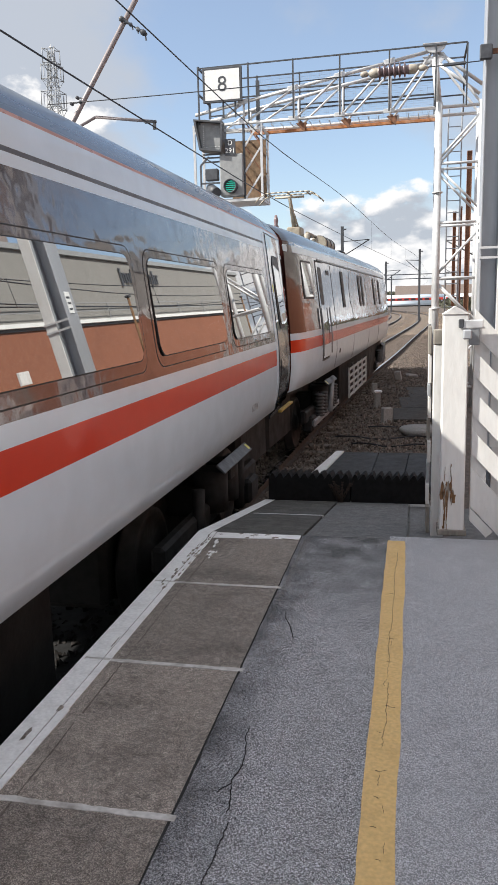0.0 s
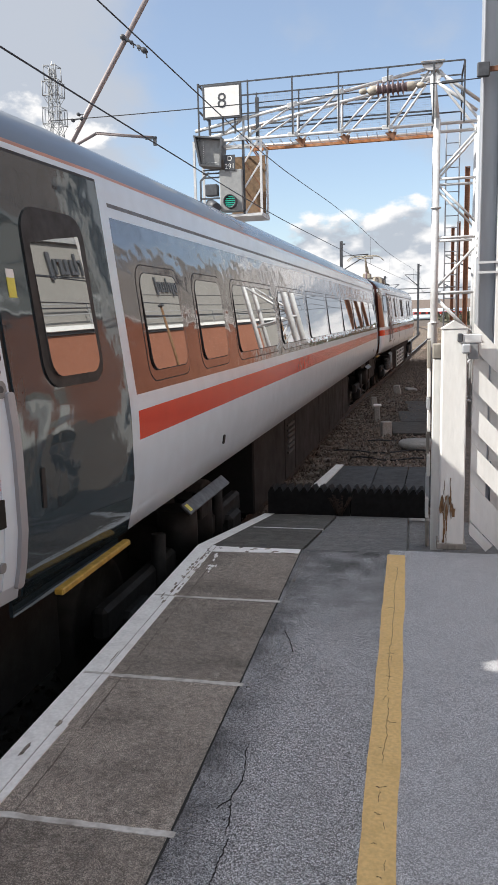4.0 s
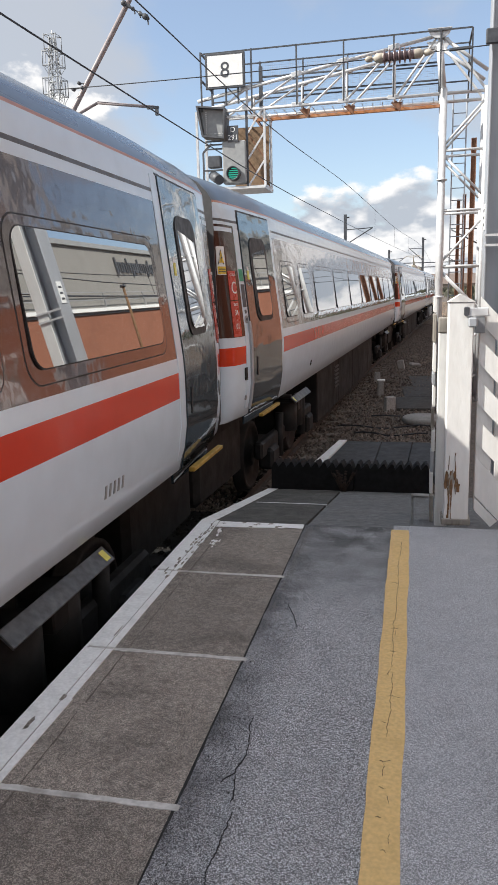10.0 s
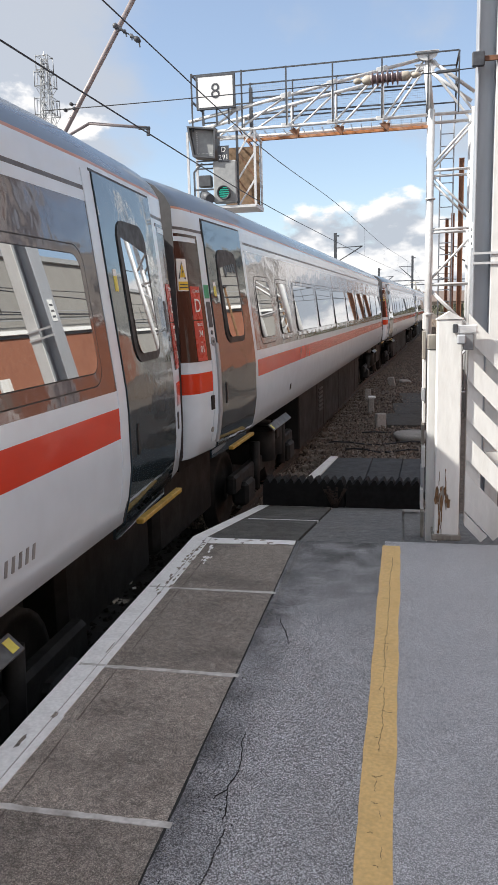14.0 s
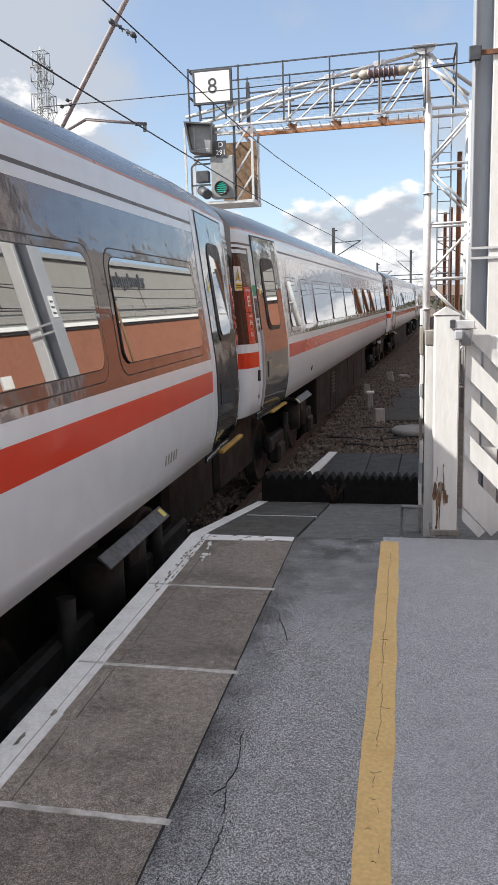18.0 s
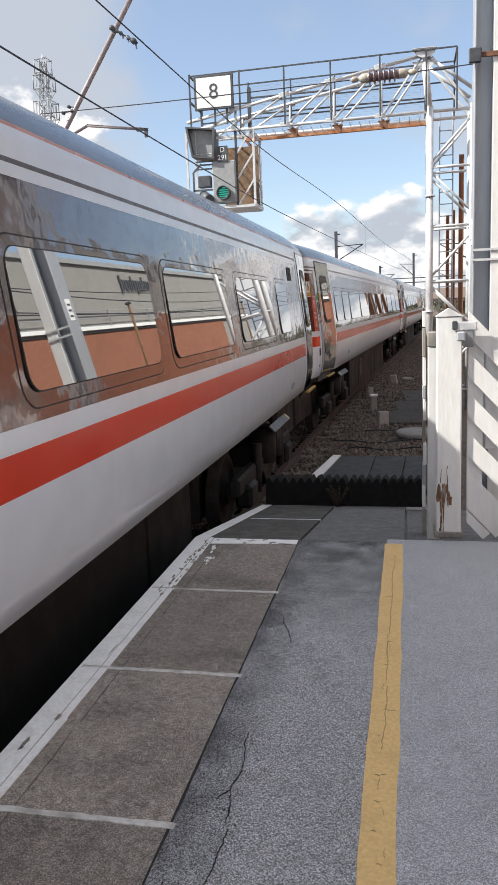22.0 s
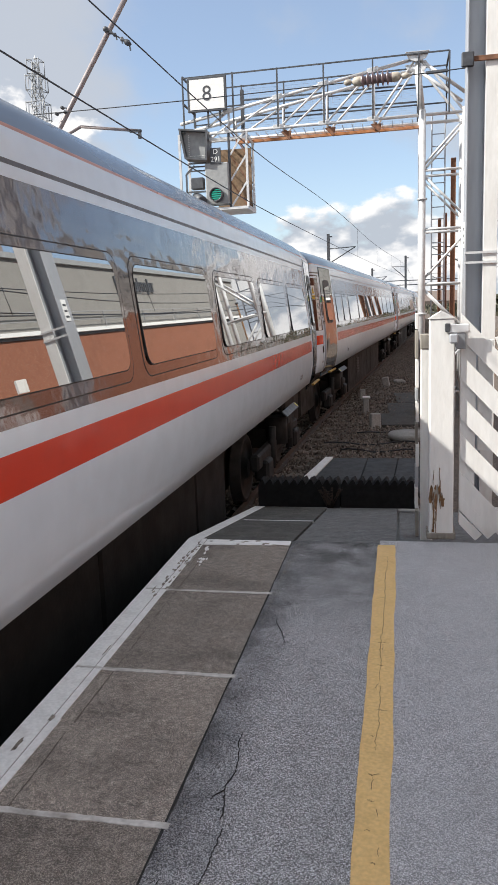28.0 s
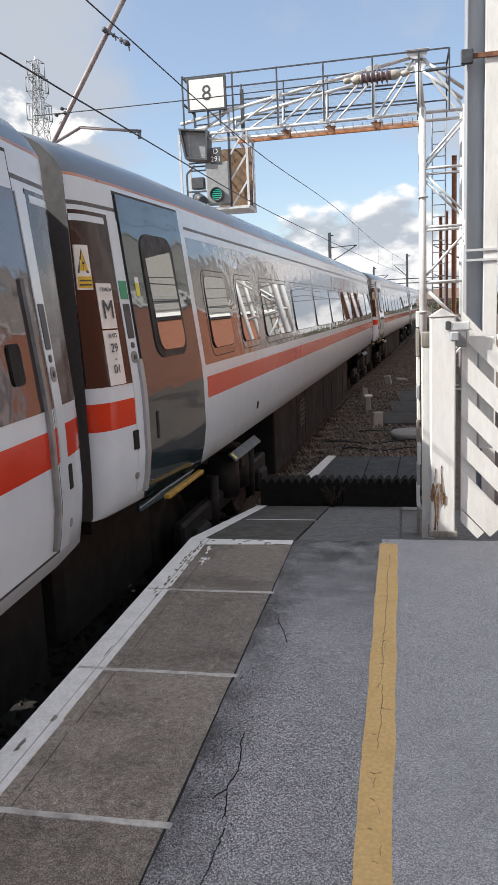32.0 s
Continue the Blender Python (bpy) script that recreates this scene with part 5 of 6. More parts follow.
    for x, z in ((-4.10, 6.47), (-2.87, 6.69), (-1.76, 6.89), (-0.60, 7.09)):
        for dy in (-0.065, D + 0.05):
            part("gusset", boxed(-0.13, 0.13, -0.012, 0.012, -0.06, 0.06, 0.01), STEEL_PALE, g).matrix_basis = pose(x, dy, z, 0, -10, 0)
            part("gusset", boxed(-0.13, 0.13, -0.012, 0.012, -0.05, 0.05, 0.01), STEEL_PALE, g).matrix_basis = pose(x, dy, 6.01)
    # fine wire mesh behind the back handrail
    posts = (-3.95, -2.86, -1.75, -0.60, 0.45)
    for xa, xb in zip(posts, posts[1:]):
        b = bmesh.new()
        n = int((xb - xa) / 0.055)
        for i in range(1, n):
            x = xa + (xb - xa) * i / n
            box(b, x - 0.0014, x + 0.0014, D + 0.17, D + 0.175, 6.05, 7.28)
        for i in range(1, 22):
            box(b, xa, xb, D + 0.175, D + 0.18, 6.05 + i * 0.056 - 0.0014, 6.05 + i * 0.056 + 0.0014)
        part("mesh_panel", b, MAST_GREY, g, "fine grey wire mesh infill")
    # rusty walkway bearer and floor
    strut("walkway_bearer", (-4.1, D - 0.06, 5.90), (0.50, D - 0.06, 5.92), 0.09, 0.065, BEARER_ORANGE, "orange rust-stained walkway bearer")
    for i in range(24):
        part("walkway_slat", boxed(-5.1 + i * 0.235, -5.085 + i * 0.235, 0.1, D - 0.1, 5.95, 5.96), STEEL_PALE, g)
    for x in (-2.70, -1.63, -0.54):
        b = bmesh.new()
        slab(b, [(x - 0.03, -0.05), (x + 0.03, -0.05), (x + 0.03, D), (x - 0.03, D)], 5.90, 5.93)
        vs = [b.verts.new(q) for q in ((x - 0.12, -0.04, 5.90), (x + 0.14, -0.04, 5.90), (x + 0.09, -0.04, 5.70))]
        ws = [b.verts.new((v.co.x, 0.04, v.co.z)) for v in vs]
        b.faces.new(vs), b.faces.new(ws[::-1])
        for i in range(3):
            b.faces.new((vs[i], ws[i], ws[(i + 1) % 3], vs[(i + 1) % 3]))
        part("bracket", b, STEEL_RUST, g, "rusty triangular bracket")
    # handrails, front and back of the walkway
    for dy, k in ((-0.12, 0), (D + 0.15, 1)):
        for x in (-5.20, -3.95, -2.86, -1.75, -0.60, 0.45, 1.14):
            strut("rail_post", (x, dy, 6.0), (x, dy, 7.33), 0.036, 0.036, STEEL_DARK)
        for z in (7.32, 6.90, 6.50):
            if k and z < 7:
                z -= 0.03
            if not k and z < 7.2:
                continue
            strut("handrail", (-5.20, dy, z - 0.03), (1.14, dy, z + 0.02), 0.030, 0.030, STEEL_DARK)
    for z in (6.96, 6.56):
        strut("handrail", (-3.90, D + 0.15, z), (0.45, D + 0.15, z), 0.035, 0.035, STEEL_DARK)
    strut("rail_post", (-3.83, D * 0.5, 6.0), (-3.83, D * 0.5, 7.05), 0.08, 0.08, STEEL_DARK)
    for x in (-5.20, 1.14):
        for z in (7.32, 6.7):
            strut("handrail", (x, -0.12, z), (x, D + 0.15, z), 0.04, 0.04, STEEL_DARK)
    # cage below for the signal
    for x, dy in ((-5.38, 0.0), (-4.12, 0.0), (-3.68, 0.0), (-3.68, D), (-5.38, D)):
        strut("cage_post", (x, dy, 4.20), (x, dy, 6.02), 0.055, 0.055, STEEL_DARK if x == -4.12 else STEEL_PALE)
    for dy in (0.0, D):
        for i, z in enumerate((4.22, 4.85, 5.45)):
            strut("cage_brace", (-4.10, dy, z), (-3.68, dy, z + 0.6), 0.04, 0.04, STEEL_PALE)
            strut("cage_brace", (-3.68, dy, z), (-4.10, dy, z + 0.6), 0.03, 0.03, STEEL_RUST)
    for z in (4.20, 5.85):
        strut("cage_rail", (-5.38 if z > 5 else -4.9, 0, z), (-3.66, 0, z), 0.05, 0.05, STEEL_PALE)
        strut("cage_rail", (-3.66, 0, z), (-3.66, D, z), 0.05, 0.05)
    part("cage_floor", boxed(-5.3, -3.64, -0.25, D, 4.13, 4.18), STEEL_PALE, g, "steel grating floor of the signal cage")
    part("back_board", boxed(-4.62, -3.72, D - 0.05, D - 0.02, 4.3, 5.75), PLY, g, "tan weathered back board")


def build_platform_sign():
    s = empty("platform_number_sign", pose(-4.58, GY - 0.2, 6.865))
    tagged(s, "white platform number sign with dark frame on the gantry", "sign")
    part("frame", boxed(-0.49, 0.49, 0.0, 0.05, -0.40, 0.40, 0.012), SIGN_DARK, s)
    part("face", boxed(-0.43, 0.43, -0.006, 0.01, -0.345, 0.345), SIGN_WHITE, s)
    writing("lettering", "8", 0.50, pose(0.0, -0.010, 0.0, 90, 0, 0), SIGN_DARK, s, "large dark figure eight")
    for x in (-0.35, 0.0, 0.3):
        part("hanger", boxed(x - 0.02, x + 0.02, 0.05, 0.085, -0.75, 0.42), SIGN_DARK, s)


def build_signal():
    s = empty("railway_signal", pose(0, GY - 0.02, 0))
    tagged(s, "grey colour-light signal showing green with a hooded route indicator", "railway signal")
    # hooded theatre box
    b = bmesh.new()
    f = [(-5.33, 6.12), (-4.60, 6.03), (-4.64, 5.32), (-5.20, 5.40)]
    vs = [b.verts.new((x, -0.22, z)) for x, z in f]
    ws = [b.verts.new((x, 0.26, z)) for x, z in f]
    inn = [b.verts.new((x * 0.86 + -4.93 * 0.14, -0.22, z * 0.88 + 5.74 * 0.12)) for x, z in f]
    deep = [b.verts.new((v.co.x, -0.05, v.co.z)) for v in inn]
    b.faces.new(ws)
    for i in range(4):
        j = (i + 1) % 4
        b.faces.new((vs[i], ws[i], ws[j], vs[j]))
        b.faces.new((vs[i], vs[j], inn[j], inn[i]))
        b.faces.new((inn[i], inn[j], deep[j], deep[i]))
    fc = b.faces.new(deep)
    fc.material_index = 1
    bmesh.ops.recalc_face_normals(b, faces=b.faces)
    part("indicator_hood", b, [SIGNAL_DARK, SIGNAL_GREY], s, "dark hooded indicator box")
    dots = bmesh.new()
    for i in range(12):
        box(dots, -5.13, -5.105, -0.058, -0.05, 5.48 + i * 0.045, 5.495 + i * 0.045)
        box(dots, -5.10 + i * 0.034, -5.085 + i * 0.034, -0.058, -0.05, 5.47, 5.485)
    part("lamp_dots", dots, SIGN_WHITE, s)
    p = part("identity_plate", boxed(-4.57, -4.30, -0.14, -0.12, 5.24, 5.62, 0.006), SIGN_DARK, s, "black signal identity plate")
    writing("lettering", "D", 0.17, pose(-4.435, -0.142, 5.525, 90, 0, 0), SIGN_WHITE, p)
    writing("lettering", "291", 0.17, pose(-4.435, -0.142, 5.345, 90, 0, 0), SIGN_WHITE, p)
    part("signal_case", boxed(-4.72, -4.13, -0.12, 0.18, 4.28, 5.28, 0.025), SIGNAL_GREY, s, "grey signal back plate")
    b = bmesh.new()
    m = pose(-4.43, -0.12, 4.50, 90, 0, 0)
    lathe(b, [(0.165, 0.0), (0.165, 0.20), (0.145, 0.20), (0.145, 0.02)], m, 22)
    part("lamp_hood", b, SIGNAL_DARK, s)
    lens = part("green_lens", lathe(bmesh.new(), [(0.143, 0.0), (0.143, 0.03), (0.10, 0.045), (0.0001, 0.05)], m, 22), GREEN_LAMP, s, "lit green signal lens")
    b = bmesh.new()
    for i in range(5):
        z = 4.40 + i * 0.05
        w = math.sqrt(max(0.02 - (z - 4.5) ** 2, 0.001)) * 0.95
        box(b, -4.43 - w, -4.43 + w, -0.19, -0.175, z - 0.011, z + 0.011)
    part("lens_bars", b, LENS_DARK, lens)
    # bracket work and junction box at the side
    b = bmesh.new()
    for z in (5.30, 5.22, 5.12):
        bar(b, (-5.15, -0.05, z), (-4.70, -0.05, z), 0.05, 0.03)
    bar(b, (-5.22, -0.05, 5.05), (-5.22, -0.05, 4.30), 0.04, 0.04)
    bar(b, (-5.22, -0.05, 5.05), (-5.0, -0.05, 5.25), 0.04, 0.04)
    bar(b, (-5.22, -0.05, 4.62), (-4.72, -0.05, 4.62), 0.04, 0.04)
    part("bracket", b, SIGNAL_DARK, s)
    part("junction_box", boxed(-5.10, -4.78, -0.10, 0.1, 4.68, 4.96, 0.02), SIGNAL_DARK, s)
    part("side_lamp", rodded((-5.02, 0.1, 4.52), (-4.78, -0.25, 4.36), 0.12, 14), SIGNAL_DARK, s)


# ---- overhead line ----
def wire_run(name, pts, r, parent, mat=WIRE):
    b = bmesh.new()
    prev = None
    for q in pts:
        q = Vector(q)
        ring = [b.verts.new(q + Vector((r * math.cos(a), 0, r * math.sin(a)))) for a in (0.5, 1.76, 3.0, 4.27, 5.5)]
        if prev:
            for i in range(5):
                b.faces.new((prev[i], ring[i], ring[(i + 1) % 5], prev[(i + 1) % 5])).smooth = True
        prev = ring
    return part(name, b, mat, parent)


def build_overhead():
    o = empty("overhead_line")
    tagged(o, "black overhead contact and catenary wires with droppers", "overhead line")
    MY = 9.05
    ys = [-25 + 2.0 * i for i in range(88)]
    wire_x = spline([(-25, -3.02), (9.1, -2.99), (14.8, -2.84), (23.2, -2.36), (40, -1.2), (56.9, 0.10), (75, 1.0), (100, 1.8), (150, 0.4)])
    wire_z = spline([(-25, 4.2), (9.1, 4.75), (14.8, 4.76), (25, 4.92), (40, 4.70), (62, 4.72), (90, 4.4), (115, 4.75), (150, 4.6)])
    wire_run("contact_wire", [(wire_x(y), y, 3.72) for y in ys], 0.0085, o)
    wire_run("catenary_wire", [(wire_x(y), y, wire_z(y)) for y in ys], 0.0085, o)
    for y in (33, 41, 49, 57):
        part("dropper", rodded((wire_x(y), y, 3.72), (wire_x(y), y, wire_z(y)), 0.004, 5), WIRE, o)
    # raking tube, registration arm and stay at the support
    c = empty("cantilever_bracket", pose(0, MY, 0))
    tagged(c, "pale grey cantilever bracket carrying the overhead wires", "cantilever bracket")
    part("raking_tube", rodded((-5.49, 0, 1.72), (-2.711, 0, 5.78), 0.030, 10), TUBE_BROWN, c, "grey raking tube")
    part("registration_arm", rodded((-4.6, 0, 3.52), (-3.73, 0, 3.89), 0.018), TUBE_BROWN, c)
    part("registration_arm", rodded((-3.73, 0, 3.89), (-3.02, 0, 3.79), 0.018), TUBE_BROWN, c)
    b = bmesh.new()
    box(b, -3.12, -2.98, -0.02, 0.02, 3.775, 3.80)
    box(b, -3.02, -2.985, -0.015, 0.015, 3.70, 3.80)
    part("clip", b, STEEL_DARK, c)
    b = bmesh.new()
    m = Matrix.Translation((-3.36, -0.035, 4.94)) @ Vector((0.317, 0.035, -0.205)).to_track_quat("Z", "Y").to_matrix().to_4x4()
    lathe(b, [(0.010, 0), (0.032, 0.02), (0.030, 0.05), (0.012, 0.07), (0.026, 0.10), (0.012, 0.13), (0.026, 0.16), (0.008, 0.18), (0.008, 0.235), (0.028, 0.25), (0.014, 0.28), (0.032, 0.31), (0.034, 0.34), (0.010, 0.378)], m, 10)
    for d, h in ((0.17, 0.05), (0.245, 0.05), (0.35, 0.075)):
        q = m @ Vector((0, 0, d))
        bar(b, q + Vector((0, 0, 0.02)), q + Vector((0.012, 0, -h)), 0.014, 0.014)
    part("insulator", b, SIGNAL_DARK, c, "small black strain insulator")
    b = bmesh.new()
    for x, z in ((-4.018, 4.052), (-3.941, 4.116), (-3.905, 4.062)):
        lathe(b, [(0.008, -0.03), (0.020, -0.02), (0.020, 0.02), (0.008, 0.03)], pose(x, -0.02, z, 90, 0, 0), 12)
    bar(b, (-4.018, -0.02, 4.052), (-3.86, -0.02, 4.075), 0.012, 0.012)
    bar(b, (-3.95, -0.02, 4.12), (-3.85, -0.02, 4.10), 0.012, 0.012)
    part("pulley_clamp", b, SIGNAL_DARK, c)
    b = bmesh.new()
    box(b, -5.45, -5.25, -0.1, 0.1, RAIL_Z - 0.3, 6.4, 0.01)
    part("support_mast", b, MAST_GREY, c)
    # cross-track span wire with its big insulator, ending on the platform mast
    s = empty("span_wire", pose(0, 8.75, 0))
    tagged(s, "cross-track wire with a ribbed brown insulator", "span wire")
    a, e = Vector((-4.3, 0.25, 4.06)), Vector((0.70, -0.15, 4.02))

    def along(x):
        u = (x - a.x) / (e.x - a.x)
        return a.lerp(e, u) - Vector((0, 0, 0.10 * u * (1 - u)))
    part("wire", cross_wire([along(-4.3 + 5.0 * i / 14) for i in range(15)], 0.006), WIRE, s)
    b = bmesh.new()
    m = Matrix.Translation(along(-0.475)) @ (along(0.05) - along(-0.475)).to_track_quat("Z", "Y").to_matrix().to_4x4()
    prof = [(0.012, -0.10), (0.03, -0.08), (0.03, -0.03), (0.012, -0.02), (0.03, 0.0), (0.048, 0.02), (0.048, 0.08)]
    for i in range(6):
        z = 0.09 + i * 0.052
        prof += [(0.042, z), (0.080, z + 0.012), (0.074, z + 0.018), (0.042, z + 0.024)]
    lathe(b, prof + [(0.048, 0.41), (0.048, 0.47), (0.03, 0.49), (0.012, 0.50), (0.03, 0.52), (0.03, 0.56), (0.01, 0.60)], m, 18)
    for f in b.faces:
        q = (m.inverted() @ f.calc_center_median()).z
        f.material_index = 1 if q < 0.09 or q > 0.405 else 0
    part("insulator", b, [INSULATOR, CAP_CREAM], s, "ribbed brown porcelain insulator with cream caps")
    part("turnbuckle", bar(bmesh.new(), along(0.28), along(0.50), 0.05, 0.02), STEEL_DARK, s)


def build_yard_wires():
    o = tagged(empty("yard_overhead_line"), "black overhead wires above the far yard track", "overhead line")
    for x, z, sag in ((6.4, 3.9, 0.05), (6.5, 5.0, 0.7), (7.6, 4.6, 0.4), (8.8, 5.9, 0.5), (5.6, 6.3, 0.3)):
        wire_run("wire", [(x + 0.25 * math.sin(y * 0.11 + z), y, z - sag * math.sin(math.pi * ((y + 40) % 50) / 50)) for y in range(-20, 121, 5)], 0.018, o)
    for i in range(9):
        y = -15 + i * 11
        part("dropper", rodded((6.45, y, 3.9), (6.5, y, 4.7), 0.010, 5), WIRE, o)


def cross_wire(pts, r):
    b = bmesh.new()
    prev = None
    for q in pts:
        ring = [b.verts.new(q + Vector((0, r * math.cos(a), r * math.sin(a)))) for a in (0.5, 1.76, 3.0, 4.27, 5.5)]
        if prev:
            for i in range(5):
                b.faces.new((prev[i], ring[i], ring[(i + 1) % 5], prev[(i + 1) % 5])).smooth = True
        prev = ring
    return b


# ---- mast beside the platform end ----
def build_mast():
    m = empty("line_mast", pose(0.67, 8.5, 0))
    tagged(m, "tall grey galvanised H-section overhead line mast", "mast")
    z0, z1 = RAIL_Z - 0.3, 9.5
    part("flange", boxed(0.0, 0.014, -0.15, 0.15, z0, z1, 0.003), MAST_GREY, m)
    part("web", boxed(0.014, 0.178, -0.006, 0.006, z0, z1), MAST_GREY, m)
    # white where the mast is grey: the sunlit face put into the colour
    part("flange", boxed(0.178, 0.315, -0.15, -0.136, z0, z1, 0.003), WHITE_WOOD_LIT_PLATE, m, "pale face plate, sunlight put into its white")
    part("flange", boxed(0.178, 0.192, -0.136, 0.15, z0, z1), MAST_GREY, m)
    for z, x1 in ((2.16, 0.32), (2.06, 0.32)):
        part("band", boxed(-0.008, x1, -0.165, -0.153, z - 0.012, z + 0.012), STEEL_PALE, m, "thin steel band round the mast")
    for z in (4.02, 5.3):
        part("band", boxed(-0.01, 0.32, -0.165, -0.152, z - 0.014, z + 0.014), STEEL_DARK, m)
    sg = part("mast_plate", boxed(-0.008, 0.0, -0.06, 0.06, 2.22, 2.48), SIGN_WHITE, m, "small white plate on the mast")
    for k in range(3):
        part("text_bar", boxed(-0.011, -0.008, -0.045, 0.035, 2.26 + k * 0.07, 2.285 + k * 0.07), SIGN_DARK, sg)
    part("clamp", boxed(-0.06, 0.06, -0.20, -0.155, 3.95, 4.09, 0.01), STEEL_DARK, m, "dark steel wire clamp")
    part("clamp", boxed(0.02, 0.30, -0.175, -0.155, 4.0, 4.05, 0.005), STEEL_RUST, m)


# ---- gate at the platform's end ----
def build_gate():
    p = empty("gate_post", pose(0.29, 5.46, 0))
    tagged(p, "white painted wooden gate post, pointed top, rotten foot", "gate post")
    b = bmesh.new()
    box(b, -0.084, 0.084, -0.09, 0.09, 0.03, 1.555, 0.008)
    v = [b.verts.new(q) for q in ((-0.092, -0.095, 1.553), (0.092, -0.095, 1.553), (0.092, 0.095, 1.553), (-0.092, 0.095, 1.553))]
    r = [b.verts.new(q) for q in ((-0.005, -0.095, 1.607), (-0.005, 0.095, 1.607))]
    b.faces.new((v[0], v[1], r[0])), b.faces.new((v[2], v[3], r[1])), b.faces.new((v[1], v[2], r[1], r[0])), b.faces.new((v[3], v[0], r[0], r[1]))
    part("post", b, WHITE_WOOD_LIT_PLATE, p)
    part("foot", boxed(-0.10, 0.10, -0.098, 0.098, 0.0, 0.045, 0.006), WOOD_OLD, p, "bare grey wooden foot")
    # flaked, rotten patch with cracks above it
    rng = random.Random(8)
    for k in range(26):
        x = -0.075 + 0.085 * rng.random()
        zc = 0.315 + rng.gauss(0, 0.028)
        hh = rng.uniform(0.025, 0.060) * (1.2 - 8 * abs(x + 0.034))
        ww = rng.uniform(0.006, 0.014)
        b = bmesh.new()
        pts = [(x - ww * rng.uniform(0.3, 0.6), zc - hh), (x + ww * 0.3, zc - hh * rng.uniform(0.7, 1.1)), (x + ww * rng.uniform(0.5, 1.0), zc), (x + ww * 0.2, zc + hh * rng.uniform(0.6, 1.0)), (x - ww * 0.4, zc + hh * 0.8), (x - ww, zc + rng.uniform(-0.02, 0.02))]
        b.faces.new([b.verts.new((px, -0.0932 - 0.0008 * k / 4, pz)) for px, pz in pts])
        part("rot_sliver", b, WOOD_ROT if k % 3 else WOOD_OLD, p, "brown rotten wood where paint has gone")
    for x, za, zb, w in ((-0.055, 0.05, 0.27, 0.014), (-0.035, 0.04, 0.24, 0.008), (-0.012, 0.38, 0.52, 0.006), (0.012, 0.24, 0.30, 0.02), (-0.06, 0.40, 0.50, 0.005)):
        z, b = za, bmesh.new()
        while z < zb:
            x += rng.uniform(-0.004, 0.004)
            h = rng.uniform(0.02, 0.05)
            ww = w * rng.uniform(0.5, 1.2)
            box(b, x - ww / 2, x + ww / 2, -0.0945, -0.088, z, min(z + h, zb))
            z += h
        part("paint_crack", b, WOOD_ROT, p, "vertical split showing brown wood")
    # latch and padlock
    l = empty("latch", pose(0.345, 5.355, 1.485))
    tagged(l, "grey steel gate latch with hanging padlock", "latch")
    part("hasp", boxed(-0.02, 0.12, -0.012, 0.012, -0.028, 0.03, 0.006), STEEL_PALE, l)
    part("keeper", boxed(-0.04, -0.005, -0.02, 0.014, -0.022, 0.036, 0.006), STEEL_DARK, l)
    part("padlock", boxed(-0.012, 0.048, -0.03, 0.004, -0.10, -0.034, 0.010), MAST_GREY, l)
    part("backplate", boxed(0.03, 0.10, -0.006, 0.012, -0.14, -0.03, 0.005), UNDER_GREY, l)
    # gate: diagonal boards over an upright frame
    g = empty("gate", pose(0.416, 5.44, 0))
    tagged(g, "white painted wooden gate with sloping diagonal boards", "gate")
    slope = radians(47)
    u, n = Vector((math.cos(slope), 0, -math.sin(slope))), Vector((math.sin(slope), 0, math.cos(slope)))
    for i, (z, hw, ln) in enumerate([(1.50 - 0.275 * k, 0.058, min((1.46 - 0.275 * k) / math.sin(slope), 1.7)) for k in range(5)] + [(0.262, 0.036, 0.33), (0.150, 0.032, 0.20)]):
        b = bmesh.new()
        c0 = Vector((0.0, -0.03 - 0.002 * (i % 2), z))
        q = [c0 + n * hw, c0 - n * hw]
        # cut upright at the stile, square at the free end
        a1, a2 = q[0] - u * (q[0].x / u.x), q[1] - u * (q[1].x / u.x)
        o1, o2 = q[0] + u * ln, q[1] + u * ln
        pr = [a1, o1, o2, a2]
        fv = [b.verts.new((w.x, c0.y, w.z)) for w in pr]
        bv = [b.verts.new((w.x, c0.y + 0.022, w.z)) for w in pr]
        b.faces.new(fv), b.faces.new(bv[::-1])
        for k in range(4):
            b.faces.new((fv[k], bv[k], bv[(k + 1) % 4], fv[(k + 1) % 4]))
        bmesh.ops.recalc_face_normals(b, faces=b.faces)
        part("board", b, WHITE_WOOD_LIT_PLATE, g)
    part("stile", boxed(0.0, 0.105, 0.0, 0.05, 0.10, 1.46, 0.004), WHITE_WOOD_LIT_PLATE, g)
    part("stile", boxed(0.125, 0.225, 0.05, 0.09, 0.62, 1.40, 0.004), WHITE_WOOD_LIT_PLATE, g)
    part("stile", boxed(1.35, 1.46, 0.0, 0.05, 0.10, 1.46, 0.004), WHITE_WOOD_LIT_PLATE, g)
    part("rail", boxed(0.106, 1.349, 0.0, 0.045, 0.10, 0.21, 0.004), WHITE_WOOD_LIT_PLATE, g)
    part("rail", boxed(0.226, 1.349, 0.05, 0.085, 1.18, 1.30, 0.004), WHITE_WOOD_LIT_PLATE, g)
    part("counter_brace", bar(bmesh.new(), (0.25, 0.03, 1.36), (1.2, 0.03, 1.72), 0.03, 0.11), WHITE_WOOD_LIT_PLATE, g)
    # end post of the side fence behind, with one narrow edge-on pale
    f = empty("side_fence", pose(0.0, 5.75, 0))
    tagged(f, "white board fence seen edge on beside the ramp", "fence")
    part("fence_post", boxed(0.155, 0.245, -0.05, 0.05, ramp_z(0, 5.8) - 0.05, 1.33, 0.006), WHITE_WOOD_LIT_PLATE, f)
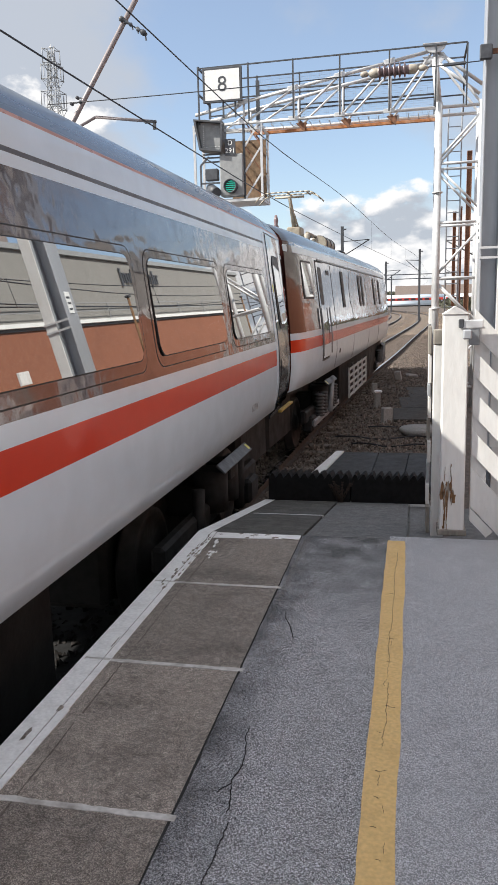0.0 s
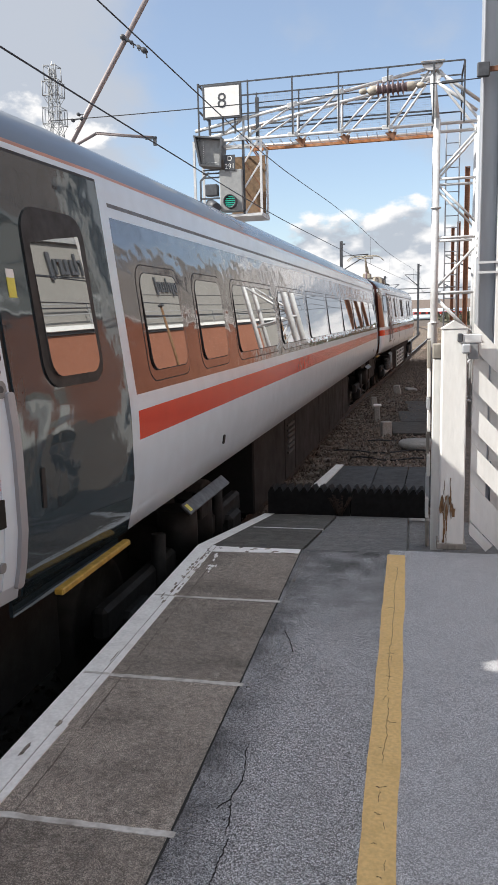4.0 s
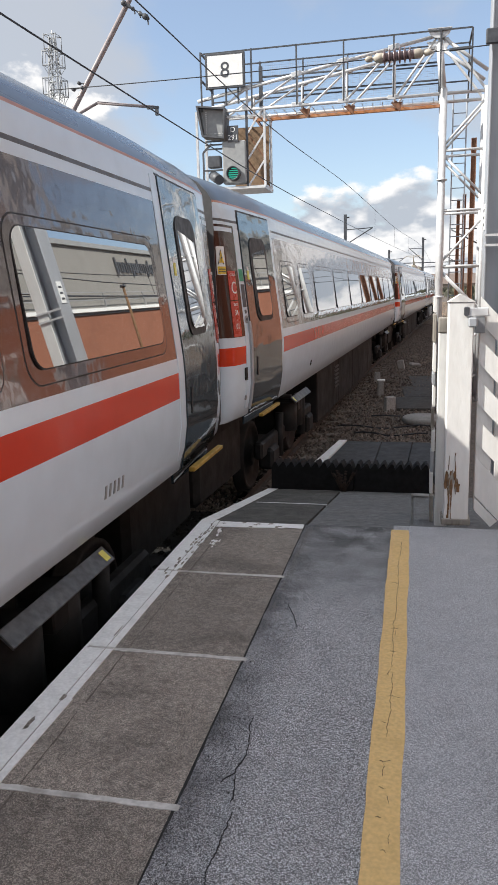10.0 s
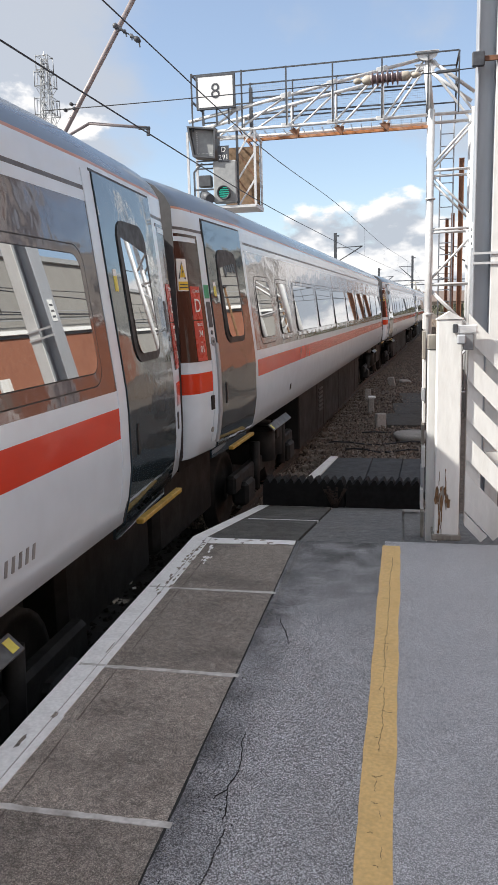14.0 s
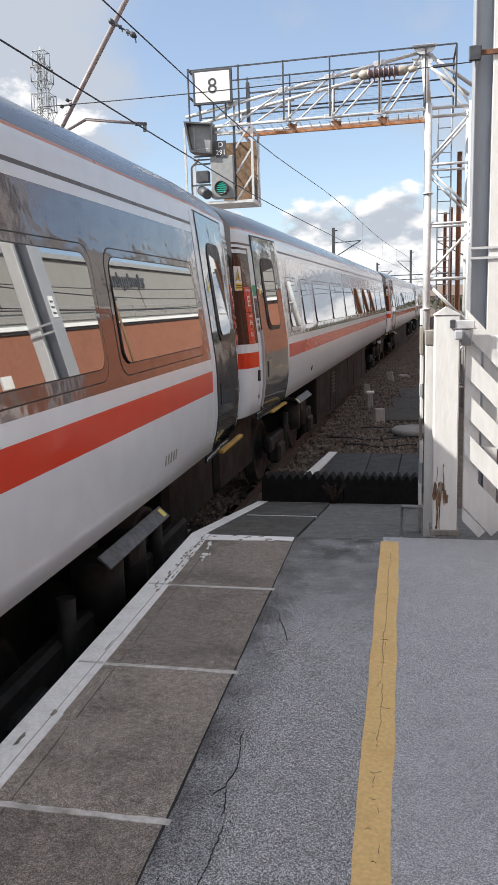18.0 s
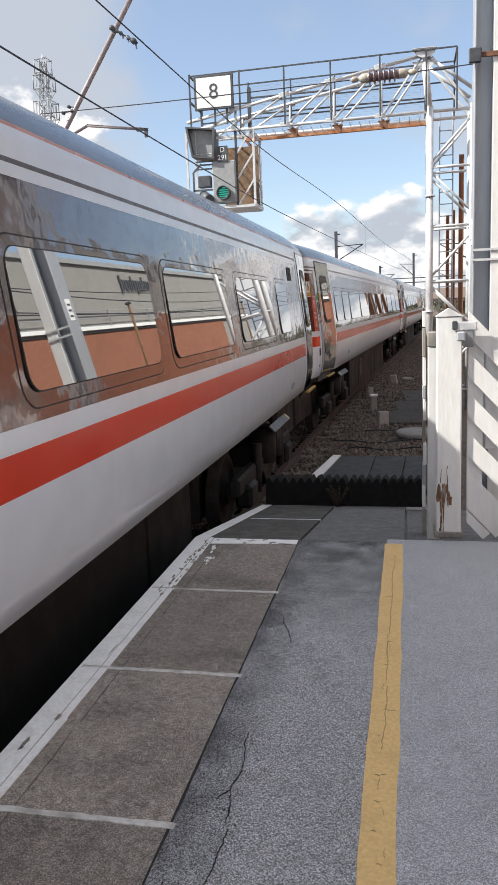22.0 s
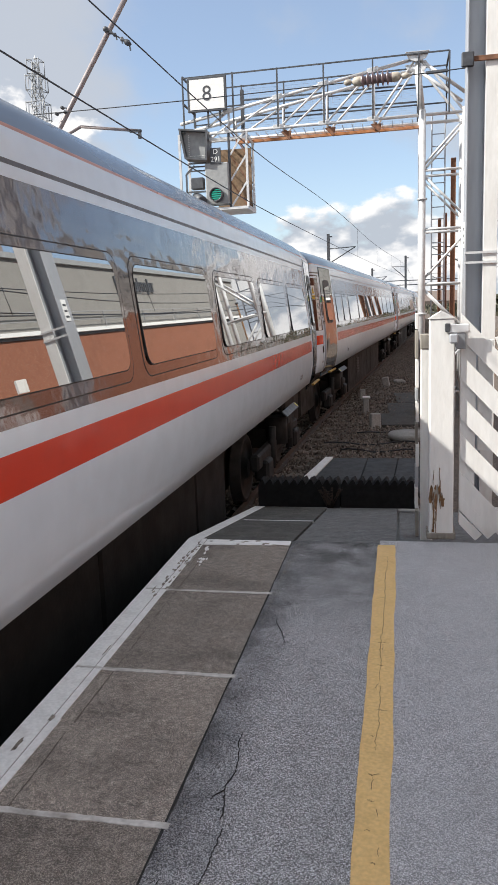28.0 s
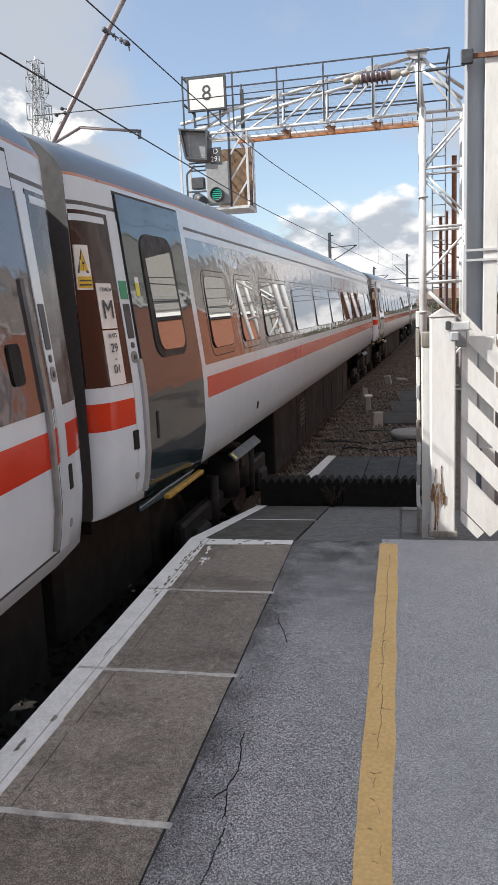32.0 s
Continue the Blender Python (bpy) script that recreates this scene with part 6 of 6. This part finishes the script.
    part("fence_post", boxed(0.152, 0.25, -0.055, 0.055, 1.331, 1.44, 0.006), WOOD_OLD, f, "bare wooden cap")
    rng = random.Random(4)
    z, k = 1.60, 0
    while z > 0.0:
        hh = rng.choice((0.10, 0.13, 0.17, 0.22))
        o = rng.uniform(0, 0.010)
        part("plank", boxed(0.118 + o, 0.142 + o, 0.12 + rng.uniform(0, 0.06), 0.34, z - hh, z - 0.012, 0.003), (WHITE_WOOD_LIT_PLATE, WOOD_OLD, WHITE_WOOD_LIT_PLATE, MAST_GREY)[k % 4], f)
        z -= hh
        k += 1
    part("plank_rail", boxed(0.156, 0.19, 0.06, 0.34, 0.96, 1.04, 0.004), WOOD_OLD, f)


# ---- clutter on the ballast ----
def build_clutter():
    rng = random.Random(11)
    for x, y, w, h, label in ((-0.55, 17.5, 0.24, 0.36, "short pale concrete marker post leaning"), (-0.86, 19.9, 0.15, 0.42, "small white topped marker post"), (-1.08, 22.9, 0.16, 0.34, "short concrete cable marker"), (-0.42, 26.8, 0.22, 0.34, "short concrete cable marker")):
        t = empty("marker_post", pose(x, y, RAIL_Z - 0.22, rng.uniform(-10, 10), rng.uniform(-14, 14), rng.uniform(-30, 30)))
        tagged(t, label, "marker post", "trackside markers")
        part("block", boxed(-w / 2, w / 2, -0.07, 0.07, 0, h, 0.02), CONCRETE, t)
        if "white" in label:
            part("cap", boxed(-w / 2 - 0.01, w / 2 + 0.04, -0.09, 0.09, h, h + 0.06, 0.02), WHITE_LINE, t)
    c = tagged(empty("chamber_lid", pose(0.22, 15.9, RAIL_Z - 0.17)), "round grey concrete chamber lid", "chamber lid")
    part("lid", lathe(bmesh.new(), [(0.42, 0), (0.46, 0.03), (0.46, 0.10), (0.42, 0.13), (0.0001, 0.135)], pose(0, 0, 0), 24), CONCRETE, c)
    for x, y, w, d, z in ((0.08, 18.5, 1.05, 1.9, 0.07), (0.20, 20.6, 1.0, 2.1, 0.06), (0.36, 23.0, 0.95, 2.5, 0.055)):
        t = tagged(empty("trough_cover", pose(x, y, RAIL_Z - 0.2, 0, 0, 3)), "flat dark concrete trough cover", "trough cover", "trough covers")
        part("slab", boxed(-w / 2, w / 2, -d / 2, d / 2, 0, z, 0.015), COVER, t)
    t = tagged(empty("broken_slab", pose(0.0, 27.6, RAIL_Z - 0.12, 8, 5, 30)), "broken pale stone lying on the ballast", "stone")
    part("stone", boxed(-0.2, 0.2, -0.12, 0.12, -0.05, 0.06, 0.04), CONCRETE, t)
    k = empty("cable")
    tagged(k, "black cables snaking over the ballast", "cable")
    for y0, amp, x0, x1 in ((15.2, 0.10, -1.5, 0.3), (16.6, 0.16, -0.9, 0.3), (14.4, 0.08, -1.1, 0.25)):
        pts = []
        for i in range(20):
            u = i / 19
            pts.append((x0 + (x1 - x0) * u, y0 + amp * math.sin(5 * u + y0) + rng.uniform(-.02, .02), RAIL_Z - 0.14 + 0.02 * math.sin(9 * u)))
        wire_run("cable_run", [Vector((p[0], p[1], p[2])) for p in pts], 0.016, k)
    for x, y, r in ((-2.72, 6.93, 0.035), (-2.62, 6.80, 0.022)):
        t = tagged(empty("litter", pose(x, y, RAIL_Z - 0.14)), "crumpled white paper litter on the dark ballast", "litter", "track litter")
        b = bmesh.new()
        bmesh.ops.create_icosphere(b, subdivisions=2, radius=r)
        for v in b.verts:
            v.co *= rng.uniform(0.55, 1.25)
            v.co.z = v.co.z * 0.5 + r * 0.5
        part("paper", b, SIGN_WHITE, t)
    w = tagged(empty("dry_weed", pose(-0.72, 7.80, ramp_z(0, 7.8))), "small dry dark weed against the boards", "weed")
    for i in range(26):
        b = bmesh.new()
        a = rng.uniform(0, 6.28)
        l = rng.uniform(0.08, 0.26)
        q = Vector((math.cos(a) * l * 0.6, -abs(math.sin(a)) * l * 0.4, l))
        rod(b, (rng.uniform(-.03, .03), 0, 0), q, 0.004, 4, 0.001)
        for j in range(3):
            c = q * rng.uniform(0.4, 1.0)
            box(b, c.x - 0.012, c.x + 0.012, c.y - 0.004, c.y + 0.004, c.z - 0.006, c.z + 0.006, m=None)
        part("stem", b, WEED, w)


# ---- distance ----
def build_distance():
    # old rusty stanchions
    for x, y, w, zt, lab in ((3.25, 50, 0.30, 10.3, "tall rusty brown steel stanchion"), (2.83, 50.6, 0.21, 7.15, "rusty brown steel stanchion"), (2.50, 51, 0.20, 6.9, "thin rusty steel stanchion")):
        t = tagged(empty("rusty_stanchion", pose(x, y, 0)), lab, "stanchion", "rusty stanchions")
        b = bmesh.new()
        part("flange", boxed(-w / 2, -w / 2 + 0.02, -0.1, 0.1, RAIL_Z - 0.3, zt), STEEL_RUST, t)
        part("flange", boxed(w / 2 - 0.02, w / 2, -0.1, 0.1, RAIL_Z - 0.3, zt), STEEL_RUST, t)
        part("web", boxed(-w / 2 + 0.02, w / 2 - 0.02, -0.01, 0.01, RAIL_Z - 0.3, zt - 0.02), STEEL_RUST, t)
        if w > 0.3:
            part("cap_plate", boxed(-w / 2 - 0.02, w / 2 + 0.02, -0.12, 0.12, zt, zt + 0.05), STEEL_RUST, t)
            part("side_arm", bar(bmesh.new(), (0.1, 0, zt - 0.2), (0.55, 0, zt + 0.05), 0.05, 0.05), STEEL_RUST, t)
            part("side_arm", bar(bmesh.new(), (0.1, 0, 6.0), (0.7, 0, 5.5), 0.06, 0.06), STEEL_DARK, t)
        else:
            part("cap_plate", boxed(-w / 2, w / 2, -0.1, 0.1, zt, zt + 0.04), STEEL_RUST, t)
    # overhead line masts further down
    for x, y, zt, arm in ((-6.2, 70, 8.1, 2.4), (-3.7, 110, 6.8, 2.0), (0.75, 95, 7.4, -1.6), (4.9, 62, 7.2, -2.5), (-7.5, 150, 7.5, 2.4), (6.5, 120, 7.4, -2.4), (-9.2, 200, 7.5, 2.4)):
        t = tagged(empty("distant_mast", pose(x, y, 0)), "dark distant overhead line mast with bracket", "mast", "distant masts")
        part("column", boxed(-0.13, 0.13, -0.13, 0.13, RAIL_Z - 0.3, zt), STEEL_DARK if y < 115 else MAST_GREY, t)
        part("bracket_arm", rodded((0, 0, zt - 2.6), (arm, 0, zt - 1.2), 0.05, 6), STEEL_DARK, t)
        part("bracket_arm", rodded((0, 0, zt - 1.3), (arm, 0, zt - 1.2), 0.04, 6), STEEL_DARK, t)
        part("head", boxed(-0.05, 0.35, -0.05, 0.05, zt - 0.3, zt - 0.2), STEEL_DARK, t)
    # far portal gantry
    t = tagged(empty("far_gantry", pose(0, 165, 0)), "far off pale portal gantry across the tracks", "gantry")
    for x in (-14, -4.4, 4.6, 14):
        part("leg", boxed(x - 0.15, x + 0.15, -0.15, 0.15, RAIL_Z - 0.3, 6.6), STEEL_DARK, t)
    for z in (5.7, 6.6):
        part("beam", boxed(-14, 14, -0.1, 0.1, z - 0.09, z + 0.09), STEEL_DARK, t)
    for i in range(14):
        part("lacing", bar(bmesh.new(), (-14 + 2 * i, 0, 5.7), (-13 + 2 * i, 0, 6.6), 0.08, 0.08), STEEL_PALE, t)
    # telecom tower
    t = tagged(empty("lattice_tower", pose(-56.4, 120, 0)), "tall pale lattice telecom tower", "tower")
    zb, zt = RAIL_Z - 0.3, 41.7

    def half(z):
        return 0.36 + 0.060 * (zt - z)
    levels = [zb]
    while levels[-1] < zt - 0.5:
        levels.append(min(zt, levels[-1] + 1.9 * half(levels[-1])))
    for sx in (-1, 1):
        for sy in (-1, 1):
            part("tower_leg", rodded((sx * half(zb), sy * half(zb), zb), (sx * half(zt), sy * half(zt), zt), 0.075, 6), TOWER_GREY, t)
    sides = ((-1, -1, 1, -1), (1, -1, 1, 1), (1, 1, -1, 1), (-1, 1, -1, -1))
    for a, c in zip(levels, levels[1:]):
        for sx, sy, ex, ey in sides:
            part("lacing", rodded((sx * half(a), sy * half(a), a), (ex * half(c), ey * half(c), c), 0.04, 5), TOWER_GREY, t)
            part("lacing", rodded((ex * half(a), ey * half(a), a), (sx * half(c), sy * half(c), c), 0.04, 5), TOWER_GREY, t)
            part("lacing", rodded((sx * half(a), sy * half(a), a), (ex * half(a), ey * half(a), a), 0.04, 5), TOWER_GREY, t)
    # square cages of pipe that carry the antennas
    for za, zc, r in ((39.65, 41.65, 1.0), (37.2, 39.25, 1.28), (32.9, 35.3, 1.45)):
        for sx, sy, ex, ey in sides:
            part("cage_post", rodded((sx * r, sy * r, za - 0.15), (sx * r, sy * r, zc + 0.15), 0.07, 6), TOWER_GREY, t)
            for z in (za, zc):
                part("cage_rail", rodded((sx * r, sy * r, z), (ex * r, ey * r, z), 0.05, 5), TOWER_GREY, t)
                part("cage_strut", rodded((sx * half(z), sy * half(z), z), (sx * r, sy * r, z), 0.045, 5), TOWER_GREY, t)
            part("cage_brace", rodded((sx * half(za - 1.2), sy * half(za - 1.2), za - 1.2), (sx * r, sy * r, za), 0.045, 5), TOWER_GREY, t)
            if r > 1.1:
                part("antenna", boxed(-0.10, 0.10, -0.06, 0.06, za + 0.3, zc - 0.2, 0.03), MAST_GREY, t).matrix_basis = pose(sx * (r - 0.45), sy * r, 0)
    part("finial", rodded((0, 0, zt), (0, 0, zt + 0.8), 0.05, 6), SIGN_WHITE, t)
    part("dish", boxed(-0.2, 0.2, -0.2, 0.2, zt + 0.1, zt + 0.45, 0.1), SIGN_WHITE, t, "small white drum antenna")


CREAM = material("cream_cladding", (0.25, 0.243, 0.228), 0.7, grain=0.05, grain_scale=3, stain=0.15, stain_scale=0.3)
BRICK_RED = material("orange_red_wall", (0.25, 0.098, 0.055), 0.8, grain=0.12, grain_scale=6, stain=0.25, stain_scale=0.6)
ROOF_BROWN = material("brown_roof", (0.15, 0.12, 0.105), 0.8, grain=0.15, grain_scale=4)
BLOCK_BROWN = material("dull_brown_cladding", (0.20, 0.165, 0.155), 0.8, grain=0.06, grain_scale=2, stain=0.25, stain_scale=0.3)
HOUSE_WALL = material("house_brick", (0.29, 0.24, 0.20), 0.85, grain=0.15, grain_scale=8, stain=0.2)
WINDOW_DARK = material("far_window_glass", (0.03, 0.035, 0.045), 0.08, grain=0.1)
WEED = material("dry_weed_brown", (0.035, 0.022, 0.016), 0.9, grain=0.3, grain_scale=30)
LEAF = material("hedge_leaf", (0.065, 0.066, 0.042), 0.8, grain=0.3, grain_scale=5, island=0.4)


def build_store():
    x0, y0, ye, y1, za, zb = 12.5, -40, 62, 71, 4.55, 8.1
    s = tagged(empty("retail_store", pose(x0, 0, 0)), "large cream retail shed with an orange-red lower wall", "store building")
    part("lower_wall", boxed(0, 22, y0, ye, RAIL_Z - 0.3, za), BRICK_RED, s, "orange-red lower wall")
    part("lower_wall", boxed(0.05, 22, ye, y1, RAIL_Z - 0.3, za), CREAM, s, "cream lower wall")
    part("string_course", boxed(-0.20, 0.0, y0, y1, za + 0.12, za + 0.30), SIGN_WHITE, s, "white band between the walls")
    part("shadow_gap", boxed(-0.08, 0.0, y0, y1, za, za + 0.12), SIGN_DARK, s)
    part("upper_wall", boxed(0.0, 22, y0, y1, za, zb), CREAM, s, "cream clad upper wall")
    for i in range(18):
        part("rail_post", boxed(-0.30, -0.24, y0 + i * 6, y0 + 0.06 + i * 6, za + 0.3, za + 1.1), SIGNAL_GREY, s)
    for z in (za + 0.7, za + 1.1):
        part("roof_rail", boxed(-0.29, -0.25, y0, y1, z - 0.02, z + 0.02), SIGNAL_GREY, s)
    part("tall_block", boxed(0.4, 22, y0, 31, zb + 0.25, 15.0), BLOCK_BROWN, s, "taller dull brown block")
    for i in range(10):
        part("cladding_rib", boxed(0.34, 0.40, y0 + 3 + i * 7, y0 + 3.3 + i * 7, zb + 0.25, 15.0), ROOF_BROWN, s)
    part("parapet", boxed(-0.15, 22, y0, y1, zb, zb + 0.25), SIGNAL_GREY, s, "grey parapet")
    rng = random.Random(17)
    for ya, n in ((41.6, 18), (24.5, 10)):
        g = tagged(empty("store_sign", pose(x0 - 0.02, ya, 6.85)), "dark raised shop sign letters, unreadable", "sign", "store signs")
        for i in range(n):
            part("letter_bar", boxed(-0.10, -0.02, i * 0.36, i * 0.36 + rng.choice((0.10, 0.13, 0.20)), 0 if i % 7 else -0.2, 0.60 if i % 5 else 0.85), SIGN_DARK, g)
            if i % 3:
                part("letter_bar", boxed(-0.10, -0.02, i * 0.36 + 0.21, i * 0.36 + 0.35, 0.48 if i % 2 else 0.0, 0.60 if i % 2 else 0.12), SIGN_DARK, g)
    for y in (33.2, 56):
        t = tagged(empty("yard_lamp", pose(9.2, y, 0)), "tall brown lamp column in the yard", "lamp post", "yard lamps")
        part("column", rodded((0, 0, RAIL_Z - 0.3), (0, 0, 5.0), 0.08, 8, 0.06), WOOD_ROT, t)
        part("head", boxed(-0.12, 0.12, -0.12, 0.12, 5.0, 5.12, 0.03), SIGN_DARK, t)


def build_houses():
    for x, y, w, d, hh, rz in ((-34, 240, 22, 10, 4.0, -5), (9, 300, 30, 12, 3.4, 0)):
        h = tagged(empty("brick_building", pose(x, y, RAIL_Z - 0.3, 0, 0, rz)), "far low brick building with a brown pitched roof", "building", "far buildings")
        part("wall", boxed(-w / 2, w / 2, -d / 2, d / 2, 0, hh + 0.4), HOUSE_WALL, h)
        b = bmesh.new()
        e = 0.5
        pr = [(-d / 2 - e, hh + 0.4), (d / 2 + e, hh + 0.4), (0, hh + 0.4 + d * 0.32)]
        va = [b.verts.new((-w / 2 - e, q, z)) for q, z in pr]
        vb = [b.verts.new((w / 2 + e, q, z)) for q, z in pr]
        b.faces.new(va[::-1]), b.faces.new(vb)
        for i in range(3):
            b.faces.new((va[i], va[(i + 1) % 3], vb[(i + 1) % 3], vb[i]))
        bmesh.ops.recalc_face_normals(b, faces=b.faces)
        part("roof", b, ROOF_BROWN, h)
        n = int(w / 3)
        for i in range(n):
            x0 = -w / 2 + 1.0 + i * (w - 2) / n
            wn_ = part("window", boxed(x0, x0 + 1.3, -d / 2 - 0.05, -d / 2, 1.0, 2.4), SIGN_WHITE, h)
            part("pane", boxed(x0 + 0.1, x0 + 1.2, -d / 2 - 0.07, -d / 2 - 0.05, 1.1, 2.3), WINDOW_DARK, wn_)


def build_hedges():
    rng = random.Random(21)
    vs, fs = [], []
    for x0, x1, y0, y1, h, n in ((-60, -16, 150, 260, 3.0, 2600), (8, 60, 150, 330, 3.0, 3200), (-140, -50, 90, 330, 6.0, 4200), (-60, 60, 380, 420, 7, 4200)):
        for _ in range(n):
            x, y = rng.uniform(x0, x1), rng.uniform(y0, y1)
            top = h * (0.45 + 0.55 * (0.5 + 0.5 * noise.noise(Vector((x * 0.08, y * 0.08, 0)))))
            z = RAIL_Z - 0.3 + rng.random() ** 0.6 * top
            s = rng.uniform(0.35, 1.0) * (1 if y < 350 else 1.8)
            k = len(vs)
            q = Euler((rng.uniform(0, 6), rng.uniform(0, 6), rng.uniform(0, 6))).to_matrix()
            for p in ((-1, -0.6, 0), (1, -0.5, 0.1), (0.7, 0.7, 0), (-0.8, 0.6, -0.1)):
                w = q @ Vector(p) * s
                vs.append((x + w.x, y + w.y, z + w.z))
            fs.append((k, k + 1, k + 2, k + 3))
    me = bpy.data.meshes.new("scrub")
    me.from_pydata(vs, [], fs)
    me.materials.append(LEAF)
    tagged(new("scrub", me), "far dull green scrub and hedges", "scrub", kind="stuff")


def build_far_train():
    t = tagged(empty("distant_train", pose(0, 262, RAIL_Z)), "white modern train with a red stripe, far off", "train")
    for i in range(6):
        x1 = -i * 24.0
        b = bmesh.new()
        prof = [(-1.35, 0.35), (-1.4, 1.0), (-1.42, 1.9), (-1.3, 3.0), (-1.0, 3.6), (0, 3.85), (1.0, 3.6), (1.3, 3.0), (1.42, 1.9), (1.4, 1.0), (1.35, 0.35)]
        va = [b.verts.new((x1 - 23.6, y, z)) for y, z in prof]
        vb = [b.verts.new((x1, y, z)) for y, z in prof]
        b.faces.new(va), b.faces.new(vb[::-1])
        for k in range(len(prof)):
            j = (k + 1) % len(prof)
            f = b.faces.new((va[k], vb[k], vb[j], va[j]))
            f.smooth = True
        bmesh.ops.recalc_face_normals(b, faces=b.faces)
        car = part("carriage", b, TRAIN_WHITE, t)
        part("stripe", boxed(x1 - 23.4, x1 - 0.2, -1.47, -1.43, 1.95, 2.75), RED_PRINT, car)
        for k in range(9):
            part("window", boxed(x1 - 21.6 + k * 2.2, x1 - 20.1 + k * 2.2, -1.50, -1.47, 2.05, 2.65), WINDOW_DARK, car)
        part("underframe", boxed(x1 - 22.5, x1 - 1, -1.2, 1.2, 0.0, 0.4), UNDER, car)
    return t


build_gantry()
build_platform_sign()
build_signal()
build_overhead()
build_yard_wires()
build_mast()
build_gate()
build_clutter()
build_distance()
build_store()
build_houses()
build_hedges()
FAR_TRAIN = build_far_train()
build_track("far_track", -4.2, 12, 300, "second railway track running alongside")
build_ballast()
motions()
